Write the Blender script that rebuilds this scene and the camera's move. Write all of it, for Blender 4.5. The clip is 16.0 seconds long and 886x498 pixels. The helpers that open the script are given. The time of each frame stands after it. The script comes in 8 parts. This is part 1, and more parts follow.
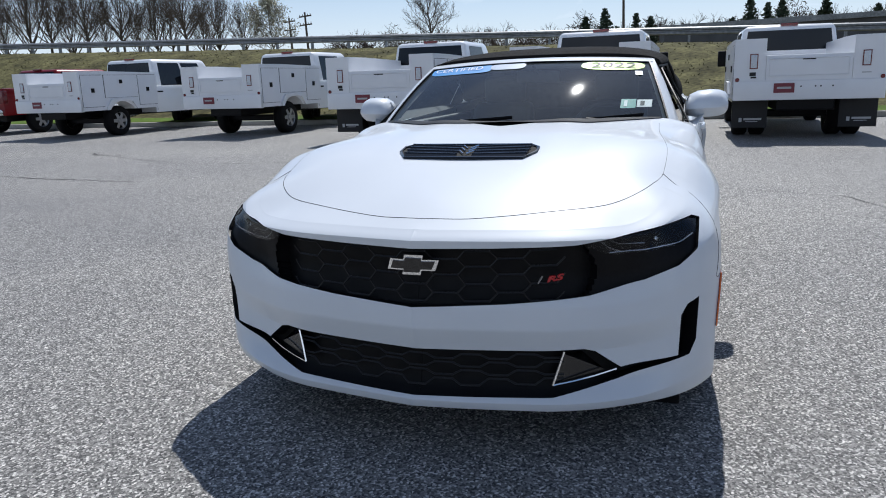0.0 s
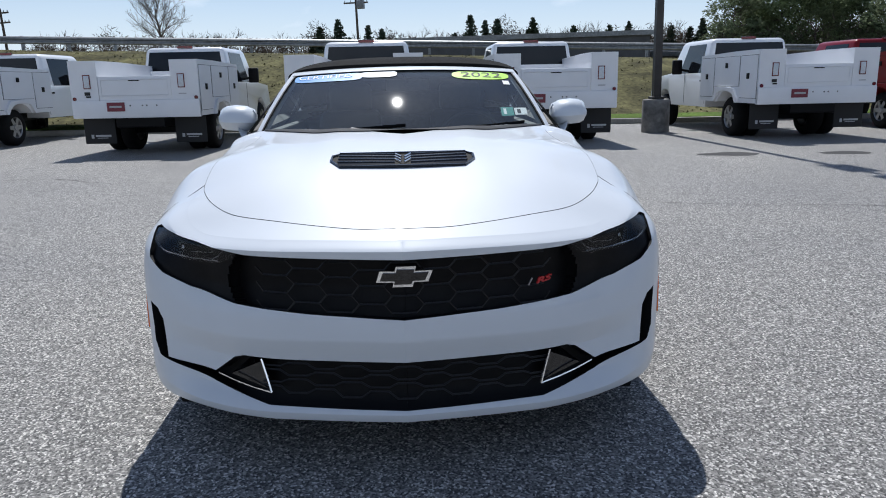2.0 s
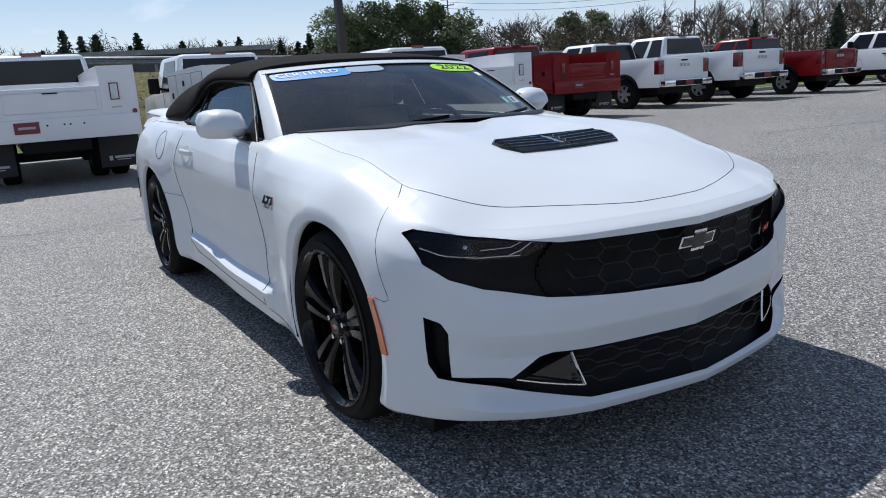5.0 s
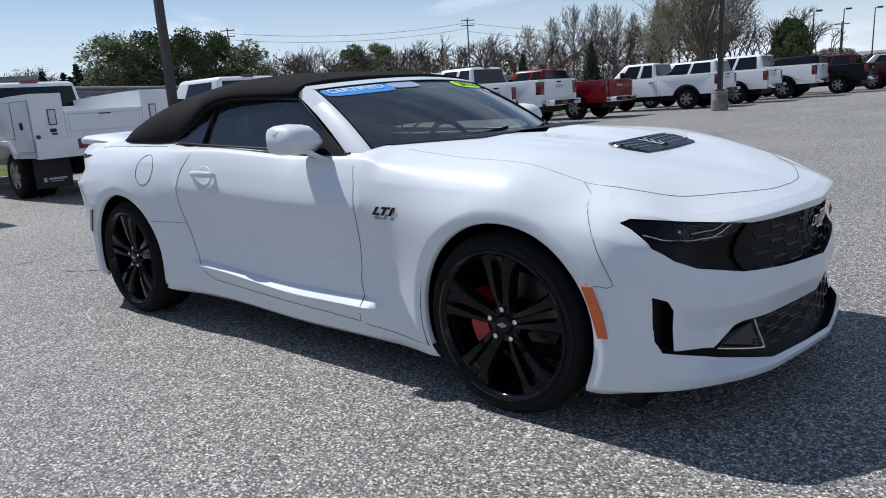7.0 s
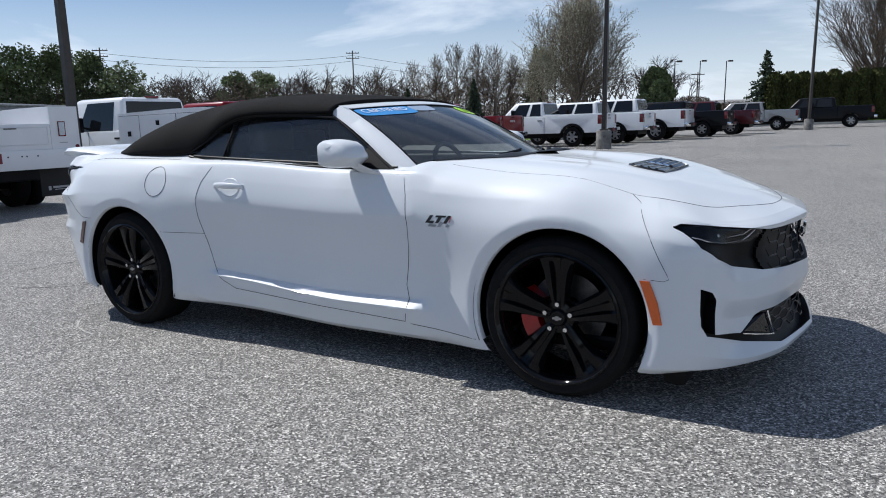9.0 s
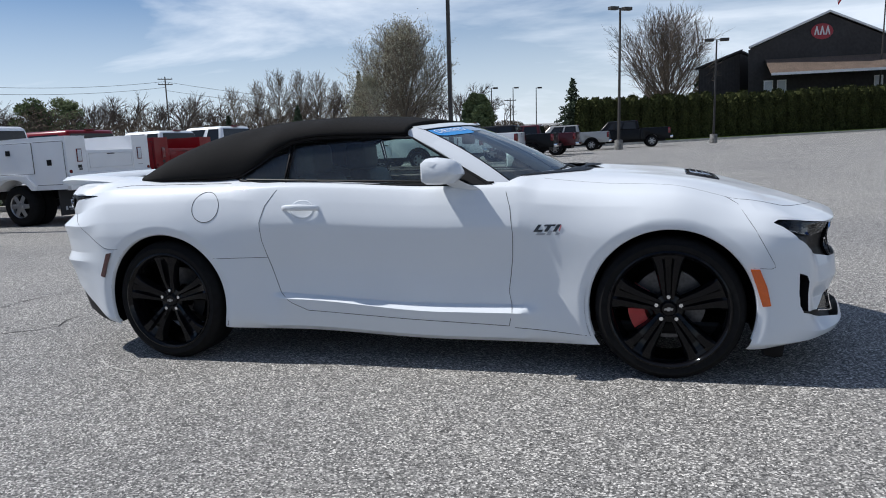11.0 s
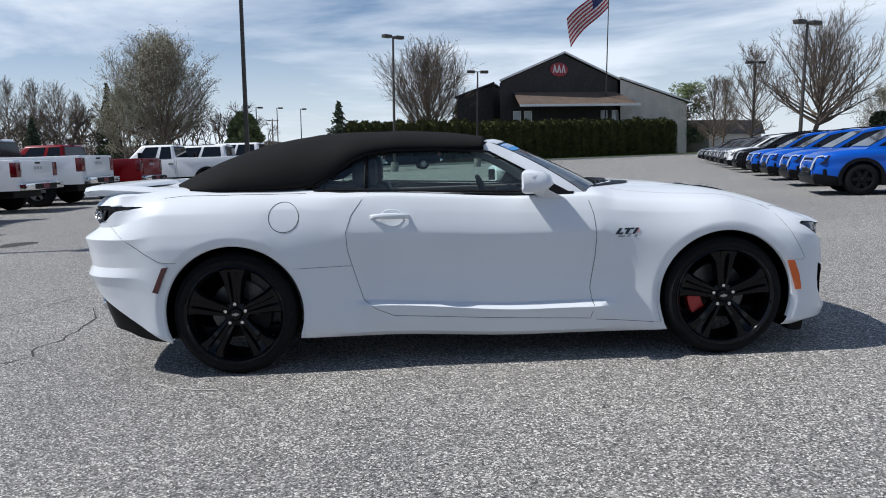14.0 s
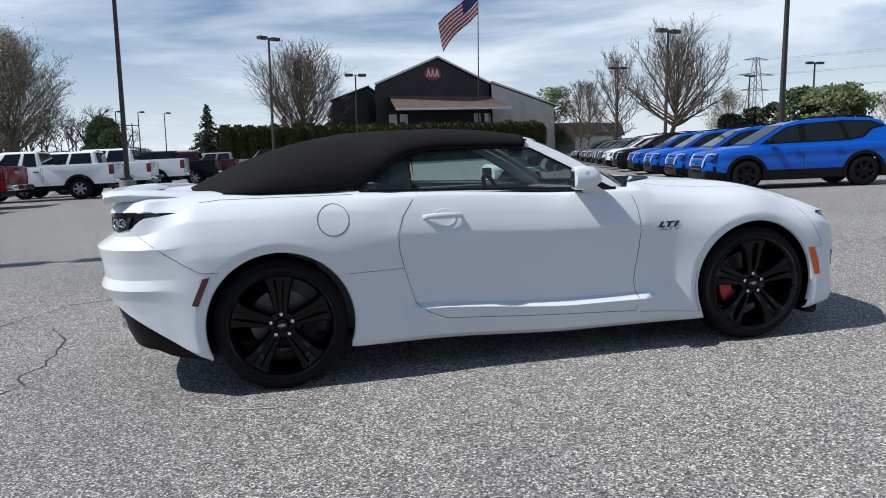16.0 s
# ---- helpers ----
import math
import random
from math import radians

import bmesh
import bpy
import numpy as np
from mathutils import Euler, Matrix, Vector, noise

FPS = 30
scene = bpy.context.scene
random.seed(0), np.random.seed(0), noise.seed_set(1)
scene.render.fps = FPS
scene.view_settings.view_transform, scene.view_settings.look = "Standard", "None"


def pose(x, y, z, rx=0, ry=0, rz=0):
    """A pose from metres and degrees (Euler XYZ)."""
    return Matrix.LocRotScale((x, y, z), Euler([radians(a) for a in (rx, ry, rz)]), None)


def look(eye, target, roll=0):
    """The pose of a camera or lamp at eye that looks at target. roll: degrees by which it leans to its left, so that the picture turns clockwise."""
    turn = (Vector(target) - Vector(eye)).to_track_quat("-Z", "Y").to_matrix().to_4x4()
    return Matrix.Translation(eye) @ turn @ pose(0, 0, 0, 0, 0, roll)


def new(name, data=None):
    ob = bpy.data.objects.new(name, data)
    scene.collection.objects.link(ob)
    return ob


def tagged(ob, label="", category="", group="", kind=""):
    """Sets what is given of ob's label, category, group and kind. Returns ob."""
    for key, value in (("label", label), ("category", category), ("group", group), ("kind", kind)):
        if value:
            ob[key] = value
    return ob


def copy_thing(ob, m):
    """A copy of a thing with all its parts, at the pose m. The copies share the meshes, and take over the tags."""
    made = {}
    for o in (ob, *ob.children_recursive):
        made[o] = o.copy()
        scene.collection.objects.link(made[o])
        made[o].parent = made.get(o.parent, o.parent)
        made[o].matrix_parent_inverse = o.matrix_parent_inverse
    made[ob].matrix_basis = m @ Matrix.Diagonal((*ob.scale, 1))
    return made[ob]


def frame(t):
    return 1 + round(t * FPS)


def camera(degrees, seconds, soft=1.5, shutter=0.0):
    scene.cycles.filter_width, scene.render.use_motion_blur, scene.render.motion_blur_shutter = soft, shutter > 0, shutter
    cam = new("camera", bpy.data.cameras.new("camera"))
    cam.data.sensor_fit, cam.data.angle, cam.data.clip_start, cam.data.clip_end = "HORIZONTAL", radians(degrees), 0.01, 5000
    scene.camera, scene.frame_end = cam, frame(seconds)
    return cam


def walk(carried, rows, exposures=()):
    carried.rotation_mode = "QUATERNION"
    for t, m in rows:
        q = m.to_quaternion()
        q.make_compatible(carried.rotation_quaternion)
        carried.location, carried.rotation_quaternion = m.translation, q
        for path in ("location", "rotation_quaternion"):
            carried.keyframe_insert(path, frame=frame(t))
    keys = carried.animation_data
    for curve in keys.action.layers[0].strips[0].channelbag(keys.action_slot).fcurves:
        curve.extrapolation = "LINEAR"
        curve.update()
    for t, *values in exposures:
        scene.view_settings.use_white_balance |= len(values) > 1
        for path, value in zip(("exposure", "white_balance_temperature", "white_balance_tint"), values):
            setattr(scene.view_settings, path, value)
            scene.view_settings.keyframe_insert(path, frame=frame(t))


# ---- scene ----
cam = camera(62.8, 16.0, 1.0)
PATH = [
    (0, (4.313, 0.792, 1.206), (2.465, 0.178, 0.751), -1.9),
    (0.5, (4.314, 0.451, 1.225), (2.407, 0.058, 0.771), -1.7),
    (1, (4.418, 0.155, 1.235), (2.481, -0.043, 0.78), -1.5),
    (1.5, (4.432, 0.051, 1.233), (2.484, 0.006, 0.781), -1.3),
    (2, (4.38, 0.037, 1.217), (2.433, 0.114, 0.768), -1.1),
    (2.5, (4.414, -0.219, 1.209), (2.476, -0.018, 0.76), -1.2),
    (3, (4.439, -0.574, 1.223), (2.522, -0.225, 0.769), -1.5),
    (3.2, (4.408, -0.703, 1.212), (2.505, -0.288, 0.756), -1.7),
    (5.3, (3.597, -2.049, 1.171), (1.997, -0.934, 0.725), -3.7),
    (5.5, (3.526, -2.177, 1.169), (1.966, -1.007, 0.725), -3.8),
    (6, (3.361, -2.512, 1.175), (1.898, -1.22, 0.738), -4.1),
    (6.5, (3.126, -2.738, 1.162), (1.753, -1.346, 0.738), -4.2),
    (7, (2.949, -2.948, 1.175), (1.653, -1.479, 0.771), -4.1),
    (7.5, (2.882, -3.261, 1.177), (1.648, -1.733, 0.795), -3.7),
    (8, (2.819, -3.345, 1.173), (1.643, -1.767, 0.812), -3.0),
    (8.5, (2.733, -3.374, 1.163), (1.621, -1.748, 0.817), -2.4),
    (9, (2.556, -3.655, 1.16), (1.521, -1.977, 0.825), -2.0),
    (9.5, (2.319, -3.893, 1.166), (1.381, -2.157, 0.84), -2.0),
    (10, (2.002, -4.026, 1.176), (1.173, -2.233, 0.86), -2.0),
    (10.2, (1.89, -4.089, 1.171), (1.106, -2.275, 0.863), -2.5),
    (12.3, (0.569, -4.894, 1.204), (0.279, -2.933, 0.939), -2.0),
    (12.5, (0.436, -4.92, 1.192), (0.194, -2.952, 0.931), -2.1),
    (13, (0.121, -4.944, 1.205), (-0.007, -2.965, 0.947), -2.2),
    (13.5, (-0.172, -5.014, 1.214), (-0.2, -3.031, 0.955), -2.2),
    (14, (-0.322, -4.986, 1.213), (-0.268, -3.003, 0.955), -2.0),
    (14.5, (-0.394, -4.919, 1.204), (-0.265, -2.939, 0.946), -1.9),
    (15, (-0.685, -4.932, 1.207), (-0.479, -2.959, 0.949), -2.1),
    (15.5, (-1.0, -4.915, 1.22), (-0.704, -2.954, 0.962), -2.4),
    (16, (-1.312, -4.777, 1.219), (-0.911, -2.835, 0.957), -2.7),
]
walk(cam, [(t, look(eye, target, roll)) for t, eye, target, roll in PATH], [(0, -0.05, 6050, 10), (16, -0.08, 6200, 10)])

# ---- light ----
SUN_EL, SUN_AZ = 54.0, -3.0
world = bpy.data.worlds.new("sky")
scene.world = world
world.use_nodes = True
wn, wl = world.node_tree.nodes, world.node_tree.links
wn.clear()
w_out, w_bg, w_sky = wn.new("ShaderNodeOutputWorld"), wn.new("ShaderNodeBackground"), wn.new("ShaderNodeTexSky")
w_sky.sky_type, w_sky.sun_disc = "NISHITA", False
w_sky.sun_elevation, w_sky.sun_rotation = radians(SUN_EL), radians(270 + SUN_AZ)
w_sky.air_density, w_sky.dust_density, w_sky.ozone_density = 1.0, 0.45, 2.5
w_bg.inputs["Strength"].default_value = 0.086
w_co, w_map, w_no, w_ra, w_mix = (wn.new("ShaderNodeTexCoord"), wn.new("ShaderNodeMapping"), wn.new("ShaderNodeTexNoise"),
                                  wn.new("ShaderNodeValToRGB"), wn.new("ShaderNodeMix"))
w_map.inputs["Scale"].default_value = (1.1, 2.0, 6.5)
w_map.inputs["Rotation"].default_value = (radians(8), radians(5), radians(20))
w_no.inputs["Scale"].default_value, w_no.inputs["Detail"].default_value, w_no.inputs["Roughness"].default_value = 1.5, 7, 0.55
w_no.inputs["Distortion"].default_value = 0.35
w_ra.color_ramp.elements[0].position, w_ra.color_ramp.elements[1].position = 0.43, 0.64
w_ra.color_ramp.elements[0].color, w_ra.color_ramp.elements[1].color = (0, 0, 0, 1), (0.92, 0.92, 0.92, 1)
w_mix.data_type = "RGBA"
w_mix.inputs["B"].default_value = (11.0, 11.7, 12.5, 1)
wl.new(w_co.outputs["Generated"], w_map.inputs["Vector"])
wl.new(w_map.outputs["Vector"], w_no.inputs["Vector"])
w_dir, w_sum = wn.new("ShaderNodeVectorMath"), wn.new("ShaderNodeMath")
w_dir.operation, w_dir.inputs[1].default_value = "DOT_PRODUCT", (0.06, 0.02, 0.0)   # a thicker veil to the north-east
w_sum.operation = "ADD"
wl.new(w_co.outputs["Generated"], w_dir.inputs[0])
wl.new(w_dir.outputs["Value"], w_sum.inputs[0])
wl.new(w_no.outputs["Fac"], w_sum.inputs[1])
wl.new(w_sum.outputs["Value"], w_ra.inputs["Fac"])
w_sep, w_thin, w_amt = wn.new("ShaderNodeSeparateXYZ"), wn.new("ShaderNodeMapRange"), wn.new("ShaderNodeMath")
w_thin.inputs["From Min"].default_value, w_thin.inputs["From Max"].default_value = 0.10, 0.55
w_thin.inputs["To Min"].default_value, w_thin.inputs["To Max"].default_value = 1.0, 0.28
w_amt.operation = "MULTIPLY"
wl.new(w_co.outputs["Generated"], w_sep.inputs["Vector"])
wl.new(w_sep.outputs["Z"], w_thin.inputs["Value"])
wl.new(w_thin.outputs["Result"], w_amt.inputs[0])
wl.new(w_ra.outputs["Color"], w_amt.inputs[1])
w_low, w_max, w_tint = wn.new("ShaderNodeMapRange"), wn.new("ShaderNodeMath"), wn.new("ShaderNodeMix")
w_low.inputs["From Min"].default_value, w_low.inputs["From Max"].default_value = 0.0, 0.20
w_low.inputs["To Min"].default_value, w_low.inputs["To Max"].default_value = 0.78, 0.0
w_max.operation = "MAXIMUM"
w_tint.data_type, w_tint.blend_type = "RGBA", "MULTIPLY"
w_tint.inputs["Factor"].default_value, w_tint.inputs["B"].default_value = 1.0, (0.82, 0.91, 1.02, 1)
wl.new(w_sep.outputs["Z"], w_low.inputs["Value"])
wl.new(w_amt.outputs["Value"], w_max.inputs[0])
wl.new(w_low.outputs["Result"], w_max.inputs[1])
wl.new(w_max.outputs["Value"], w_mix.inputs["Factor"])
wl.new(w_sky.outputs["Color"], w_tint.inputs["A"])
wl.new(w_tint.outputs["Result"], w_mix.inputs["A"])
wl.new(w_mix.outputs["Result"], w_bg.inputs["Color"])
wl.new(w_bg.outputs["Background"], w_out.inputs["Surface"])

sun = new("sun", bpy.data.lights.new("sun", "SUN"))
sun.data.energy, sun.data.angle, sun.data.color = 5.4, radians(0.55), (1.0, 0.955, 0.88)
sun.matrix_basis = look((-100 * math.cos(radians(SUN_EL)), 100 * math.cos(radians(SUN_EL)) * math.sin(radians(SUN_AZ)),
                         100 * math.sin(radians(SUN_EL))), (0, 0, 0))
scene.view_settings.exposure = 0.0


# ---- materials ----
def material(name, colour, rough=0.5, metal=0.0, coat=0.0, grain=0.0, grain_scale=40.0, stain=0.0, stain_scale=2.0, bump=0.0, bump_scale=60.0,
             glow=0.0, spec=0.5, vary=0.0):
    """A principled material with variation at two scales and fine relief."""
    m = bpy.data.materials.new(name)
    m.use_nodes = True
    n, l = m.node_tree.nodes, m.node_tree.links
    b = n["Principled BSDF"]
    b.inputs["Base Color"].default_value = (*colour, 1)
    b.inputs["Roughness"].default_value, b.inputs["Metallic"].default_value = rough, metal
    b.inputs["Coat Weight"].default_value, b.inputs["Coat Roughness"].default_value = coat, 0.03
    b.inputs["Specular IOR Level"].default_value = spec
    if glow:
        b.inputs["Emission Color"].default_value, b.inputs["Emission Strength"].default_value = (*colour, 1), glow
    if grain or stain or bump or vary:
        co = n.new("ShaderNodeTexCoord")
        last = None
        for amount, size, detail in ((grain, grain_scale, 5), (stain, stain_scale, 4)):
            if not amount:
                continue
            t, r, x = n.new("ShaderNodeTexNoise"), n.new("ShaderNodeMapRange"), n.new("ShaderNodeMix")
            t.inputs["Scale"].default_value, t.inputs["Detail"].default_value = size, detail
            l.new(co.outputs["Object"], t.inputs["Vector"])
            r.inputs["From Min"].default_value, r.inputs["From Max"].default_value = 0.3, 0.7
            r.inputs["To Min"].default_value, r.inputs["To Max"].default_value = 1 - amount, 1 + amount
            l.new(t.outputs["Fac"], r.inputs["Value"])
            x.data_type, x.blend_type = "RGBA", "MULTIPLY"
            x.inputs["Factor"].default_value = 1
            if last is None:
                x.inputs["A"].default_value = (*colour, 1)
            else:
                l.new(last, x.inputs["A"])
            l.new(r.outputs["Result"], x.inputs["B"])
            last = x.outputs["Result"]
        if vary:
            o, r, x = n.new("ShaderNodeObjectInfo"), n.new("ShaderNodeMapRange"), n.new("ShaderNodeMix")
            r.inputs["To Min"].default_value, r.inputs["To Max"].default_value = 1 - vary, 1 + vary
            l.new(o.outputs["Random"], r.inputs["Value"])
            x.data_type, x.blend_type = "RGBA", "MULTIPLY"
            x.inputs["Factor"].default_value = 1
            if last is None:
                x.inputs["A"].default_value = (*colour, 1)
            else:
                l.new(last, x.inputs["A"])
            l.new(r.outputs["Result"], x.inputs["B"])
            last = x.outputs["Result"]
        if last is not None:
            l.new(last, b.inputs["Base Color"])
        if bump:
            t, u = n.new("ShaderNodeTexNoise"), n.new("ShaderNodeBump")
            t.inputs["Scale"].default_value, t.inputs["Detail"].default_value = bump_scale, 4
            l.new(co.outputs["Object"], t.inputs["Vector"])
            u.inputs["Strength"].default_value, u.inputs["Distance"].default_value = bump, 0.01
            l.new(t.outputs["Fac"], u.inputs["Height"])
            l.new(u.outputs["Normal"], b.inputs["Normal"])
    return m


def glass_material(name, colour, clear=0.75, rough=0.0, haze_share=0.0, ior=1.8):
    """Tinted sheet glass: a glossy skin over a tinted clear body."""
    m = bpy.data.materials.new(name)
    m.use_nodes = True
    n, l = m.node_tree.nodes, m.node_tree.links
    n.clear()
    out, mix, tr, gl, fr = (n.new("ShaderNodeOutputMaterial"), n.new("ShaderNodeMixShader"), n.new("ShaderNodeBsdfTransparent"),
                            n.new("ShaderNodeBsdfGlossy"), n.new("ShaderNodeFresnel"))
    tr.inputs["Color"].default_value = (*[c * clear for c in colour], 1)
    gl.inputs["Roughness"].default_value = rough
    fr.inputs["IOR"].default_value = ior
    l.new(fr.outputs["Fac"], mix.inputs["Fac"])
    l.new(tr.outputs["BSDF"], mix.inputs[1])
    l.new(gl.outputs["BSDF"], mix.inputs[2])
    # pale diffuse film, put in for the sky haze reflected by the glass
    haze, film = n.new("ShaderNodeMixShader"), n.new("ShaderNodeBsdfDiffuse")
    film.inputs["Color"].default_value = (0.56, 0.62, 0.68, 1)
    haze.inputs["Fac"].default_value = haze_share
    l.new(mix.outputs["Shader"], haze.inputs[1])
    l.new(film.outputs["BSDF"], haze.inputs[2])
    l.new(haze.outputs["Shader"], out.inputs["Surface"])
    return m


def asphalt_material():
    m = bpy.data.materials.new("worn_asphalt")
    m.use_nodes = True
    n, l = m.node_tree.nodes, m.node_tree.links
    b = n["Principled BSDF"]
    co = n.new("ShaderNodeTexCoord")

    def tex(kind, size, detail=3.0):
        t = n.new(kind)
        t.inputs["Scale"].default_value = size
        if kind == "ShaderNodeTexNoise":
            t.inputs["Detail"].default_value = detail
        l.new(co.outputs["Object"], t.inputs["Vector"])
        return t

    def ramp(socket, stops):
        r = n.new("ShaderNodeValToRGB")
        while len(r.color_ramp.elements) < len(stops):
            r.color_ramp.elements.new(0.5)
        for e, (p, c) in zip(r.color_ramp.elements, stops):
            e.position, e.color = p, (*c, 1)
        l.new(socket, r.inputs["Fac"])
        return r.outputs["Color"]

    def mult(a, c):
        x = n.new("ShaderNodeMix")
        x.data_type, x.blend_type = "RGBA", "MULTIPLY"
        x.inputs["Factor"].default_value = 1
        l.new(a, x.inputs["A"])
        l.new(c, x.inputs["B"])
        return x.outputs["Result"]

    stones = tex("ShaderNodeTexVoronoi", 135)
    spread = n.new("ShaderNodeSeparateColor")
    l.new(stones.outputs["Color"], spread.inputs["Color"])
    base = ramp(spread.outputs["Red"], [(0.0, (0.036, 0.0355, 0.035)), (0.38, (0.140, 0.137, 0.132)), (0.78, (0.295, 0.288, 0.275)), (1.0, (0.70, 0.68, 0.65))])
    fine = ramp(tex("ShaderNodeTexNoise", 260, 2).outputs["Fac"], [(0.32, (0.66, 0.66, 0.66)), (0.68, (1.30, 1.29, 1.27))])
    mid = ramp(tex("ShaderNodeTexNoise", 14, 5).outputs["Fac"], [(0.3, (0.86, 0.86, 0.87)), (0.7, (1.1, 1.1, 1.09))])
    wide = ramp(tex("ShaderNodeTexNoise", 0.35, 5).outputs["Fac"], [(0.3, (0.84, 0.84, 0.86)), (0.7, (1.12, 1.11, 1.09))])
    l.new(mult(mult(mult(base, fine), mid), wide), b.inputs["Base Color"])
    b.inputs["Roughness"].default_value, b.inputs["Specular IOR Level"].default_value, b.inputs["Diffuse Roughness"].default_value = 0.74, 0.4, 0.22
    u = n.new("ShaderNodeBump")
    u.inputs["Strength"].default_value, u.inputs["Distance"].default_value = 0.4, 0.005
    l.new(stones.outputs["Distance"], u.inputs["Height"])
    l.new(u.outputs["Normal"], b.inputs["Normal"])
    return m


WHITE = material("white_car_paint", (0.645, 0.675, 0.71), 0.4, spec=0.12, coat=0.6, stain=0.012, stain_scale=3)
BLACK = material("gloss_black_plastic", (0.006, 0.006, 0.007), 0.16, coat=0.3, grain=0.15, grain_scale=30)
SATIN = material("satin_black_plastic", (0.006, 0.006, 0.007), 0.45, spec=0.13, grain=0.15, grain_scale=90, bump=0.05, bump_scale=200)
RUBBER = material("tyre_rubber", (0.007, 0.007, 0.0075), 0.75, spec=0.15, grain=0.25, grain_scale=30, bump=0.1, bump_scale=150)
RIM_BLACK = material("gloss_black_rim", (0.004, 0.004, 0.005), 0.06, spec=0.22, grain=0.1)
MESH_BLACK = material("grille_black", (0.011, 0.011, 0.012), 0.35, spec=0.3, grain=0.15, grain_scale=60)
LAMP_BOWL = material("lamp_bowl", (0.45, 0.46, 0.48), 0.25, metal=0.9, grain=0.3, grain_scale=25)
CLOTH = material("black_top_cloth", (0.012, 0.0118, 0.012), 0.95, grain=0.25, grain_scale=350, stain=0.12, stain_scale=5, bump=0.25, bump_scale=600, spec=0.1)
VENT_GLOSS = material("gloss_vent_plastic", (0.012, 0.012, 0.013), 0.18, spec=0.45, coat=0.35)
CHROME = material("chrome", (0.75, 0.76, 0.78), 0.09, metal=1.0, grain=0.04)
DISC = material("brake_disc_steel", (0.10, 0.10, 0.105), 0.4, metal=1.0, grain=0.2, grain_scale=80)
LAMP_DARK = material("dark_lamp_housing", (0.010, 0.010, 0.011), 0.3, spec=0.4, grain=0.3, grain_scale=25)
STEEL = material("brushed_steel", (0.33, 0.33, 0.34), 0.35, metal=1.0, grain=0.15, grain_scale=120)
RED = material("red_lacquer", (0.42, 0.008, 0.012), 0.35, coat=0.3, grain=0.1)
AMBER = material("amber_lens", (0.62, 0.105, 0.008), 0.2, coat=0.6, grain=0.08, grain_scale=120)
TAIL_RED = material("dark_red_lens", (0.055, 0.003, 0.006), 0.15, coat=0.8, grain=0.1, grain_scale=100)
LINE = material("shut_line_gap", (0.012, 0.012, 0.013), 0.8)
GLASS = glass_material("tinted_windscreen", (0.76, 0.87, 0.87), 0.92, 0.03, 0.04, 1.65)
SIDE_GLASS = glass_material("tinted_side_glass", (0.78, 0.92, 0.87), 0.94, 0.0, 0.02, 1.6)
LENS = glass_material("clear_lamp_lens", (0.95, 0.97, 1.0), 0.95, ior=1.4)
TRIM_DARK = material("dark_interior_trim", (0.12, 0.12, 0.125), 0.65, grain=0.15, bump=0.1, bump_scale=300)
LEATHER = material("black_leather", (0.08, 0.08, 0.083), 0.5, grain=0.15, bump=0.15, bump_scale=120)
STICK_BLUE = material("blue_sticker", (0.05, 0.27, 0.62), 0.5, grain=0.03)
STICK_PALE = material("pale_blue_sticker", (0.30, 0.38, 0.50), 0.5, grain=0.03)
STICK_GREEN = material("lime_sticker", (0.42, 0.80, 0.03), 0.5, grain=0.03)
PRINT_WHITE = material("white_print", (0.8, 0.82, 0.85), 0.6, grain=0.03)
PRINT_BLACK = material("black_print", (0.01, 0.01, 0.01), 0.6)
ASPHALT = asphalt_material()


# ---- mesh helpers ----
def made(name, verts, faces, mat, parent=None, label="", smooth=True, mats=None, index=None):
    """One mesh object from computed vertices."""
    me = bpy.data.meshes.new(name)
    me.from_pydata([tuple(map(float, v)) for v in verts], [], faces)
    for m in (mats or [mat]):
        me.materials.append(m)
    if index is not None:
        me.polygons.foreach_set("material_index", index)
    me.polygons.foreach_set("use_smooth", [smooth] * len(me.polygons))
    me.update()
    ob = new(name, me)
    if parent:
        ob.parent = parent
    if label:
        ob["label"] = label
    return ob


def part(name, bm, mat, parent=None, label="", smooth=False, angle=40):
    """A bmesh as one mesh object under a thing or part."""
    me = bpy.data.meshes.new(name)
    bmesh.ops.recalc_face_normals(bm, faces=bm.faces)
    bm.to_mesh(me)
    bm.free()
    me.materials.append(mat)
    me.polygons.foreach_set("use_smooth", [smooth] * len(me.polygons))
    if smooth:
        me.set_sharp_from_angle(angle=radians(angle))
    ob = new(name, me)
    if parent:
        ob.parent = parent
    if label:
        ob["label"] = label
    return ob


def thing(name, label, category, m=None, group="", kind=""):
    ob = tagged(new(name), label, category, group, kind)
    if m is not None:
        ob.matrix_basis = m
    return ob


def box(bm, x0, y0, z0, x1, y1, z1, bevel=0.0, segments=2, m=None):
    r = bmesh.ops.create_cube(bm, size=1)
    vs = r["verts"]
    for v in vs:
        v.co = Vector(((x0 + x1) / 2 + v.co.x * (x1 - x0), (y0 + y1) / 2 + v.co.y * (y1 - y0), (z0 + z1) / 2 + v.co.z * (z1 - z0)))
    if bevel:
        es = list({e for v in vs for e in v.link_edges})
        vs = list({v for f in bmesh.ops.bevel(bm, geom=es, offset=bevel, segments=segments, affect="EDGES", profile=0.6)["faces"] for v in f.verts} | {v for v in vs if v.is_valid})
    if m is not None:
        bmesh.ops.transform(bm, matrix=m, verts=vs)
    return vs


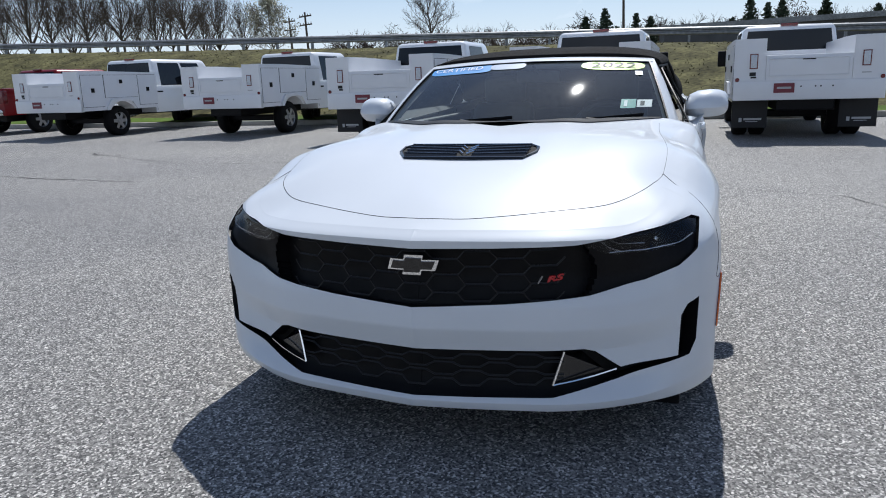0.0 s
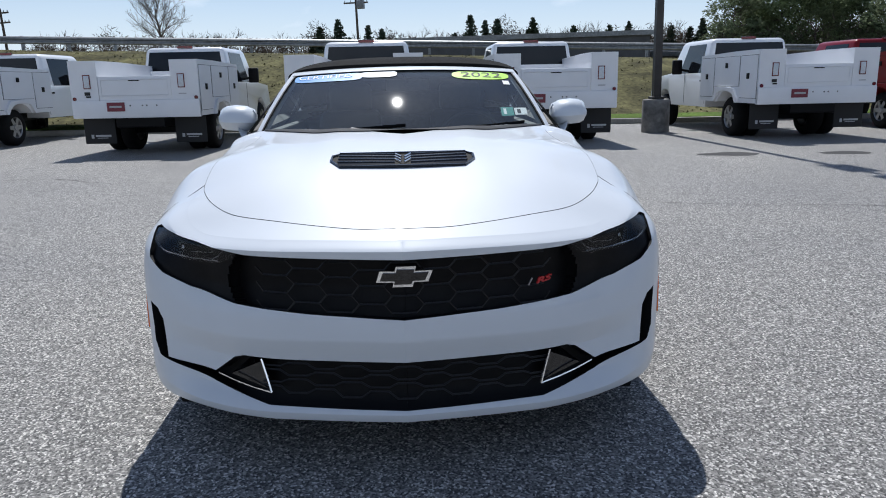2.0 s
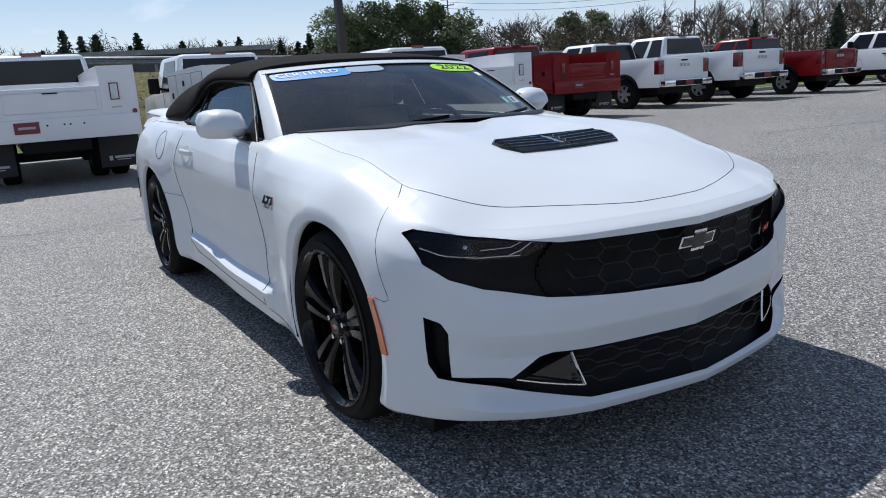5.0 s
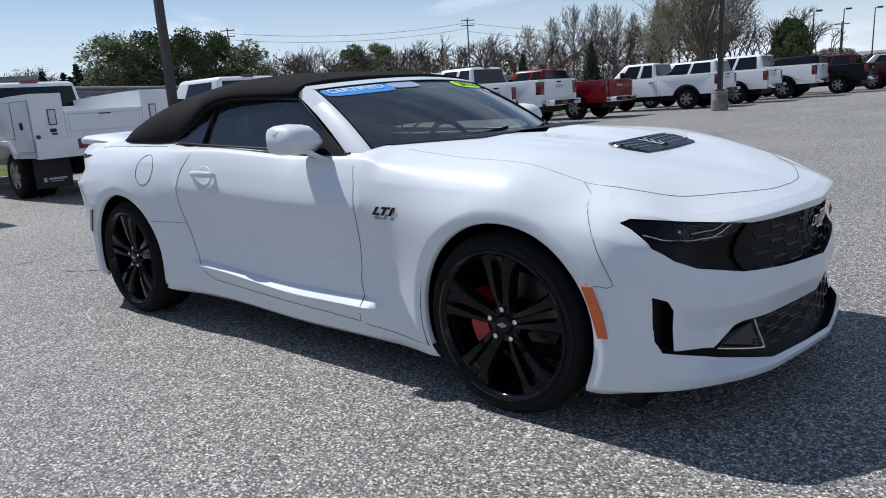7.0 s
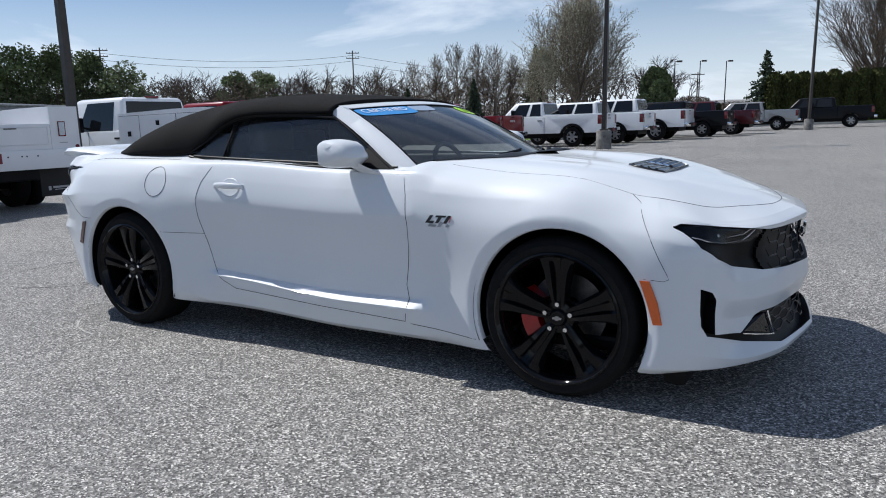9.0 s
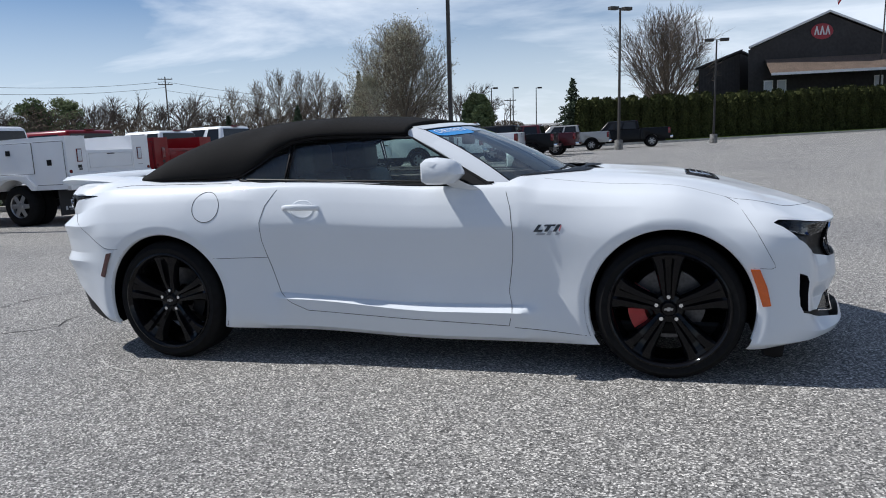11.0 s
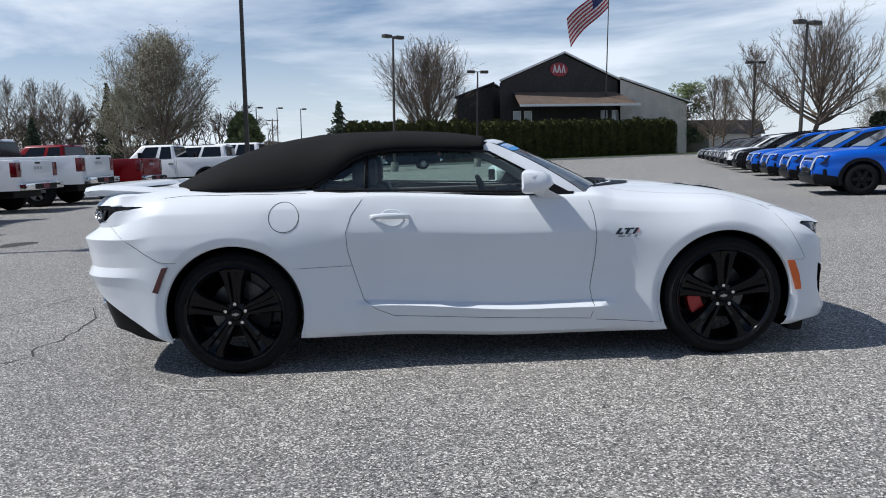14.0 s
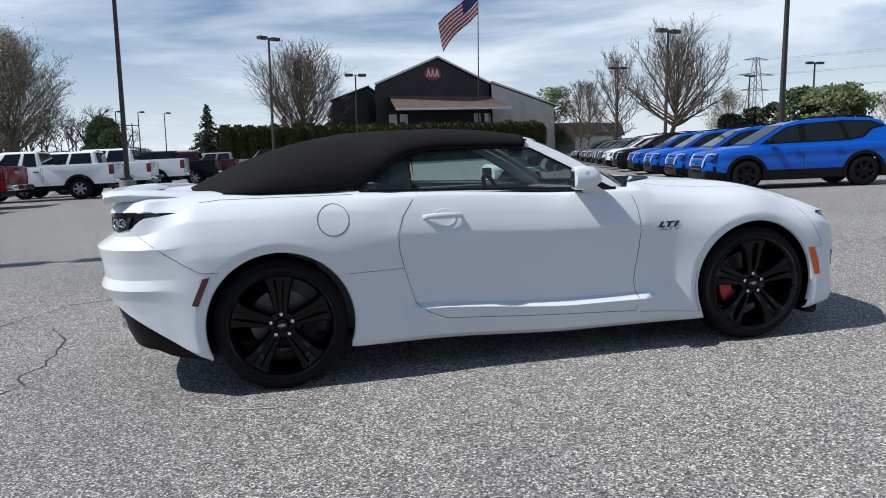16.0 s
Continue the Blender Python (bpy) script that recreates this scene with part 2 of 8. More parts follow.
def prism(bm, profile, y0, y1, bevel=0.0, segments=2, taper=None):
    """A side outline of (x, z) pairs drawn out across y; taper(x, y, z) may move each vertex."""
    a = [bm.verts.new((x, y0, z)) for x, z in profile]
    b = [bm.verts.new((x, y1, z)) for x, z in profile]
    fs = [bm.faces.new(a), bm.faces.new(b[::-1])]
    for i in range(len(profile)):
        j = (i + 1) % len(profile)
        fs.append(bm.faces.new((a[j], a[i], b[i], b[j])))
    vs = a + b
    if taper:
        for v in vs:
            v.co = Vector(taper(*v.co))
    bmesh.ops.recalc_face_normals(bm, faces=fs)
    if bevel:
        es = list({e for f in fs for e in f.edges})
        bmesh.ops.bevel(bm, geom=es, offset=bevel, segments=segments, affect="EDGES", profile=0.6, clamp_overlap=True)


def cyl(bm, p, q, r0, r1=None, n=10, caps=True):
    p, q = Vector(p), Vector(q)
    r1 = r0 if r1 is None else r1
    d = (q - p).normalized()
    a = d.orthogonal().normalized()
    b = d.cross(a)
    rings = []
    for c, r in ((p, r0), (q, r1)):
        rings.append([bm.verts.new(c + (a * math.cos(2 * math.pi * i / n) + b * math.sin(2 * math.pi * i / n)) * r) for i in range(n)])
    for i in range(n):
        j = (i + 1) % n
        bm.faces.new((rings[0][i], rings[0][j], rings[1][j], rings[1][i]))
    if caps:
        bm.faces.new(rings[0][::-1])
        bm.faces.new(rings[1])


def tube(bm, points, r, n=5, closed=False):
    """A round bar along points."""
    pts = [Vector(p) for p in points]
    rings = []
    k = len(pts)
    up = Vector((0.13, 0.29, 0.95))
    for i, p in enumerate(pts):
        d = (pts[(i + 1) % k if closed else min(i + 1, k - 1)] - pts[(i - 1) % k if closed else max(i - 1, 0)]).normalized()
        a = d.cross(up)
        a = a.normalized() if a.length > 0.05 else d.orthogonal().normalized()
        b = d.cross(a)
        rings.append([bm.verts.new(p + (a * math.cos(2 * math.pi * j / n) + b * math.sin(2 * math.pi * j / n)) * r) for j in range(n)])
    for i in range(k if closed else k - 1):
        s, t = rings[i], rings[(i + 1) % k]
        for j in range(n):
            bm.faces.new((s[j], s[(j + 1) % n], t[(j + 1) % n], t[j]))
    if not closed:
        bm.faces.new(rings[0][::-1])
        bm.faces.new(rings[-1])


def lathe(bm, outline, n=48, axis="y"):
    """An outline of (radius, height) pairs turned about an axis."""
    rings = []
    for i in range(n):
        c, s = math.cos(2 * math.pi * i / n), math.sin(2 * math.pi * i / n)
        rings.append([bm.verts.new((r * c, h, r * s) if axis == "y" else (r * c, r * s, h)) for r, h in outline])
    for i in range(n):
        a, b = rings[i], rings[(i + 1) % n]
        for j in range(len(outline) - 1):
            bm.faces.new((a[j], a[j + 1], b[j + 1], b[j]))


def words(name, text, size, m, mat, parent=None, depth=0.001, label="", width=None, shear=0.0, bold=0.0):
    """Lettering in the built-in font, as a mesh."""
    cu = bpy.data.curves.new(name, "FONT")
    cu.body, cu.size, cu.extrude, cu.align_x, cu.align_y, cu.shear = text, size, depth, "CENTER", "CENTER", shear
    cu.resolution_u, cu.offset = 3, bold
    tmp = bpy.data.objects.new(name, cu)
    scene.collection.objects.link(tmp)
    bpy.context.view_layer.update()
    me = bpy.data.meshes.new_from_object(tmp.evaluated_get(bpy.context.evaluated_depsgraph_get()))
    bpy.data.objects.remove(tmp)
    bpy.data.curves.remove(cu)
    if width:
        xs = [v.co.x for v in me.vertices]
        k = width / (max(xs) - min(xs))
        me.transform(Matrix.Diagonal((k, 1, 1, 1)))
    me.transform(m)
    me.name = name
    me.materials.clear()
    me.materials.append(mat)
    ob = new(name, me)
    if parent:
        ob.parent = parent
    if label:
        ob["label"] = label
    return ob


def spline(points, q):
    """Monotone-ish smooth curve through (x, y) control points, evaluated at q."""
    p = sorted(points)
    x, y = np.array([a for a, _ in p], float), np.array([b for _, b in p], float)
    h, d = np.diff(x), np.diff(y) / np.diff(x)
    m = np.zeros(len(x))
    m[0], m[-1] = d[0], d[-1]
    for i in range(1, len(x) - 1):
        if d[i - 1] * d[i] > 0:
            w1, w2 = 2 * h[i] + h[i - 1], h[i] + 2 * h[i - 1]
            m[i] = (w1 + w2) / (w1 / d[i - 1] + w2 / d[i])
    q = np.clip(np.asarray(q, float), x[0], x[-1])
    i = np.clip(np.searchsorted(x, q) - 1, 0, len(x) - 2)
    t = (q - x[i]) / h[i]
    return ((1 + 2 * t) * (1 - t) ** 2 * y[i] + t * (1 - t) ** 2 * h[i] * m[i] + t * t * (3 - 2 * t) * y[i + 1] + t * t * (t - 1) * h[i] * m[i + 1])


def catmull(pts, count):
    """A smooth curve through points, count samples, even in chord length."""
    p = np.array(pts, float)
    seg = np.concatenate([[0], np.cumsum(np.linalg.norm(np.diff(p, axis=0), axis=1) + 1e-9)])
    q = np.linspace(0, seg[-1], count)
    return np.stack([spline(list(zip(seg, p[:, k])), q) for k in range(p.shape[1])], 1)


def in_poly(px, py, poly):
    inside = np.zeros(np.shape(px), bool)
    k = len(poly)
    for i in range(k):
        (x0, y0), (x1, y1) = poly[i], poly[(i + 1) % k]
        if y0 != y1:
            inside ^= ((y0 > py) != (y1 > py)) & (px < (x1 - x0) * (py - y0) / (y1 - y0) + x0)
    return inside


def to_poly(px, py, poly):
    """The nearest point on a polygon's outline to each of the points."""
    best = np.full(np.shape(px), 1e9)
    qx, qy = np.array(px, float), np.array(py, float)
    for i in range(len(poly)):
        (x0, y0), (x1, y1) = poly[i], poly[(i + 1) % len(poly)]
        t = np.clip(((px - x0) * (x1 - x0) + (py - y0) * (y1 - y0)) / ((x1 - x0) ** 2 + (y1 - y0) ** 2 + 1e-12), 0, 1)
        ax, ay = x0 + t * (x1 - x0), y0 + t * (y1 - y0)
        d = (px - ax) ** 2 + (py - ay) ** 2
        qx, qy, best = np.where(d < best, ax, qx), np.where(d < best, ay, qy), np.minimum(d, best)
    return qx, qy


# ---- the white convertible ----
# plan outline of the widest line, nose to tail (half)
PLAN = [(2.296, 0), (2.284, 0.11), (2.269, 0.22), (2.250, 0.34), (2.234, 0.425), (2.216, 0.485), (2.178, 0.575), (2.125, 0.665), (2.015, 0.815), (1.925, 0.882), (1.82, 0.925), (1.65, 0.948), (1.4, 0.955), (1.1, 0.932), (0.75, 0.912),
        (0.3, 0.905), (-0.2, 0.905), (-0.7, 0.915), (-1.1, 0.945), (-1.4, 0.962), (-1.75, 0.953), (-2.0, 0.905), (-2.18, 0.825), (-2.3, 0.68),
        (-2.375, 0.45), (-2.41, 0.2), (-2.42, 0)]
# upright sections, bottom to top: (inset from the plan outline, height)
NOSE = [(0.06, 0.165), (0.012, 0.180), (0.0, 0.208), (0.042, 0.258), (0.055, 0.36), (0.028, 0.44), (0.034, 0.51), (0.058, 0.6), (0.050, 0.692), (0.044, 0.720), (0.092, 0.746)]
CORNER = [(0.05, 0.17), (0.004, 0.19), (-0.010, 0.25), (-0.010, 0.33), (-0.010, 0.42), (-0.012, 0.5), (-0.012, 0.58), (-0.002, 0.665), (0.048, 0.737), (0.074, 0.765), (0.14, 0.795)]
FENDER = [(0.03, 0.16), (0.0, 0.2), (0.0, 0.3), (0.0, 0.4), (0.0, 0.5), (0.0, 0.6), (0.0, 0.68), (0.01, 0.745), (0.05, 0.828), (0.12, 0.894), (0.2, 0.922)]
FENDER_LOW = [(0.03, 0.16), (0.0, 0.2), (0.0, 0.3), (0.0, 0.4), (0.0, 0.5), (0.002, 0.58), (0.010, 0.655), (0.030, 0.720), (0.072, 0.776), (0.130, 0.822), (0.205, 0.854)]
DOOR_F = [(0.07, 0.15), (0.03, 0.178), (0.010, 0.25), (-0.008, 0.316), (0.036, 0.352), (0.036, 0.5), (0.014, 0.66), (0.0, 0.755), (0.026, 0.87), (0.066, 0.952), (0.11, 0.972)]
DOOR_R = [(0.07, 0.185), (0.03, 0.215), (0.016, 0.28), (0.004, 0.372), (0.036, 0.402), (0.036, 0.53), (0.014, 0.69), (0.0, 0.79), (0.026, 0.91), (0.066, 0.995), (0.11, 1.015)]
DOOR_P = [(0.07, 0.15), (0.03, 0.178), (0.022, 0.25), (0.026, 0.318), (0.032, 0.362), (0.030, 0.5), (0.010, 0.66), (0.0, 0.75), (0.026, 0.855), (0.075, 0.926), (0.14, 0.952)]
FENDER_R = [(0.03, 0.16), (0.0, 0.2), (0.0, 0.3), (0.0, 0.4), (0.0, 0.5), (0.0, 0.6), (0.0, 0.68), (0.008, 0.745), (0.045, 0.835), (0.11, 0.905), (0.19, 0.935)]
DOOR_Q = [(0.07, 0.185), (0.03, 0.215), (0.024, 0.28), (0.028, 0.372), (0.032, 0.415), (0.030, 0.53), (0.010, 0.69), (0.0, 0.79), (0.026, 0.91), (0.066, 0.995), (0.11, 1.015)]
HAUNCH = [(0.03, 0.2), (0.0, 0.25), (0.0, 0.35), (0.0, 0.45), (0.0, 0.55), (0.0, 0.65), (0.0, 0.74), (0.012, 0.82), (0.05, 0.93), (0.12, 1.01), (0.21, 1.045)]
TAIL_M = [(0.05, 0.22), (0.026, 0.31), (0.014, 0.42), (0.007, 0.51), (-0.002, 0.586), (0.007, 0.641), (0.004, 0.72), (0.0, 0.80), (0.05, 0.90), (0.10, 0.99), (0.17, 1.04)]
TAIL_C = [(0.06, 0.26), (0.040, 0.35), (0.026, 0.46), (0.013, 0.53), (-0.004, 0.588), (0.016, 0.640), (0.009, 0.72), (-0.004, 0.80), (0.055, 0.868), (0.06, 0.985), (0.10, 1.035)]
TAIL = [(0.12, 0.28), (0.085, 0.35), (0.05, 0.46), (0.024, 0.53), (-0.004, 0.588), (0.020, 0.640), (0.011, 0.72), (-0.004, 0.80), (0.085, 0.858), (0.078, 0.985), (0.12, 1.03)]
NS, KS = 600, 11
NV = 10 * KS + 1

plan = catmull(PLAN, NS)
tang = np.gradient(plan, axis=0)
norm = np.stack([tang[:, 1], -tang[:, 0]], 1)
norm /= np.linalg.norm(norm, axis=1)[:, None]           # points inward
norm *= -np.sign(np.sum(norm * (plan - np.array([0.0, 0.0])), axis=1))[:, None]
seg = np.concatenate([[0], np.cumsum(np.linalg.norm(np.diff(plan, axis=0), axis=1))])


def at_plan(x, y):
    return seg[np.argmin((plan[:, 0] - x) ** 2 + (plan[:, 1] - y) ** 2)]


SECTIONS = [(0.0, NOSE, 0.7), (at_plan(2.12, 0.66), NOSE, 0.7), (at_plan(1.97, 0.85), CORNER, 0.4), (at_plan(1.70, 0.94), FENDER_LOW, 0.0), (at_plan(1.42, 0.955), FENDER, 0.0),
            (at_plan(1.08, 0.932), FENDER_R, 0.0), (at_plan(0.80, 0.914), DOOR_P, 0.2), (at_plan(0.665, 0.911), DOOR_F, 0.9), (at_plan(0.3, 0.905), DOOR_F, 0.9), (at_plan(-0.62, 0.912), DOOR_R, 0.9),
            (at_plan(-0.74, 0.918), DOOR_Q, 0.2), (at_plan(-1.08, 0.945), HAUNCH, 0.0), (at_plan(-1.8, 0.95), HAUNCH, 0.5), (at_plan(-1.97, 0.912), TAIL_M, 0.85), (at_plan(-2.10, 0.862), TAIL_C, 0.9), (at_plan(-2.35, 0.5), TAIL, 0.85), (seg[-1], TAIL, 0.85)]
s_at = [k[0] for k in SECTIONS]
blend = np.array([[spline(list(zip(s_at, [k[1][p][c] for k in SECTIONS])), seg) for c in range(2)] for p in range(11)])
crisp = spline(list(zip(s_at, [k[2] for k in SECTIONS])), seg)


def section(ctl, hard, soft_top=False):
    """An upright section with its control points always on the same rows, so that creases run along rows."""
    u, knots = np.linspace(0, 10, NV), np.arange(11)
    hard = hard * np.clip(1 - (u - 4.6) / 1.2, 0.3, 1) if soft_top else hard
    return np.stack([(1 - hard) * spline(list(zip(knots, ctl[:, c])), u) + hard * np.interp(u, knots, ctl[:, c]) for c in range(2)], 1)


body = np.zeros((NS, NV, 3))
for i in range(NS):
    ctl = blend[:, :, i]
    sec = section(ctl, crisp[i], abs(plan[i, 0]) < 1.0)
    body[i, :, 0] = plan[i, 0] + norm[i, 0] * sec[:, 0]
    body[i, :, 1] = np.maximum(plan[i, 1] + norm[i, 1] * sec[:, 0], 0)
    body[i, :, 2] = sec[:, 1]
# the flank runs out smoothly between the doors and the wheels
for x0, x1 in ((0.70, 1.30), (-1.22, -0.76)):
    mid_x, half_x = (x0 + x1) / 2, (x1 - x0) / 2
    keep = np.clip((1 - np.abs(body[:, :, 0] - mid_x) / half_x) * 3, 0, 1) * (body[:, :, 1] > 0.5)
    keep[:, :3], keep[:, -22:] = 0, 0
    for _ in range(220):
        flat = body[:, :, 1:].copy()
        flat[1:-1, 1:-1] = 0.5 * flat[1:-1, 1:-1] + 0.125 * (flat[:-2, 1:-1] + flat[2:, 1:-1]) + 0.125 * (flat[1:-1, :-2] + flat[1:-1, 2:])
        body[:, :, 1:] += keep[:, :, None] * (flat - body[:, :, 1:])
# bands rolled inward round the wheel openings
for ax, az, ar, wide in ((1.412, 0.352, 0.384, 0.048), (-1.402, 0.358, 0.392, 0.048)):
    rr = np.hypot(body[:, :, 0] - ax, body[:, :, 2] - az)
    k = np.clip(ar + wide - rr, 0, 0.06) * (body[:, :, 1] > 0.7)
    body[:, :, 1] -= 0.30 * k * k / (k + 0.006)
body[0, :, 1] = body[-1, :, 1] = 0
GX, GY, GZ = body[:, :, 0], body[:, :, 1], body[:, :, 2]
du, dv = np.gradient(body, axis=0), np.gradient(body, axis=1)
GN = np.cross(du, dv)
GN /= np.linalg.norm(GN, axis=2)[:, :, None] + 1e-12
GN *= np.where(np.sum(GN * (body - np.array([0, 0, 0.5])), axis=2) < 0, -1, 1)[:, :, None]   # points outward


def near_mix(d2):
    idx = np.argpartition(d2.ravel(), 5)[:5]
    w = 1 / (d2.ravel()[idx] + 1e-7)
    w /= w.sum()
    n = (GN.reshape(-1, 3)[idx] * w[:, None]).sum(0)
    return (body.reshape(-1, 3)[idx] * w[:, None]).sum(0), n / np.linalg.norm(n)


FRONT = np.where(GX > 1.5, 0.0, 9.0)
REAR = np.where(GX < -1.6, 0.0, 9.0)
SIDE = np.where((GX < 2.1) & (GX > -2.36) & (GY > 0.55), 0.0, 9.0)


def on_front(y, z, out=0.0, zone=None):
    """A point of the nose at (y, z), out metres proud of it."""
    p, n = near_mix((GY - abs(y)) ** 2 + (GZ - z) ** 2 + (FRONT if zone is None else zone))
    q = Vector((p[0], abs(y), z)) + Vector(n) * out
    return Vector((q.x, q.y if y >= 0 else -q.y, q.z))


def on_side(x, z, out=0.0, side=-1):
    """A point of the flank at (x, z), out metres proud of it."""
    p, n = near_mix((GX - x) ** 2 + (GZ - z) ** 2 + SIDE)
    q = Vector((x, p[1], z)) + Vector(n) * out
    return Vector((q.x, q.y * side, q.z))


BAND = [(-0.02, 0.693), (0.25, 0.697), (0.5, 0.704), (0.72, 0.737), (0.83, 0.758), (0.856, 0.748), (0.853, 0.668), (0.80, 0.622), (0.70, 0.580), (0.54, 0.544), (0.3, 0.523), (-0.02, 0.506)]
MOUTH = [(-0.02, 0.361), (0.40, 0.366), (0.525, 0.368), (0.56, 0.357), (0.636, 0.297), (0.808, 0.327), (0.812, 0.462), (0.830, 0.497), (0.864, 0.514), (0.860, 0.37), (0.842, 0.326),
         (0.63, 0.262), (0.44, 0.225), (-0.02, 0.219)]
TAIL_LAMP = [(0.36, 0.965), (0.66, 0.985), (0.800, 0.990), (0.835, 0.976), (0.79, 0.905), (0.70, 0.882), (0.42, 0.885)]


def diffuser_edge(x):
    return np.minimum(0.220 + (-1.80 - x) * 0.61, 0.535)


ARCH_F, ARCH_R = (1.412, 0.352, 0.384), (-1.402, 0.358, 0.392)


def region_of(cx, cy, cz):
    """0 paint, 1 upper band, 2 lower mouth, 3 tail lamp, 4 diffuser, 9 wheel opening."""
    r = np.zeros(np.shape(cx), int)
    r[(cx > 1.6) & in_poly(cy, cz, BAND)] = 1
    r[(cx > 1.6) & in_poly(cy, cz, MOUTH)] = 2
    r[(cx < -1.9) & in_poly(cy, cz, TAIL_LAMP)] = 3
    r[(cx < -1.78) & (cz < diffuser_edge(cx))] = 4
    for ax, az, ar in (ARCH_F, ARCH_R):
        r[(cy > 0.6) & ((cx - ax) ** 2 + (cz - az) ** 2 < ar * ar)] = 9
    return r


cell = (body[:-1, :-1] + body[1:, :-1] + body[:-1, 1:] + body[1:, 1:]) / 4
REG = region_of(cell[:, :, 0], cell[:, :, 1], cell[:, :, 2])
pad = np.full((NS + 1, NV + 1), -1)
pad[1:-1, 1:-1] = REG
near4 = np.stack([pad[:-1, :-1], pad[1:, :-1], pad[:-1, 1:], pad[1:, 1:]])
snapped = body.copy()
for code, poly, front in ((1, BAND, 1), (2, MOUTH, 1), (3, TAIL_LAMP, 1), (4, TAIL_LAMP, 1), (9, ARCH_F, 0), (9, ARCH_R, 0)):
    edge = np.any(near4 == code, axis=0) & np.any((near4 != code) & (near4 != -1), axis=0)
    if front:
        zone = edge & (GX > 1.5) if code < 3 else edge & (GX < -1.8)
        ii, jj = np.nonzero(zone)
        qy, qz = to_poly(GY[ii, jj], GZ[ii, jj], poly)
        for i, j, y, z in zip(ii, jj, qy, qz):
            if code == 4:
                if abs(diffuser_edge(GX[i, j]) - GZ[i, j]) < 0.03:
                    snapped[i, j, 2] = diffuser_edge(GX[i, j])
                continue
            if i in (0, NS - 1):
                y = 0.0
            k = on_front(y, z, 0, FRONT if code < 3 else REAR)
            snapped[i, j] = (k.x, y, z)
    else:
        ax, az, ar = poly
        zone = edge & (np.abs(GX - ax) < 0.6) & (GY > 0.6)
        ii, jj = np.nonzero(zone)
        for i, j in zip(ii, jj):
            a = math.atan2(GZ[i, j] - az, GX[i, j] - ax)
            snapped[i, j] = (ax + ar * math.cos(a), GY[i, j], az + ar * math.sin(a))

DOOR_LINE = [(0.624, 0.955), (0.655, 0.85), (0.668, 0.72), (0.66, 0.6), (0.632, 0.42), (0.650, 0.32), (0.630, 0.246), (0.1, 0.27), (-0.503, 0.308), (-0.60, 0.35), (-0.672, 0.404),
             (-0.70, 0.5), (-0.728, 0.601), (-0.752, 0.70), (-0.755, 0.80), (-0.722, 0.893), (-0.66, 0.975), (-0.625, 1.015)]
car = thing("convertible_car", "white two-door convertible with a black cloth top and black wheels", "car")


def panel_of(cx, cy, cz):
    """0 front bumper, 1 front fender, 2 door, 3 rear quarter, 4 rear bumper."""
    p = np.where(cx > 0.64, 1, 3)
    seam_x = 1.66 + (0.93 - cz) * 0.52
    p[(cx > seam_x) | ((cz < 0.545) & (cx > 1.6))] = 0
    p[in_poly(cx, cz, DOOR_LINE + [(-0.6, 1.2), (0.6, 1.2)]) & (np.abs(cx) < 1)] = 2
    p[(cz < 0.87 - 0.72 * (cx + 2.1)) & (cx < -1.7) & (cz < 0.9) | ((cx < -1.7) & (cz < 0.665))] = 4
    return p


PANEL = panel_of(cell[:, :, 0], cell[:, :, 1], cell[:, :, 2])


def shell(name, keep, mat, side, depth=0.0, wall=False, label="", src=None, parent=None):
    """The kept cells of the body as a mesh; with depth, sunk into it with side walls back to the skin."""
    pts = (snapped if src is None else src).copy()
    skin = pts.copy()
    if depth:
        pts = pts - GN * depth
        pts[0, :, 1] = pts[-1, :, 1] = 0
    sgn = np.array([1, side, 1.0])
    ids, verts, faces = {}, [], []

    def vid(i, j, k):
        if (i, j, k) not in ids:
            ids[(i, j, k)] = len(verts)
            verts.append((pts if k == 0 else skin)[i, j] * sgn)
        return ids[(i, j, k)]

    ii, jj = np.nonzero(keep)
    for i, j in zip(ii, jj):
        q = [vid(i, j, 0), vid(i + 1, j, 0), vid(i + 1, j + 1, 0), vid(i, j + 1, 0)]
        faces.append(q if side < 0 else q[::-1])
        if wall:
            for di, dj, a, b in ((-1, 0, (i, j), (i, j + 1)), (1, 0, (i + 1, j + 1), (i + 1, j)), (0, -1, (i + 1, j), (i, j)), (0, 1, (i, j + 1), (i + 1, j + 1))):
                u, v = i + di, j + dj
                if 0 <= u < NS - 1 and 0 <= v < NV - 1 and not keep[u, v]:
                    w = [vid(*a, 0), vid(*b, 0), vid(*b, 1), vid(*a, 1)]
                    faces.append(w)
    ob = made(name, verts, faces, mat, parent or car, label)
    ob.data.set_sharp_from_angle(angle=radians(19))
    return ob


def both(name, keep, mat, **kw):
    return [shell(name, keep, mat, s, **kw) for s in (-1, 1)]


both("front_bumper", (REG == 0) & (PANEL == 0), WHITE)
both("front_fender", (REG == 0) & (PANEL == 1), WHITE)
doors = both("door", (REG == 0) & (PANEL == 2), WHITE)
both("quarter_panel", (REG == 0) & (PANEL == 3), WHITE)
both("rear_bumper", (REG == 0) & (PANEL == 4), WHITE)
CELL_Y, CELL_Z = cell[:, :, 1], cell[:, :, 2]
OUTER = (REG == 1) & (CELL_Y > 0.515 + 0.045 * np.cos(np.clip((CELL_Z - 0.615) / 0.09, -1, 1) * 1.5))
both("grille_backing", (REG == 1) & ~OUTER, SATIN, depth=0.055, wall=True)
both("lamp_surround", OUTER, SATIN, depth=0.014, wall=True, label="black surround between grille and headlight")
both("lower_intake", REG == 2, SATIN, depth=0.055, wall=True)
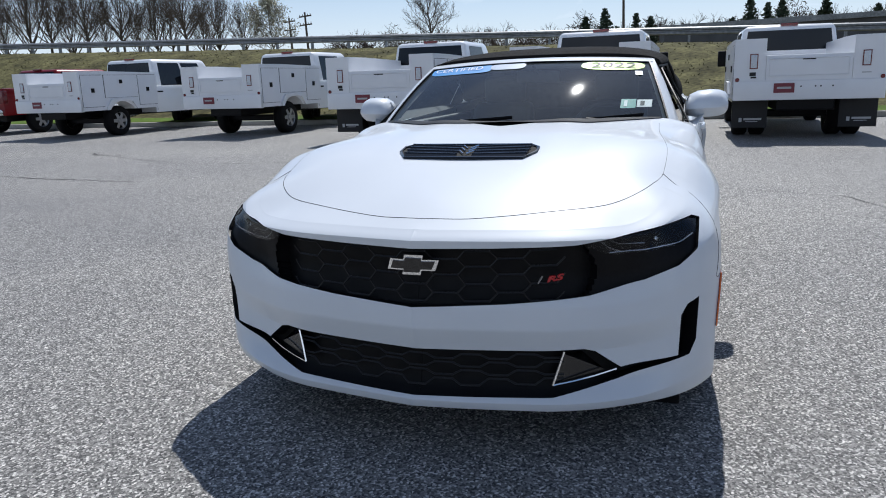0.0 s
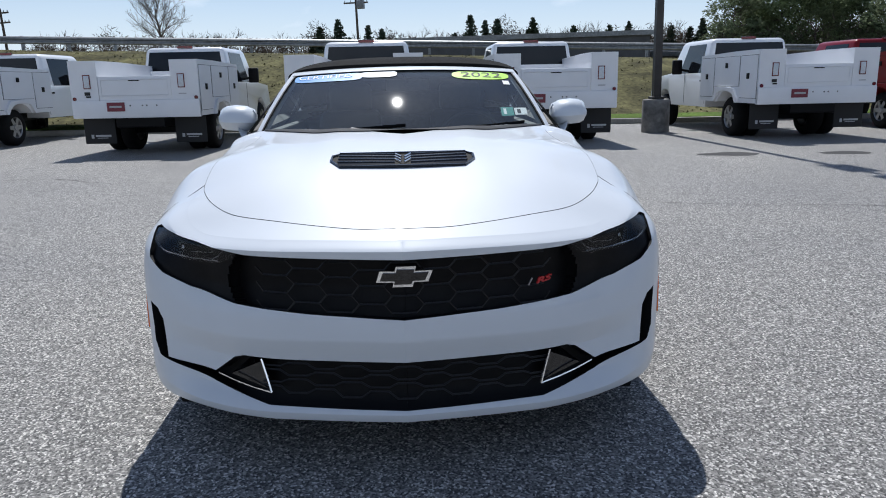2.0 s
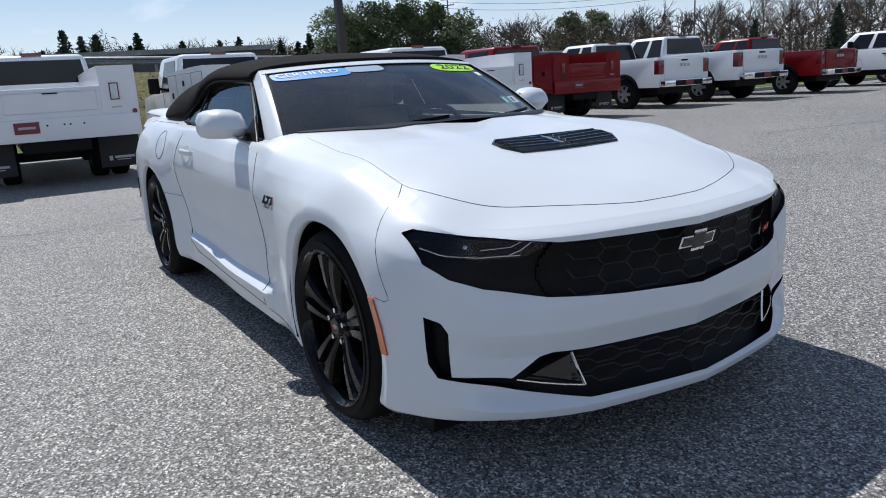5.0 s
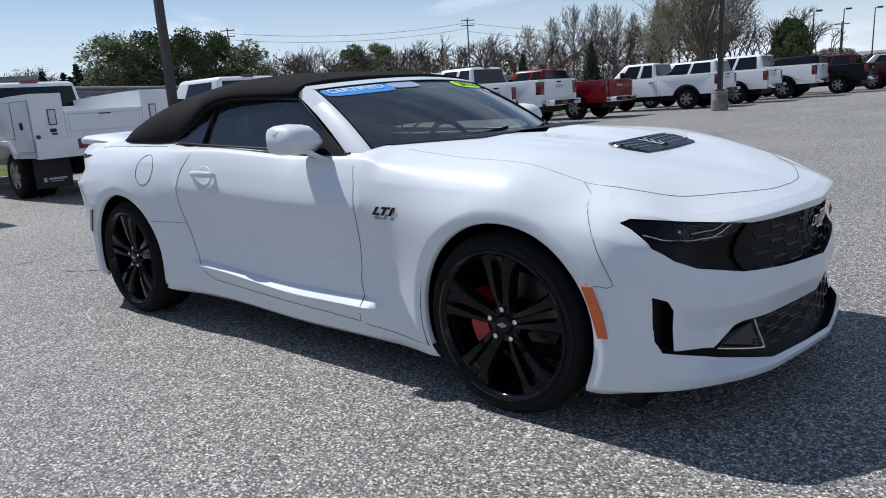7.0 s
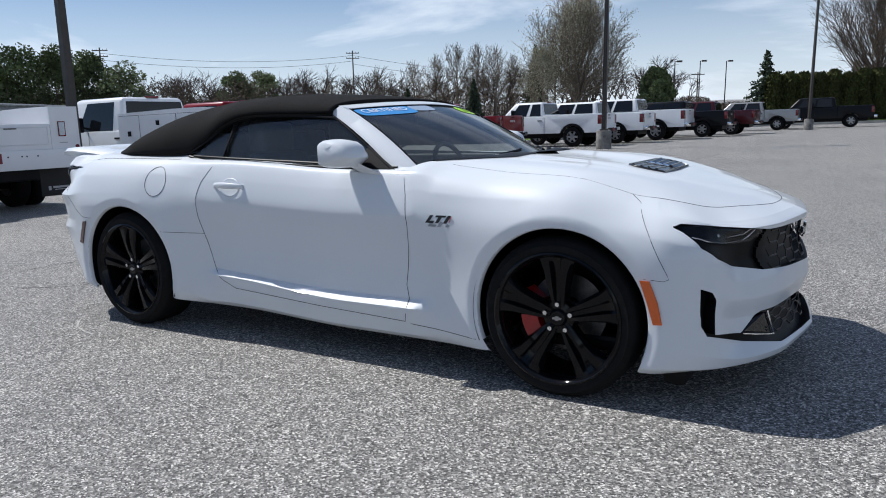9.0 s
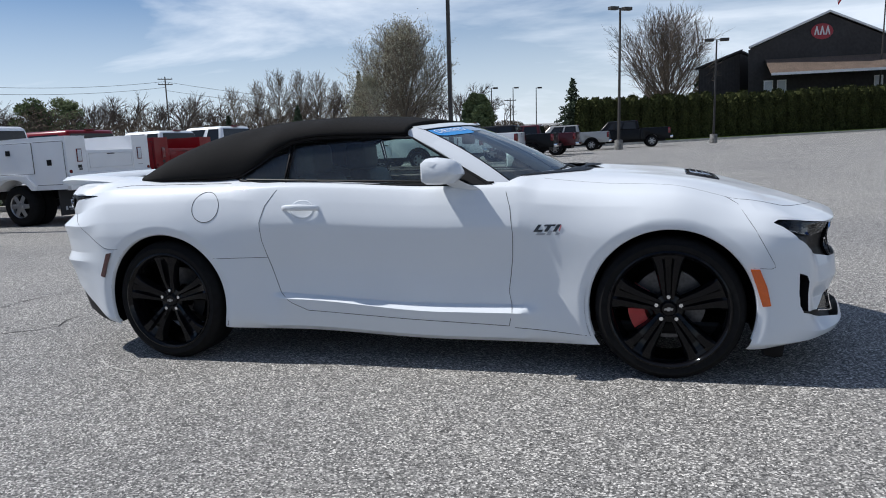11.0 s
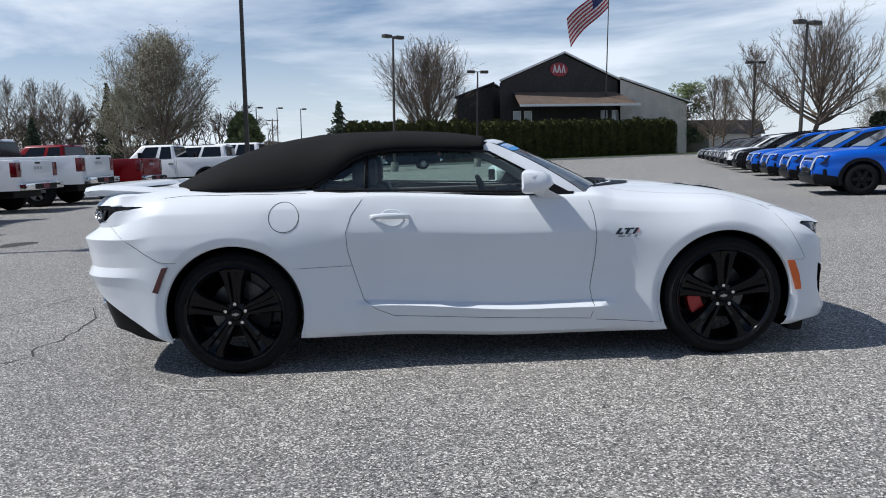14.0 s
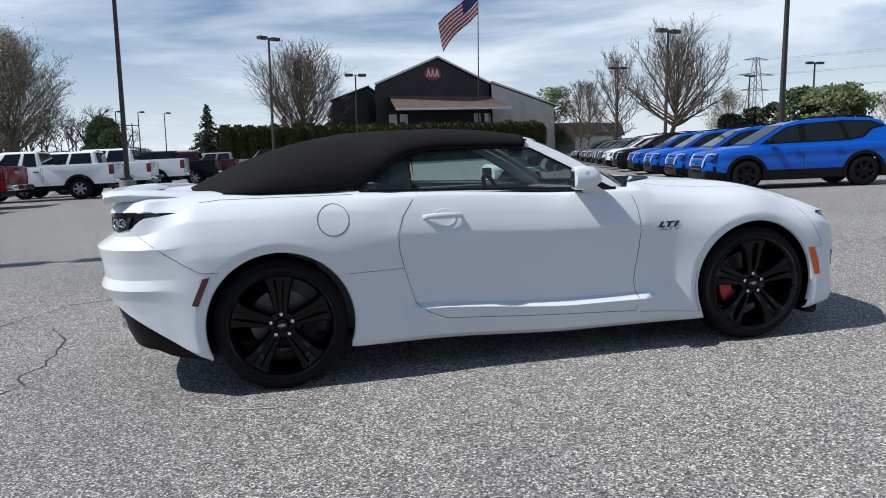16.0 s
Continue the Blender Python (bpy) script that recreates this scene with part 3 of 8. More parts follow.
both("tail_lamp", REG == 3, BLACK, depth=0.004, wall=True, label="smoked dark red tail lamp")
both("diffuser", REG == 4, SATIN, depth=0.015, wall=True)


# top surface of hood, fenders and deck


CENTRE = [(2.2, 0.757), (2.1, 0.789), (2.0, 0.819), (1.9, 0.847), (1.75, 0.884), (1.6, 0.916), (1.31, 0.957), (1.0, 0.983), (0.85, 0.992)]
ctl = [p for p in snapped[::3, -1] if p[0] > 0.55]
ctl += [p for p in snapped[::8, -6] if 0.55 < p[0] < 1.98]
ctl = [(p[0], s * p[1], p[2]) for p in ctl if p[1] > 0.02 for s in (-1, 1)]
ctl += [(x, 0.0, float(spline(CENTRE, x))) for x in np.arange(0.85, 2.10, 0.09)] + [tuple(snapped[0, -1])]
ctl = np.array(ctl)


def bend(d2):
    return 0.5 * d2 * np.log(d2 + 1e-12)


m = len(ctl)
lhs = np.zeros((m + 3, m + 3))
lhs[:m, :m] = bend(((ctl[:, None, :2] - ctl[None, :, :2]) ** 2).sum(2)) + 2e-5 * np.eye(m)
lhs[:m, m], lhs[:m, m + 1:] = 1, ctl[:, :2]
lhs[m:, :m] = lhs[:m, m:].T
plate = np.linalg.solve(lhs, np.concatenate([ctl[:, 2], np.zeros(3)]))


def crown(x, y):
    x, y = np.broadcast_arrays(np.asarray(x, float), np.abs(np.asarray(y, float)))
    d2 = (x[..., None] - ctl[:, 0]) ** 2 + (y[..., None] - ctl[:, 1]) ** 2
    z = bend(d2) @ plate[:m] + plate[m] + plate[m + 1] * x + plate[m + 2] * y
    k = np.clip((0.42 - y) / 0.15, 0, 1)
    return z + 0.011 * np.clip((1.95 - x) / 0.9, 0, 1) * k * k * (3 - 2 * k)


def bonnet():
    """The hood and fender tops, from the body's top edge in to the centre line."""
    ii = [i for i in range(NS) if 0.62 <= plan[i, 0] and (plan[i, 1] > 0 or i == 0)]
    n = 60
    t = np.linspace(0, 1, n)
    rim_at = snapped[ii, -1]
    xe = rim_at[:, 0]
    spine = 2.20 - 0.62 * np.maximum(0, 2.235 - xe) - 0.16 * np.maximum(0, 1.6 - xe)
    gx = spine[:, None] + (xe - spine)[:, None] * t
    gy = rim_at[:, 1][:, None] * t
    gz = np.stack([crown(a, b) for a, b in zip(gx, gy)])
    gz[:, -1] = rim_at[:, 2]
    half_top = np.stack([gx, gy, gz], 2).reshape(-1, 3)
    verts = np.concatenate([half_top, half_top * np.array([1, -1, 1])])
    base, faces = len(half_top), []
    for s in range(2):
        for a in range(len(ii) - 1):
            for j in range(n - 1):
                q = [s * base + a * n + j, s * base + (a + 1) * n + j, s * base + (a + 1) * n + j + 1, s * base + a * n + j + 1]
                faces.append(q[::-1] if s == 0 else q)
    return made("hood", verts, faces, WHITE, car)


bonnet()


def lid(name, xs_from, xs_to, back, mat, height):
    """The panel that lies between the body's top edge and the centre line."""
    ii = [i for i in range(NS) if xs_to <= plan[i, 0] <= xs_from and (plan[i, 1] > 0 or i in (0, NS - 1))]
    n = 44
    verts, faces = [], []
    for i in ii:
        e, d = snapped[i, -1], snapped[i, -5]
        spine = np.array([back(e[0]), 0.0])
        far = np.linalg.norm(e[:2] - spine) + 1e-9
        way = (e[:2] - spine) / far
        fall = -min(0.5, abs(e[2] - d[2]) / (np.linalg.norm(e[:2] - d[:2]) + 1e-9)) * abs(float(way @ norm[i]))
        b = float(height(e[0], e[1]))
        own = (b - float(height(e[0] - way[0] * 0.01, e[1] - way[1] * 0.01))) / 0.01
        for j in range(n):
            t = j / (n - 1)
            xy = spine + (e[:2] - spine) * t
            u = max(0.0, (t - 0.3) / 0.7)
            z = float(height(xy[0], xy[1])) + (e[2] - b) * u * u * (3 - 2 * u) + (fall - own) * far * 0.7 * (u ** 3 - u * u)
            verts.append((xy[0], xy[1], z))
    m = len(ii)
    grid = np.array(verts).reshape(m, n, 3)
    for k in range(14):
        grid[1:-1, 1:-1, 2] = 0.5 * grid[1:-1, 1:-1, 2] + 0.25 * (grid[:-2, 1:-1, 2] + grid[2:, 1:-1, 2])
        grid[1:-1, 1:-1, 2] = 0.5 * grid[1:-1, 1:-1, 2] + 0.25 * (grid[1:-1, :-2, 2] + grid[1:-1, 2:, 2])
    verts = [tuple(p) for p in grid.reshape(-1, 3)]
    base = len(verts)
    verts += [(x, -y, z) for x, y, z in verts]
    for s in range(2):
        for a in range(m - 1):
            for j in range(n - 1):
                q = [s * base + a * n + j, s * base + (a + 1) * n + j, s * base + (a + 1) * n + j + 1, s * base + a * n + j + 1]
                faces.append(q[::-1] if s == 0 else q)
    return made(name, verts, faces, mat, car)


def deck(x, y):
    return 1.032 + 0.012 * (1 - (np.abs(y) / 0.8) ** 2) + 0.02 * np.clip((-x - 1.7) / 0.6, 0, 1)


lid("deck_lid", -0.98, -2.5, lambda x: -1.25 + (x + 0.98) * 0.78, WHITE, deck)

# front openings: bars, lamps and trim
bm = bmesh.new()
A_BAR, D_BAR, PITCH = 0.078, 0.024, 0.0255
for r in range(7):
    z0 = 0.528 + r * PITCH
    for k in range(-6, 7):
        yc = (k + (0.5 if r % 2 else 0)) * 2 * (A_BAR + D_BAR)
        ends = (yc - A_BAR / 2, yc + A_BAR / 2)
        if max(abs(e) for e in ends) > 0.51:
            continue
        lift = lambda y: 0.010 * (y / 0.5) ** 2
        tube(bm, [on_front(y, z0 + lift(y), -0.016) for y in (ends[0], yc, ends[1])], 0.0036)
        if r < 6:
            for e, s in zip(ends, (-1, 1)):
                if abs(e + s * D_BAR) < 0.51:
                    tube(bm, [on_front(e, z0 + lift(e), -0.016), on_front(e + s * D_BAR, z0 + PITCH + lift(e), -0.016)], 0.003)
part("grille_mesh", bm, MESH_BLACK, car, "black hexagon mesh grille", True)
bm = bmesh.new()
for r, z0 in enumerate((0.258, 0.284, 0.310, 0.336)):
    pts = []
    for k in range(-5, 6):
        y, up = k * 0.088, 0.007 if (k + r) % 2 else -0.007
        for d in (-0.030, 0.030):
            pts.append(on_front(y + d, z0 + up + 0.010 * (abs(y) / 0.45) ** 2, -0.014))
    tube(bm, pts, 0.0034)
part("lower_mesh", bm, MESH_BLACK, car, "black stepped lower grille bars", True)
for s in (-1, 1):
    # headlight: bowl, projector pieces, bright strip and lens
    def lamp_z(a, k):
        lo = np.interp(a, [0.53, 0.60, 0.70, 0.80, 0.850], [0.694, 0.664, 0.664, 0.686, 0.716])
        hi = np.interp(a, [0.53, 0.72, 0.83, 0.850], [0.705, 0.735, 0.755, 0.746])
        return float(lo + (hi - lo) * k)

    def lamp_sheet(name, depth, k0, k1, mat, parent, label="", a0=0.54, a1=0.845):
        verts, faces = [], []
        for k in range(7):
            for t in range(12):
                a = a0 + (a1 - a0) * t / 11
                verts.append(on_front(s * a, lamp_z(a, k0 + (k1 - k0) * k / 6), depth))
        for k in range(6):
            for t in range(11):
                q = [k * 12 + t, k * 12 + t + 1, (k + 1) * 12 + t + 1, (k + 1) * 12 + t]
                faces.append(q if s > 0 else q[::-1])
        return made(name, verts, faces, mat, parent, label)

    hl = lamp_sheet("headlight", -0.040, 0.0, 1.0, LAMP_DARK, car, "slim headlight with dark cells behind a clear lens")
    lamp_sheet("reflector", -0.032, 0.42, 0.96, LAMP_BOWL, hl, "silvery reflector strip", 0.655, 0.835)
    for y, w in ((0.66, 0.030), (0.735, 0.032), (0.802, 0.024)):
        # reflector cell: a bright-edged box with a round dark lens
        bm = bmesh.new()
        tube(bm, [on_front(s * (y + a * w), lamp_z(y + a * w, b), -0.020) for a, b in ((-1, 0.25), (1, 0.25), (1, 0.80), (-1, 0.80))], 0.0022, 4, True)
        cellr = part("lamp_cell", bm, LAMP_BOWL, hl, "grey reflector cell", True)
        bm = bmesh.new()
        bmesh.ops.create_uvsphere(bm, u_segments=16, v_segments=10, radius=w * 0.55, matrix=Matrix.Translation(on_front(s * y, lamp_z(y, 0.52), -0.030)))
        part("projector", bm, LAMP_BOWL, cellr, "bright round projector", True, 80)
    bm = bmesh.new()
    tube(bm, [on_front(s * y, lamp_z(y, 0.10), -0.012) for y in np.linspace(0.60, 0.842, 14)], 0.0026)
    tube(bm, [on_front(s * y, lamp_z(y, k), -0.012) for y, k in ((0.575, 0.85), (0.60, 0.40), (0.628, 0.14))], 0.0026)
    tube(bm, [on_front(s * y, lamp_z(y, k), -0.012) for y, k in ((0.60, 0.9), (0.625, 0.55), (0.70, 0.42))], 0.0022)
    part("light_strip", bm, LAMP_BOWL, hl, "grey light guide strip", True)
    lamp_sheet("lens", -0.003, 0.0, 1.0, LENS, hl, "clear headlight lens", 0.535, 0.848)
    # brightwork in the lower corners
    bm = bmesh.new()
    A, B, C = (0.468, 0.360), (0.436, 0.256), (0.625, 0.292)
    tube(bm, [on_front(s * a, b, -0.004) for a, b in (A, ((A[0] + B[0]) / 2, (A[1] + B[1]) / 2), B)], 0.0045)
    tube(bm, [on_front(s * a, b, -0.004) for a, b in (B, (0.50, 0.266), (0.56, 0.278), C)], 0.0035)
    part("bright_corner_trim", bm, CHROME, car, "chrome corner trim in the lower intake", True)
    # triangular blade behind the bright trim
    v = [on_front(s * a, b, d) for a, b, d in ((0.468, 0.352, -0.012), (0.443, 0.262, -0.012), (0.600, 0.288, -0.030), (0.53, 0.350, -0.045))]
    made("corner_blade", v, [(0, 1, 2, 3)], BLACK, car, "gloss black intake blade", False)


def badge(name, outline, at, mat, out, thick=0.006, parent=None, label=""):
    """A flat raised badge from an outline of (across, up) pairs; at(across, up, out) gives the place."""
    bm = bmesh.new()
    a = [bm.verts.new(at(u, v, out)) for u, v in outline]
    b = [bm.verts.new(at(u, v, out + thick)) for u, v in outline]
    bm.faces.new(b)
    for i in range(len(a)):
        j = (i + 1) % len(a)
        bm.faces.new((a[i], a[j], b[j], b[i]))
    return part(name, bm, mat, parent or car, label)


BOW = [(-0.084, -0.018), (-0.03, -0.018), (-0.034, -0.033), (0.026, -0.033), (0.030, -0.018), (0.074, -0.018), (0.088, 0.018), (0.034, 0.018), (0.038, 0.033), (-0.022, 0.033), (-0.026, 0.018), (-0.072, 0.018)]
badge("nose_emblem", BOW, lambda u, v, o: on_front(u, 0.642 + v, o), CHROME, 0.0, 0.008, label="chrome-edged emblem on the grille")
badge("nose_emblem_fill", [(u * 0.86, v * 0.72) for u, v in BOW], lambda u, v, o: on_front(u, 0.642 + v, o), BLACK, 0.002, 0.009)
n_rs = words("trim_badge", "RS", 0.024, Matrix(), RED, car, 0.003, "red RS badge on the grille", 0.056, 0.3, 0.001)
p0, p1, p2 = on_front(0.397, 0.594, 0.01), on_front(0.473, 0.612, 0.01), on_front(0.43, 0.64, 0.01)
ex = (p1 - p0).normalized()
ez = ex.cross((p2 - p0)).normalized()
ey = ez.cross(ex)
frame_m = Matrix((ex, ey, ez)).transposed().to_4x4()
frame_m.translation = (p0 + p1) / 2
n_rs.data.transform(frame_m)
bm = bmesh.new()
tube(bm, [on_front(0.389, 0.586, 0.005), on_front(0.402, 0.610, 0.005)], 0.0030, 5)
part("badge_slash", bm, STEEL, n_rs, "pale slash beside the badge", True)

# hood vent
bm = bmesh.new()
VENT = [(1.665, -0.235), (1.665, 0.235), (1.60, 0.272), (1.545, 0.272), (1.505, 0.235), (1.505, -0.235), (1.545, -0.272), (1.60, -0.272)]
vent = badge("hood_vent", VENT, lambda u, v, o: Vector((u, v, float(crown(u, v)) + o)), RUBBER, -0.004, 0.0055, label="black louvred hood vent")
bm = bmesh.new()
tube(bm, [Vector((u, v, float(crown(u, v)) + 0.003)) for u, v in VENT], 0.006, 6, True)
part("vent_frame", bm, VENT_GLOSS, vent, smooth=True)
for k, x in enumerate((1.535, 1.57, 1.605, 1.64)):
    for s in (-1, 1):
        bm = bmesh.new()
        pts = [(x + 0.012, s * 0.03), (x + 0.012, s * 0.24), (x - 0.008, s * 0.245), (x - 0.008, s * 0.03)]
        vs = [bm.verts.new((u, v, float(crown(u, v)) + (0.012 if i > 1 else 0.003))) for i, (u, v) in enumerate(pts)]
        ws = [bm.verts.new((u, v, float(crown(u, v)) + (0.008 if i > 1 else 0.001))) for i, (u, v) in enumerate(pts)]
        bm.faces.new(vs)
        bm.faces.new(ws[::-1])
        for i in range(4):
            bm.faces.new((vs[i], vs[(i + 1) % 4], ws[(i + 1) % 4], ws[i]))
        tube(bm, [Vector((u, v, float(crown(u, v)) + 0.011)) for u, v in pts[2:]], 0.004, 6)
        part("louvre", bm, VENT_GLOSS, vent, smooth=True, angle=35)
bm = bmesh.new()
for k, x in enumerate((1.53, 1.565, 1.60)):
    for s in (-1, 1):
        a, b = (x + 0.03, s * 0.006), (x - 0.005, s * 0.03)
        tube(bm, [Vector((a[0], a[1], float(crown(*a)) + 0.012)), Vector((b[0], b[1], float(crown(*b)) + 0.014))], 0.0026)
part("vent_chevron", bm, CHROME, vent, "bright chevrons in the vent", True)


# shut lines
def line(name, pts, r=0.0015, parent=None):
    bm = bmesh.new()
    tube(bm, pts, r, 4)
    return part(name, bm, LINE, parent or car)


def dense(pts, n=40):
    return [tuple(p) for p in catmull(pts, n)]


def dense_lin(pts, step=0.03):
    out = []
    for (a, b), (c, d) in zip(pts[:-1], pts[1:]):
        k = max(1, int(math.hypot(c - a, d - b) / step))
        out += [(a + (c - a) * i / k, b + (d - b) * i / k) for i in range(k)]
    return out + [pts[-1]]


SEAM = [(2.14, 0.0), (2.13, 0.12), (2.095, 0.255), (2.03, 0.425), (1.935, 0.59), (1.81, 0.69), (1.66, 0.735), (1.5, 0.742), (1.2, 0.722), (0.95, 0.695), (0.80, 0.69)]
for s in (-1, 1):
    line("door_seam", [on_side(x, z, 0.0004, s) for x, z in dense_lin(DOOR_LINE)])
    line("bumper_seam", [on_side(x, z, 0.0004, s) for x, z in dense_lin([(1.718, 0.83), (1.785, 0.72), (1.862, 0.57), (1.868, 0.553), (1.85, 0.545), (1.775, 0.552)])], 0.0011)
    line("rear_bumper_seam", [on_side(x, z, 0.0004, s) for x, z in dense_lin([(-2.10, 0.873), (-1.98, 0.79), (-1.86, 0.71), (-1.80, 0.675), (-1.77, 0.668), (-1.70, 0.664)])], 0.0012)
    line("rocker_seam", [on_side(x, z, 0.0004, s) for x, z in dense_lin([(0.66, 0.238), (0.85, 0.222), (1.02, 0.21)])], 0.0014)
for s in (-1, 1):
    line("quarter_seam", [on_side(x, 0.605, 0.0004, s) for x in np.linspace(-0.73, -1.06, 12)], 0.0012)
    line("deck_seam", [on_side(x, z, 0.0004, s) for x, z in dense_lin([(-0.98, 1.018), (-1.3, 1.024), (-1.68, 1.028), (-1.78, 1.02)])], 0.0018)
line("fuel_door_seam", [on_side(-1.098 + 0.083 * math.cos(a), 0.895 + 0.083 * math.sin(a), 0.0004) for a in np.linspace(0, 2 * math.pi, 49)], 0.0018)
bpy.context.view_layer.update()
hood_ob = bpy.data.objects["hood"]


def on_hood(x, y, out=0.0005):
    hit, p, n, _ = hood_ob.ray_cast(Vector((x, y, 2)), Vector((0, 0, -1)))
    return p + Vector((0, 0, out)) if hit else Vector((x, y, float(crown(x, y)) + out))


for s in (-1, 1):
    run = dense(SEAM, 70)
    line("hood_seam", [on_hood(x, s * y, 0.0) for x, y in run if x > 1.74], 0.0014)
    line("hood_side_seam", [on_hood(x, s * y, -0.0004) for x, y in run if x < 1.78], 0.0010)
    line("fender_top_seam", [on_side(1.718, 0.83, 0.0004, s), on_hood(1.695, s * 0.755), on_hood(1.672, s * 0.735)], 0.0011)



# ---- windscreen, pillars, cloth top ----
def screen(u, v, out=0.0):
    """Windscreen: u from -1 to 1 across, v from 0 at the cowl to 1 at the header."""
    yb, yt = 0.735, 0.61
    y = u * (yb + (yt - yb) * v)
    xb, xt = 0.90 - 0.26 * u * u, 0.225 - 0.10 * u * u
    zb, zt = 0.958 - 0.004 * u * u, 1.283 - 0.022 * u * u
    bulge = 0.018 * 4 * v * (1 - v)
    p = Vector((xb + (xt - xb) * v + bulge * 0.42, y, zb + (zt - zb) * v + bulge * 0.9))
    return p + Vector((0.42, 0.25 * u, 0.87)).normalized() * out


def sheet(name, fn, nu, nv, mat, parent, label="", thick=0.0, flip=False):
    verts = [fn(i / (nu - 1), j / (nv - 1)) for i in range(nu) for j in range(nv)]
    faces = [(i * nv + j, (i + 1) * nv + j, (i + 1) * nv + j + 1, i * nv + j + 1) for i in range(nu - 1) for j in range(nv - 1)]
    if flip:
        faces = [f[::-1] for f in faces]
    ob = made(name, verts, faces, mat, parent, label)
    if thick:
        md = ob.modifiers.new("thickness", "SOLIDIFY")
        md.thickness, md.offset = thick, -1
    return ob


ws = sheet("windscreen", lambda a, b: screen(2 * a - 1, b), 40, 24, GLASS, car, "tinted glass windscreen with dealer stickers")
ws.visible_shadow = False
sheet("screen_band", lambda a, b: screen(2 * a - 1, 0.0 + 0.07 * b, -0.003), 40, 4, SATIN, ws, "black band at the foot of the glass")
# header rail
bm = bmesh.new()
secs = []
for i in range(41):
    u = -1 + 2 * i / 40
    a, b = screen(u * 1.02, 0.982, 0.009), screen(u * 1.02, 1.004, 0.010)
    c = b + Vector((-0.05, 0, 0.012))
    d = b + Vector((-0.10, 0, 0.010))
    e = b + Vector((-0.09, 0, -0.05))
    f = b + Vector((-0.02, 0, -0.04))
    secs.append([bm.verts.new(p) for p in (a, b, c, d, e, f)])
for p, q in zip(secs[:-1], secs[1:]):
    for k in range(6):
        bm.faces.new((p[k], p[(k + 1) % 6], q[(k + 1) % 6], q[k]))
part("header_rail", bm, WHITE, car, smooth=True)
for s in (-1, 1):
    bm = bmesh.new()
    secs = []
    for j in range(25):
        v = -0.06 + 1.09 * j / 24
        a = screen(s * 1.0, v, 0.006)
        b = a + Vector((-0.025, s * 0.022, 0.006))
        wid = 0.095 - 0.02 * max(v, 0)
        c = a + Vector((-wid, s * (0.052 - 0.012 * v), -0.028))
        d = c + Vector((0.015, -s * 0.035, -0.02))
        e = a + Vector((-0.01, -s * 0.02, -0.025))
        secs.append([bm.verts.new(p) for p in (a, b, c, d, e)])
    for p, q in zip(secs[:-1], secs[1:]):
        for k in range(5):
            bm.faces.new((p[k], p[(k + 1) % 5], q[(k + 1) % 5], q[k]))
    bm.faces.new(secs[0])
    bm.faces.new(secs[-1][::-1])
    part("windscreen_pillar", bm, WHITE, car, smooth=True, angle=50)
    bm = bmesh.new()
    tube(bm, [screen(s * 0.995, v, 0.0042) for v in np.linspace(0.0, 1.0, 20)], 0.006, 5)
    part("screen_seal", bm, SATIN, ws, smooth=True)
bm = bmesh.new()
tube(bm, [screen(u, 0.976, 0.004) for u in np.linspace(-0.99, 0.99, 30)], 0.004, 5)
part("screen_seal", bm, SATIN, ws, smooth=True)

# cowl grille and wipers
def cowl(a, b):
    u = (2 * a - 1) * 0.95
    p = screen(u, 0.0, 0.002)
    q = on_hood(p.x + 0.03 + 0.13 * math.sin(math.pi * min(1.0, abs(u))) ** 1.5, p.y * 0.99, 0.005)
    m = p.lerp(q, b)
    return Vector((m.x, m.y, max(m.z, on_hood(m.x, m.y, 0.005).z if b > 0.3 else m.z)))


sheet("cowl_panel", cowl, 40, 7, SATIN, car, "black cowl panel at the foot of the windscreen")
for y0, ang in ((-0.55, 8), (0.05, 7)):
    bm = bmesh.new()
    pts = [screen((y0 + k * 0.062) / 0.72, 0.035 + 0.010 * k + 0.002 * (k % 2), 0.014) for k in range(10)]
    tube(bm, pts, 0.006, 5)
    tube(bm, [p - Vector((0, 0, 0.008)) for p in pts], 0.004, 4)
    tube(bm, [screen((y0 + 0.62) / 0.72, -0.03, 0.01), screen((y0 + 0.30) / 0.72, 0.075, 0.02)], 0.008, 5)
    part("wiper", bm, SATIN, car, "black wiper arm and blade", True)

ROOF_Z = [(0.16, 1.293), (0.05, 1.312), (-0.15, 1.340), (-0.38, 1.354), (-0.75, 1.360), (-1.0, 1.344), (-1.24, 1.308), (-1.56, 1.215), (-1.75, 1.135), (-1.90, 1.065)]
EDGE_Y = [(0.16, 0.640), (0.05, 0.652), (-0.45, 0.680), (-0.62, 0.685), (-0.8, 0.715), (-0.95, 0.745), (-1.2, 0.765), (-1.6, 0.755), (-1.9, 0.70)]
EDGE_Z = [(0.16, 1.252), (0.05, 1.246), (-0.45, 1.258), (-0.60, 1.245), (-0.72, 1.205), (-0.85, 1.115), (-0.96, 1.062), (-1.1, 1.05), (-1.9, 1.05)]


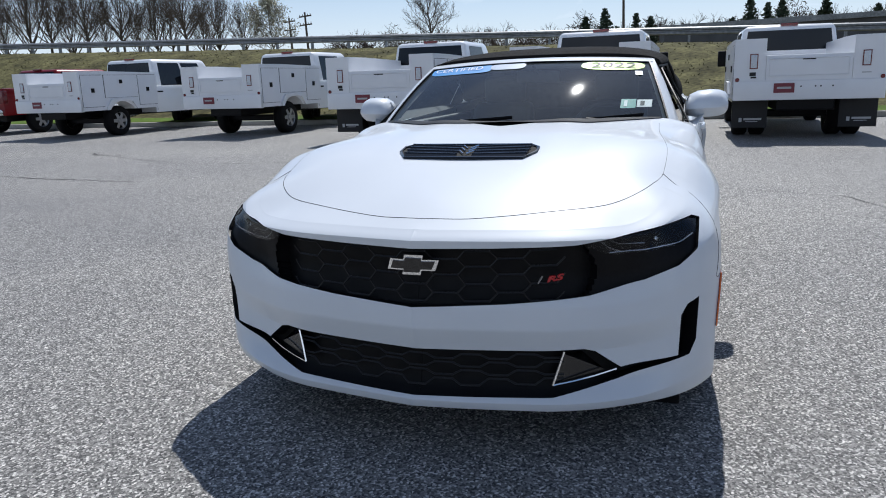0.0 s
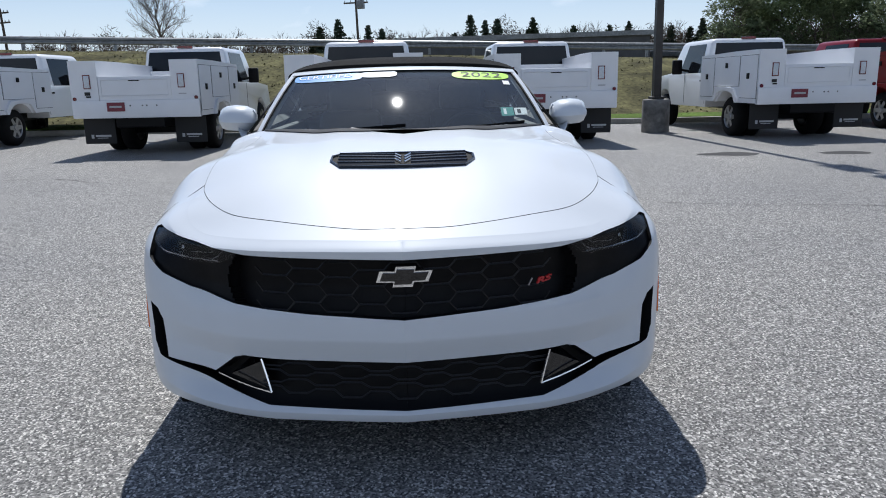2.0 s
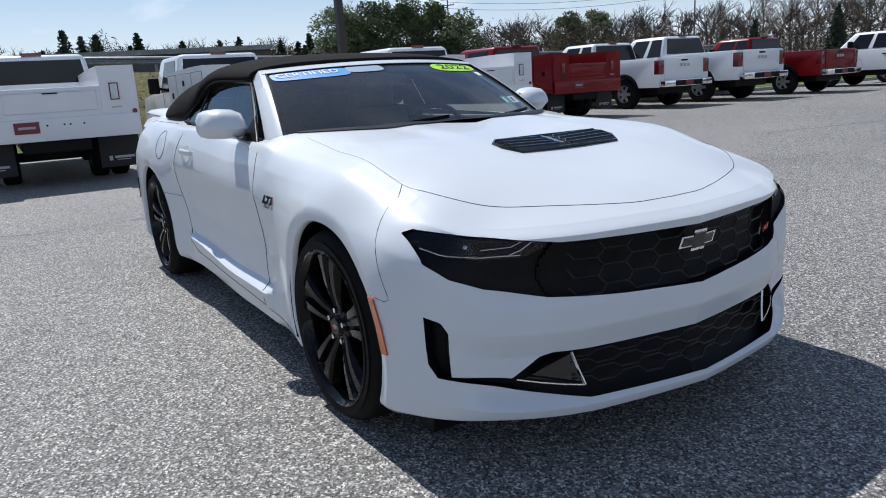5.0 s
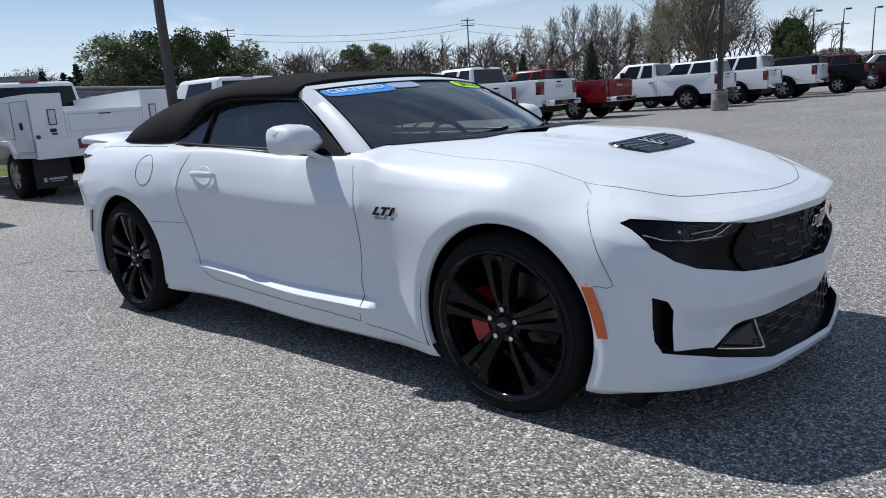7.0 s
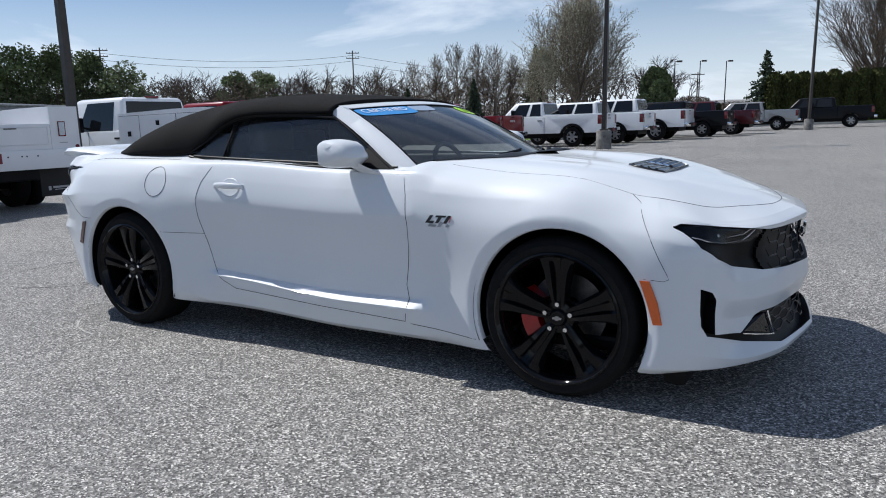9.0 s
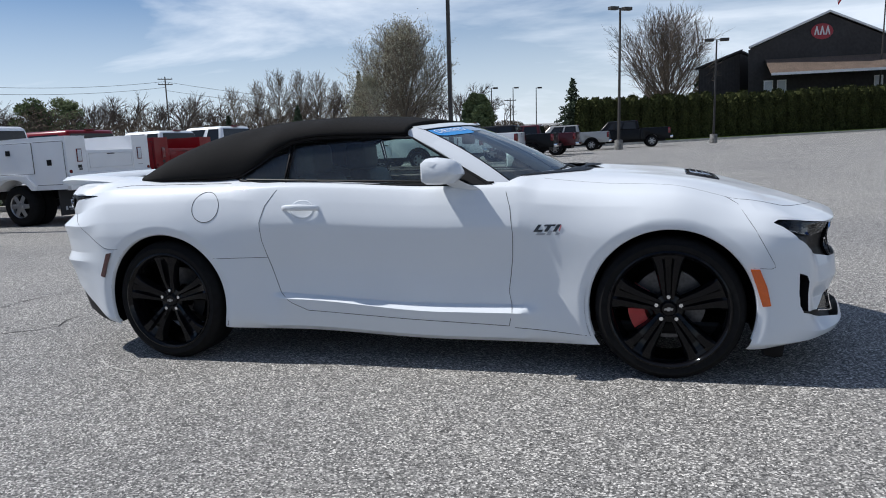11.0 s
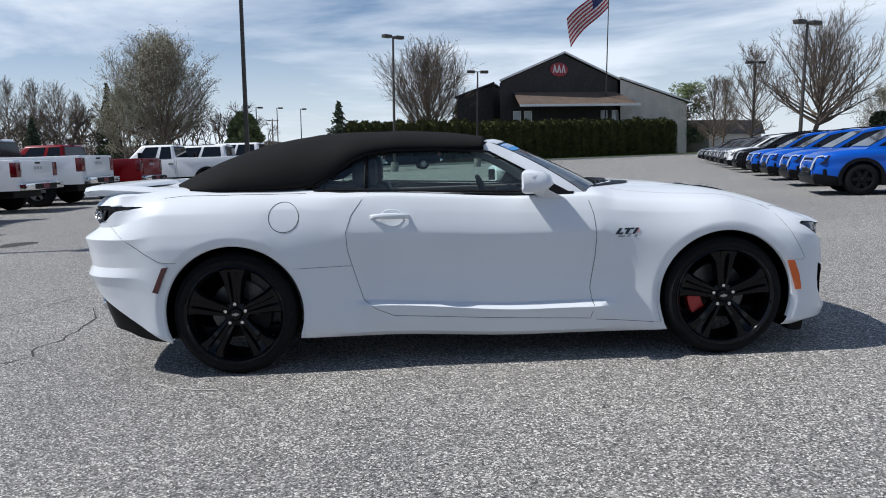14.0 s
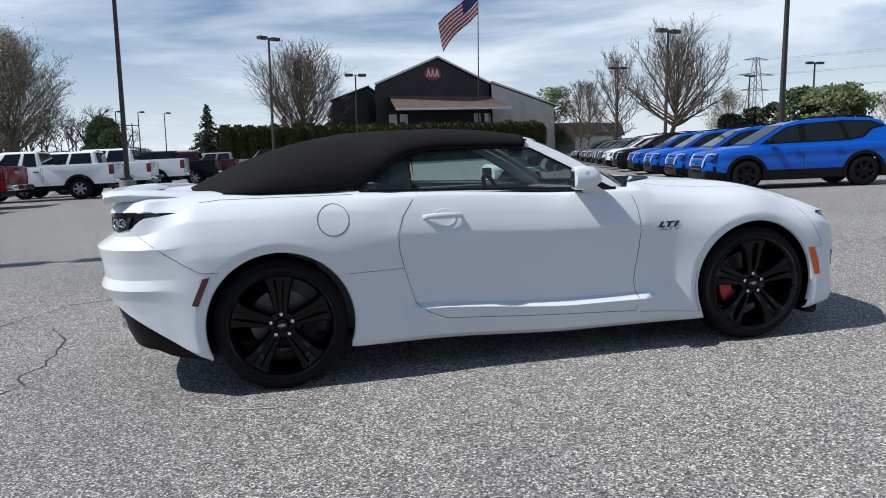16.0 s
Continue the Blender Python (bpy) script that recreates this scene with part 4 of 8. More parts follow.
def cloth(a, b):
    x0 = 0.10 - 2.00 * b
    t = 2 * a - 1
    zr, ye, ze = float(spline(ROOF_Z, x0)), float(spline(EDGE_Y, x0)), float(spline(EDGE_Z, x0))
    p = 2.5
    back = max(0.0, (-x0 - 1.0) / 0.9)
    ease = math.sin(abs(t) * math.pi / 2)
    y = math.copysign(ye * ease, t)
    z = ze + (zr - ze) * max(0.0, 1 - ease ** p) ** (1 / p)
    x = x0 + 0.24 * back ** 1.3 * ease ** 2 - 0.045 * ease ** 2 * max(0.0, 1 - 8 * b)
    rib = 0.004 * math.exp(-((x0 + 0.42) / 0.05) ** 2) + 0.004 * math.exp(-((x0 + 0.95) / 0.05) ** 2)
    return Vector((x, y, z + rib * (1 - ease ** 4)))


top = sheet("cloth_top", cloth, 61, 70, CLOTH, car, "black woven cloth folding top", 0.018, True)
for s in (0, 1):
    bm = bmesh.new()
    tube(bm, [cloth(s, b) + Vector((0, 0, -0.006)) for b in np.linspace(0, 1, 70)], 0.010, 6)
    part("top_seal", bm, SATIN, top, "black rubber seal round the top", True)
sheet("rear_window", lambda a, b: cloth(0.17 + 0.66 * a, 0.70 + 0.20 * b) + Vector((-0.008, 0, 0.014)), 16, 10, BLACK, top, "glossy black rear window")


def flank_y(z):
    return 0.805 - 0.150 * min(max((z - 0.985) / 0.27, -0.5), 1.2)


SIDE_WIN = [(0.53, 0.962), (0.30, 1.10), (0.085, 1.222), (-0.2, 1.238), (-0.49, 1.243), (-0.628, 1.222), (-0.632, 1.0), (-0.17, 0.985), (0.30, 0.968)]
QUARTER = [(-0.646, 1.0), (-0.646, 1.214), (-0.72, 1.19), (-0.82, 1.12), (-0.925, 1.06), (-0.94, 1.035), (-0.8, 1.012)]
for s in (-1, 1):
    for nm, poly in (("side_window", SIDE_WIN), ("quarter_window", QUARTER)):
        bm = bmesh.new()
        vs = [bm.verts.new((x, s * (flank_y(z) - 0.012), z)) for x, z in poly]
        f = bm.faces.new(vs)
        bmesh.ops.triangulate(bm, faces=[f])
        w = part(nm, bm, SIDE_GLASS, car, "dark tinted side glass")
        w.visible_shadow = False
        bm = bmesh.new()
        tube(bm, [Vector((x, s * flank_y(z), z)) for x, z in poly], 0.0065, 5, True)
        part("window_seal", bm, SATIN, w, "black rubber window seal", True)
    bm = bmesh.new()
    tube(bm, [Vector((0.56 - 0.05 * k, s * (0.806 - 0.004 * max(0, k - 23)), 0.972 + 0.0022 * k)) for k in range(30)], 0.006, 6)
    part("belt_trim", bm, SATIN, car, "black belt moulding", True)
    # sail triangle at the mirror
    bm = bmesh.new()
    vs = [bm.verts.new((x, s * (flank_y(z) + 0.004), z)) for x, z in ((0.56, 0.962), (0.36, 1.075), (0.30, 0.972))]
    bm.faces.new(vs)
    part("mirror_sail", bm, SATIN, car)
    # mirror
    bm = bmesh.new()
    # housing: sections from the inner end to the outer end, each (front, rear, top, bottom)
    rings = []
    for w, xf, xr, zt, zb in ((0.806, 0.375, 0.288, 1.068, 0.990), (0.820, 0.402, 0.276, 1.090, 0.981), (0.860, 0.424, 0.266, 1.108, 0.976), (0.920, 0.422, 0.251, 1.114, 0.976), (0.965, 0.406, 0.240, 1.110, 0.980), (0.993, 0.380, 0.233, 1.098, 0.990), (1.006, 0.345, 0.242, 1.078, 1.008)):
        zm = zb + 0.36 * (zt - zb)
        pts = [(xr, zb + 0.010), (xr, zt - 0.012), (xr + 0.012, zt - 0.001), (xr + 0.05, zt), (xf - 0.055, zt - 0.010), (xf - 0.02, zt - 0.032), (xf - 0.003, zm + 0.016), (xf, zm), (xf - 0.014, zm - 0.012), (xf - 0.05, zb + 0.004), (xr + 0.04, zb), (xr + 0.012, zb + 0.002)]
        rings.append([bm.verts.new((x, s * w, z)) for x, z in pts])
    for p, q in zip(rings[:-1], rings[1:]):
        for k in range(12):
            bm.faces.new((p[k], p[(k + 1) % 12], q[(k + 1) % 12], q[k]))
    bm.faces.new(rings[0])
    bm.faces.new(rings[-1][::-1])
    bmesh.ops.recalc_face_normals(bm, faces=list(bm.faces))
    mir = part("side_mirror", bm, WHITE, car, "white door mirror on a short arm", True, 34)
    bm = bmesh.new()
    box(bm, 0.2535, min(s * 0.832, s * 0.982), 0.995, 0.259, max(s * 0.832, s * 0.982), 1.085, 0.002)
    for v in bm.verts:
        v.co.x -= 0.25 * (abs(v.co.y) - 0.9)
    part("mirror_glass", bm, CHROME, mir, "mirror glass")
    # neck sweeping down and forward to a rounded foot on the door shoulder
    bm = bmesh.new()
    rings = []
    for cx, y, cz, rx, rz in ((0.352, 0.880, 0.994, 0.066, 0.018), (0.376, 0.868, 0.976, 0.070, 0.022), (0.405, 0.852, 0.958, 0.074, 0.026), (0.432, 0.838, 0.942, 0.076, 0.028), (0.445, 0.815, 0.932, 0.076, 0.028)):
        rings.append([bm.verts.new((cx + rx * math.cos(a), s * (y + rz * 0.9 * math.sin(a)), cz + rz * math.sin(a) - 0.22 * rx * math.cos(a))) for a in np.linspace(0, 2 * math.pi, 17)[:-1]])
    for p, q in zip(rings[:-1], rings[1:]):
        for k in range(16):
            bm.faces.new((p[k], p[(k + 1) % 16], q[(k + 1) % 16], q[k]))
    bm.faces.new(rings[0])
    bm.faces.new(rings[-1][::-1])
    bmesh.ops.recalc_face_normals(bm, faces=list(bm.faces))
    part("mirror_arm", bm, WHITE, mir, smooth=True, angle=50)
    # door handle with a scooped cup
    bm = bmesh.new()
    ring = []
    for x in np.linspace(-0.615, -0.395, 15):
        q = (x + 0.615) / 0.22
        lift = 0.026 * math.sin(math.pi * min(1, max(0, q))) ** 0.45
        r = 0.017 * (0.55 + 0.45 * math.sin(math.pi * min(0.96, max(0.04, q))) ** 0.5)
        c0 = on_side(x, 0.877 - (x + 0.62) * 0.03, lift, s)
        ring.append([bm.verts.new(c0 + Vector((0, s * 0.55 * r * math.cos(a), r * math.sin(a)))) for a in np.linspace(0, 2 * math.pi, 13)[:-1]])
    for p, q in zip(ring[:-1], ring[1:]):
        for k in range(12):
            bm.faces.new((p[k], p[(k + 1) % 12], q[(k + 1) % 12], q[k]))
    bm.faces.new(ring[0])
    bm.faces.new(ring[-1][::-1])
    bmesh.ops.recalc_face_normals(bm, faces=list(bm.faces))
    hd = part("door_handle", bm, WHITE, car, "white body-coloured door handle", True, 60)
    # scooped cup behind it, a rolled rim round a hollow
    bm = bmesh.new()
    ring = []
    for k, (q, out) in enumerate(((1.0, 0.0008), (0.93, 0.0030), (0.84, 0.0022), (0.60, 0.0014), (0.25, 0.0010))):
        ring.append([bm.verts.new(on_side(-0.495 + 0.072 * q * math.cos(a), 0.868 + 0.050 * q * math.sin(a), out, s)) for a in np.linspace(0, 2 * math.pi, 29)[:-1]])
    for p, q in zip(ring[:-1], ring[1:]):
        for k in range(28):
            bm.faces.new((p[k], p[(k + 1) % 28], q[(k + 1) % 28], q[k]))
    bm.faces.new(ring[-1])
    part("handle_cup", bm, WHITE, hd, smooth=True, angle=25)
    # lamps in the bumper sides
    MARK = [(1.762, 0.545), (1.800, 0.545), (1.832, 0.46), (1.848, 0.375), (1.815, 0.372), (1.790, 0.46)]
    badge("side_marker", MARK, lambda u, v, o: on_side(u, v, o, s), AMBER, 0.002, 0.005, label="amber side marker lamp")
    RMARK = [(-1.742, 0.646), (-1.778, 0.640), (-1.842, 0.505), (-1.812, 0.498), (-1.785, 0.56)]
    badge("rear_marker", RMARK, lambda u, v, o: on_side(u, v, o, s), TAIL_RED, 0.003, 0.006, label="dark red rear marker lamp")
    TL = [(-2.25, 0.905), (-2.245, 0.962), (-2.17, 0.974), (-2.115, 0.962), (-2.14, 0.905), (-2.19, 0.892)]
    badge("lamp_insert", TL, lambda u, v, o: on_side(u, v, o, s), LAMP_DARK, 0.003, 0.004, label="dark inner part of the tail lamp")
    for u, v, r in ((-2.205, 0.930, 0.024), (-2.165, 0.935, 0.021)):
        bm = bmesh.new()
        tube(bm, [on_side(u + r * 0.8 * math.cos(a), v + r * math.sin(a), 0.010, s) for a in np.linspace(0, 2 * math.pi, 17)[:-1]], 0.004, 5, True)
        cyl(bm, on_side(u, v, 0.004, s), on_side(u, v, 0.011, s), r * 0.45, r * 0.3, 10)
        part("lamp_ring", bm, LAMP_BOWL, car, "bright ring inside the tail lamp", True)
    # trim lettering on the fender
    w = words("fender_badge", "LT1", 0.044, Matrix(), BLACK, car, 0.0008, "black LT1 badge on the fender", 0.138, 0.4, 0.0026)
    p0, p1, p2 = on_side(0.757, 0.744, 0.0005, s), on_side(0.915, 0.744, 0.0005, s), on_side(0.83, 0.79, 0.0005, s)
    ex = (p1 - p0).normalized() * (1 if s < 0 else -1)
    ez = ex.cross(p2 - p0).normalized()
    fm = Matrix((ex, ez.cross(ex), ez)).transposed().to_4x4()
    fm.translation = (p0 + p1) / 2
    w.data.transform(fm)
    under = words("badge_underline", "LT1", 0.044, Matrix(), STEEL, w, 0.0004, "silver lower edge of the badge", 0.138, 0.4, 0.0030)
    low = fm.copy()
    low.translation = fm.translation + Vector((0.012, 0, -0.016))
    under.data.transform(low)
    bm = bmesh.new()
    p = (p0 * 0.12 + p1 * 0.88)
    cyl(bm, p + Vector((0.004, 0, -0.012)) + fm.col[2].to_3d() * 0.0012, p + Vector((0.014, 0, 0.014)) + fm.col[2].to_3d() * 0.0012, 0.0018, 0.0018, 6)
    part("badge_accent", bm, RED, w, "red stroke on the badge")
    # wheel arch lips and liners
    for ax, az, ar in (ARCH_F, ARCH_R):
        verts, faces = [], []
        n = 60
        for i in range(n):
            a = radians(-21) + radians(222) * i / (n - 1)
            x, z = ax + ar * math.cos(a), az + ar * math.sin(a)
            p = on_side(x, max(z, 0.17), 0.0, s)
            y = abs(p.y)
            for k, (dr, dy) in enumerate(((0.0, 0.0), (-0.004, -0.004), (-0.006, -0.02))):
                verts.append((ax + (ar + dr) * math.cos(a), s * (y + dy), az + (ar + dr) * math.sin(a)))
        for i in range(n - 1):
            for k in range(2):
                q = [i * 3 + k, (i + 1) * 3 + k, (i + 1) * 3 + k + 1, i * 3 + k + 1]
                faces.append(q)
        made("arch_lip", verts, faces, WHITE, car)
        verts, faces = [], []
        for i in range(n):
            a = radians(-21) + radians(222) * i / (n - 1)
            for y in (0.93, 0.60):
                verts.append((ax + (ar - 0.004 + 0.02) * math.cos(a), s * (y - 0.015), az + (ar + 0.016) * math.sin(a)))
        for i in range(n - 1):
            faces.append([i * 2, i * 2 + 1, i * 2 + 3, i * 2 + 2])
        c = len(verts)
        verts.append((ax, s * 0.60, az))
        faces += [[i * 2 + 1, (i + 1) * 2 + 1, c] for i in range(n - 1)]
        made("wheel_liner", verts, faces, SATIN, car, "black wheel arch liner")

# floor pan keeps the underside dark and closed
bm = bmesh.new()
box(bm, -1.85, -0.78, 0.19, 1.70, 0.78, 0.26, 0.02)
box(bm, 1.70, -0.50, 0.20, 2.08, 0.50, 0.27, 0.02)
box(bm, -2.12, -0.50, 0.30, -1.85, 0.50, 0.36, 0.02)
part("floor_pan", bm, SATIN, car)
bm = bmesh.new()
prism(bm, [(2.14, 0.20), (2.08, 0.165), (1.84, 0.13), (1.84, 0.20)], -0.55, 0.55, 0.01)
part("air_dam", bm, SATIN, car, "black air dam under the bumper")
for s in (-1, 1):
    bm = bmesh.new()
    prism(bm, [(1.93, 0.20), (1.915, 0.108), (1.88, 0.10), (1.83, 0.11), (1.82, 0.20)], min(s * 0.42, s * 0.82), max(s * 0.42, s * 0.82), 0.01)
    part("wheel_deflector", bm, SATIN, car, "black air deflector ahead of the wheel", True)
# inner cabin tub
bm = bmesh.new()
box(bm, -1.25, -0.74, 0.26, 0.75, 0.74, 0.40, 0.02)
box(bm, -1.35, -0.74, 0.40, -1.02, 0.74, 0.98, 0.03)
for s in (-1, 1):
    box(bm, -1.2, min(s * 0.73, s * 0.79), 0.35, 0.72, max(s * 0.73, s * 0.79), 0.965, 0.01)
box(bm, -1.20, -0.58, 0.97, -1.04, 0.58, 1.16, 0.03)
part("cabin_tub", bm, TRIM_DARK, car)
bm = bmesh.new()
prism(bm, [(0.86, 0.925), (0.62, 0.945), (0.36, 0.93), (0.28, 0.86), (0.34, 0.70), (0.6, 0.55), (0.86, 0.6)], -0.72, 0.72, 0.03, 3)
part("dashboard", bm, TRIM_DARK, car, "black dashboard", True)
bm = bmesh.new()
prism(bm, [(0.42, 0.93), (0.36, 0.965), (0.24, 0.955), (0.26, 0.90)], 0.20, 0.56, 0.02, 2)
part("instrument_hood", bm, TRIM_DARK, car, smooth=True)
bm = bmesh.new()
ring = [Vector((0.16 - 0.17 * math.sin(a) * 0.38, 0.38 + 0.18 * math.cos(a), 0.88 + 0.18 * math.sin(a) * 0.92)) for a in np.linspace(0, 2 * math.pi, 33)[:-1]]
tube(bm, ring, 0.016, 8, True)
for k in (0, 16, 24):
    tube(bm, [ring[k], Vector((0.19, 0.38, 0.87))], 0.014, 6)
cyl(bm, (0.17, 0.38, 0.875), (0.30, 0.38, 0.84), 0.05, 0.04, 14)
part("steering_wheel", bm, LEATHER, car, "black leather steering wheel", True)


def seat(y):
    st = bmesh.new()
    box(st, -0.45, y - 0.25, 0.42, 0.14, y + 0.25, 0.60, 0.05, 3)
    for v in st.verts:
        v.co.z += 0.06 * max(0, (v.co.x + 0.45) / 0.6)
    seat_ob = part("seat", st, LEATHER, car, "black leather bucket seat", True)
    bk = bmesh.new()
    box(bk, -0.53, y - 0.25, 0.52, -0.38, y + 0.25, 1.04, 0.05, 3)
    for v in bk.verts:
        k = (v.co.z - 0.52) / 0.5
        v.co.x -= 0.17 * k
        v.co.y = y + (v.co.y - y) * (1 - 0.30 * max(0, k - 0.3))
    part("backrest", bk, LEATHER, seat_ob, smooth=True)
    hr = bmesh.new()
    box(hr, -0.745, y - 0.14, 1.03, -0.60, y + 0.14, 1.215, 0.045, 3)
    part("headrest", hr, LEATHER, seat_ob, smooth=True)


seat(-0.37)
seat(0.37)
bm = bmesh.new()
box(bm, 0.20, -0.10, 1.17, 0.225, 0.14, 1.235, 0.012)
cyl(bm, (0.22, 0.02, 1.22), (0.25, 0.0, 1.262), 0.008)
part("rear_view_mirror", bm, TRIM_DARK, car, "black inner mirror", True)

# rear spoiler on its posts
bm = bmesh.new()
secs = []
for i in range(41):
    t = -1 + 2 * i / 40
    y = 0.74 * t
    x = -2.355 + 0.085 * t * t + 0.015 * t ** 6
    z = 1.096 - 0.004 * t * t - 0.02 * max(0.0, abs(t) - 0.9) / 0.1
    low, thin = 0.0, 1 - 0.45 * abs(t) ** 10
    prof = [(0.0, 0.0), (0.05, 0.010), (0.17, -0.004), (0.20, -0.026 - low), (0.10, -0.050 - low), (0.008, -0.036 - low)]
    secs.append([bm.verts.new((x + a * thin, y, z + b * thin)) for a, b in prof])
for p, q in zip(secs[:-1], secs[1:]):
    for k in range(6):
        bm.faces.new((p[k], p[(k + 1) % 6], q[(k + 1) % 6], q[k]))
bm.faces.new(secs[0])
bm.faces.new(secs[-1][::-1])
spoil = part("rear_spoiler", bm, WHITE, car, "white raised rear spoiler", True, 50)
for s in (-1, 1):
    bm = bmesh.new()
    # a wing-shaped foot that narrows forwards onto the deck
    foot = [(-2.262, 0.52, 0.735, 1.086, 1.046), (-2.22, 0.52, 0.752, 1.098, 1.044), (-2.14, 0.525, 0.752, 1.100, 1.042), (-2.02, 0.555, 0.738, 1.090, 1.040), (-1.88, 0.59, 0.715, 1.074, 1.034), (-1.72, 0.62, 0.69, 1.052, 1.025)]
    secs = [[bm.verts.new(p) for p in ((x, s * a, zl), (x, s * a, zh), (x, s * (b - 0.03), zh), (x, s * b, zh - 0.022), (x, s * (b - 0.02), zl))] for x, a, b, zh, zl in foot]
    for p, q in zip(secs[:-1], secs[1:]):
        for k in range(5):
            bm.faces.new((p[k], p[(k + 1) % 5], q[(k + 1) % 5], q[k]))
    bm.faces.new(secs[0])
    bm.faces.new(secs[-1][::-1])
    part("spoiler_foot", bm, WHITE, spoil, smooth=True)
    bm = bmesh.new()
    p = on_front(s * 0.62, 0.40, 0.0, REAR)
    cyl(bm, p + Vector((0.14, 0, 0)), p + Vector((0.015, 0, 0)), 0.042, 0.044, 18)
    part("exhaust_tip", bm, CHROME, car, "bright exhaust tip", True)


# ---- wheels ----
def wheel(x, y, z, r_t, width, s, yaw=0.0):
    """A black wheel of five split spokes with its tyre; s is the side it faces."""
    root = new("wheel")
    root.parent = car
    root.matrix_basis = Matrix.Translation((x, y * s, z)) @ Matrix.Rotation(yaw, 4, "Z") @ Matrix.Diagonal((1, -s, 1, 1))
    # local: the outer face looks along -y
    r_rim = 0.278
    bm = bmesh.new()
    w = width / 2
    lathe(bm, [(r_rim, -w + 0.02), (r_rim + 0.008, -w - 0.002), (r_rim + 0.035, -w - 0.006), (r_t - 0.035, -w + 0.002), (r_t - 0.012, -w + 0.018), (r_t, -w + 0.045), (r_t, w - 0.045),
               (r_t - 0.012, w - 0.018), (r_t - 0.04, w), (r_rim, w - 0.01)], 72)
    part("tyre", bm, RUBBER, root, "black low-profile tyre", True, 50)
    bm = bmesh.new()
    lathe(bm, [(r_rim + 0.006, -w - 0.004), (r_rim - 0.002, -w - 0.007), (r_rim - 0.014, -w + 0.004), (r_rim - 0.022, -w + 0.03), (r_rim - 0.03, -w + 0.09), (r_rim - 0.03, w - 0.02), (r_rim, w - 0.012)], 72)
    rim = part("rim", bm, RIM_BLACK, root, "gloss black rim", True, 50)
    # each spoke: two ribs with a channel between, flaring into the rim
    STATIONS = ((0.040, 0.026, 0.008, 0.030, 0.000), (0.075, 0.034, 0.011, 0.024, 0.010), (0.115, 0.041, 0.013, 0.013, 0.022), (0.165, 0.051, 0.015, 0.005, 0.028), (0.210, 0.062, 0.018, 0.002, 0.026),
                (0.245, 0.078, 0.022, 0.002, 0.014), (0.266, 0.100, 0.026, 0.004, 0.002))
    for k in range(5):
        a0 = 2 * math.pi * k / 5 + math.pi / 2
        out_, side_ = Vector((math.cos(a0), 0, math.sin(a0))), Vector((-math.sin(a0), 0, math.cos(a0)))
        bm = bmesh.new()
        ring = []
        for rr, wd, gv_, yo, gd in STATIONS:
            prof = ((-wd * 1.12, 0.045), (-wd, 0.012), (-wd * 0.86, 0.002), (-gv_ * 1.3, 0.0), (-gv_ * 0.75, gd), (gv_ * 0.75, gd), (gv_ * 1.3, 0.0), (wd * 0.86, 0.002), (wd, 0.012), (wd * 1.12, 0.045))
            ring.append([bm.verts.new(out_ * rr + side_ * u + Vector((0, -w + 0.006 + yo + v, 0))) for u, v in prof])
        for m, n in zip(ring[:-1], ring[1:]):
            for j in range(9):
                bm.faces.new((m[j], m[j + 1], n[j + 1], n[j]))
        part("spoke", bm, RIM_BLACK, rim, smooth=True, angle=28)
    bm = bmesh.new()
    lathe(bm, [(0.001, -w + 0.020), (0.030, -w + 0.020), (0.034, -w + 0.024), (0.040, -w + 0.036), (0.068, -w + 0.042), (0.078, -w + 0.06), (0.075, -w + 0.10)], 36)
    part("hub", bm, RIM_BLACK, rim, smooth=True)
    for k in range(5):
        bm = bmesh.new()
        a = 2 * math.pi * k / 5 + math.pi / 2
        c = Vector((math.cos(a) * 0.059, 0, math.sin(a) * 0.059))
        cyl(bm, c + Vector((0, -w + 0.05, 0)), c + Vector((0, -w + 0.022, 0)), 0.0115, 0.010, 6)
        part("lug_nut", bm, CHROME, rim, "bright lug nut")
    bm = bmesh.new()
    pts = [(u * 0.25, v * 0.28) for u, v in BOW]
    bm.faces.new([bm.verts.new((u, -w + 0.0192, v)) for u, v in pts])
    part("centre_emblem", bm, STEEL, rim, "grey centre cap emblem")
    bm = bmesh.new()
    lathe(bm, [(0.07, 0.03), (0.172, 0.03), (0.172, 0.055), (0.07, 0.055)], 48)
    part("brake_disc", bm, DISC, root, "steel brake disc", True, 30)
    return root


def caliper(x, z, y, s, ang, mat, label):
    bm = bmesh.new()
    secs = []
    for i in range(9):
        a = radians(ang - 34 + 68 * i / 8)
        ri, ro = 0.105, 0.192
        secs.append([bm.verts.new((x + r * math.cos(a), s * yy, z + r * math.sin(a))) for r, yy in ((ri, y - 0.03), (ro, y - 0.03), (ro, y + 0.045), (ri + 0.01, y + 0.045))])
    for p, q in zip(secs[:-1], secs[1:]):
        for k in range(4):
            bm.faces.new((p[k], p[(k + 1) % 4], q[(k + 1) % 4], q[k]))
    bm.faces.new(secs[0])
    bm.faces.new(secs[-1][::-1])
    part("brake_caliper", bm, mat, car, label, True, 30)


for s in (-1, 1):
    wheel(1.406, 0.805, 0.347, 0.347, 0.235, s)
    wheel(-1.404, 0.795, 0.352, 0.352, 0.26, s)
    caliper(1.406, 0.347, 0.80, s, 180, RED, "red brake caliper")
    caliper(-1.404, 0.352, 0.79, s, 0, SATIN, "black rear brake caliper")


# ---- stickers on the glass ----
def on_screen_y(y, v, out=0.003):
    w = 0.735 + (0.61 - 0.735) * v
    return screen(y / w, v, out)


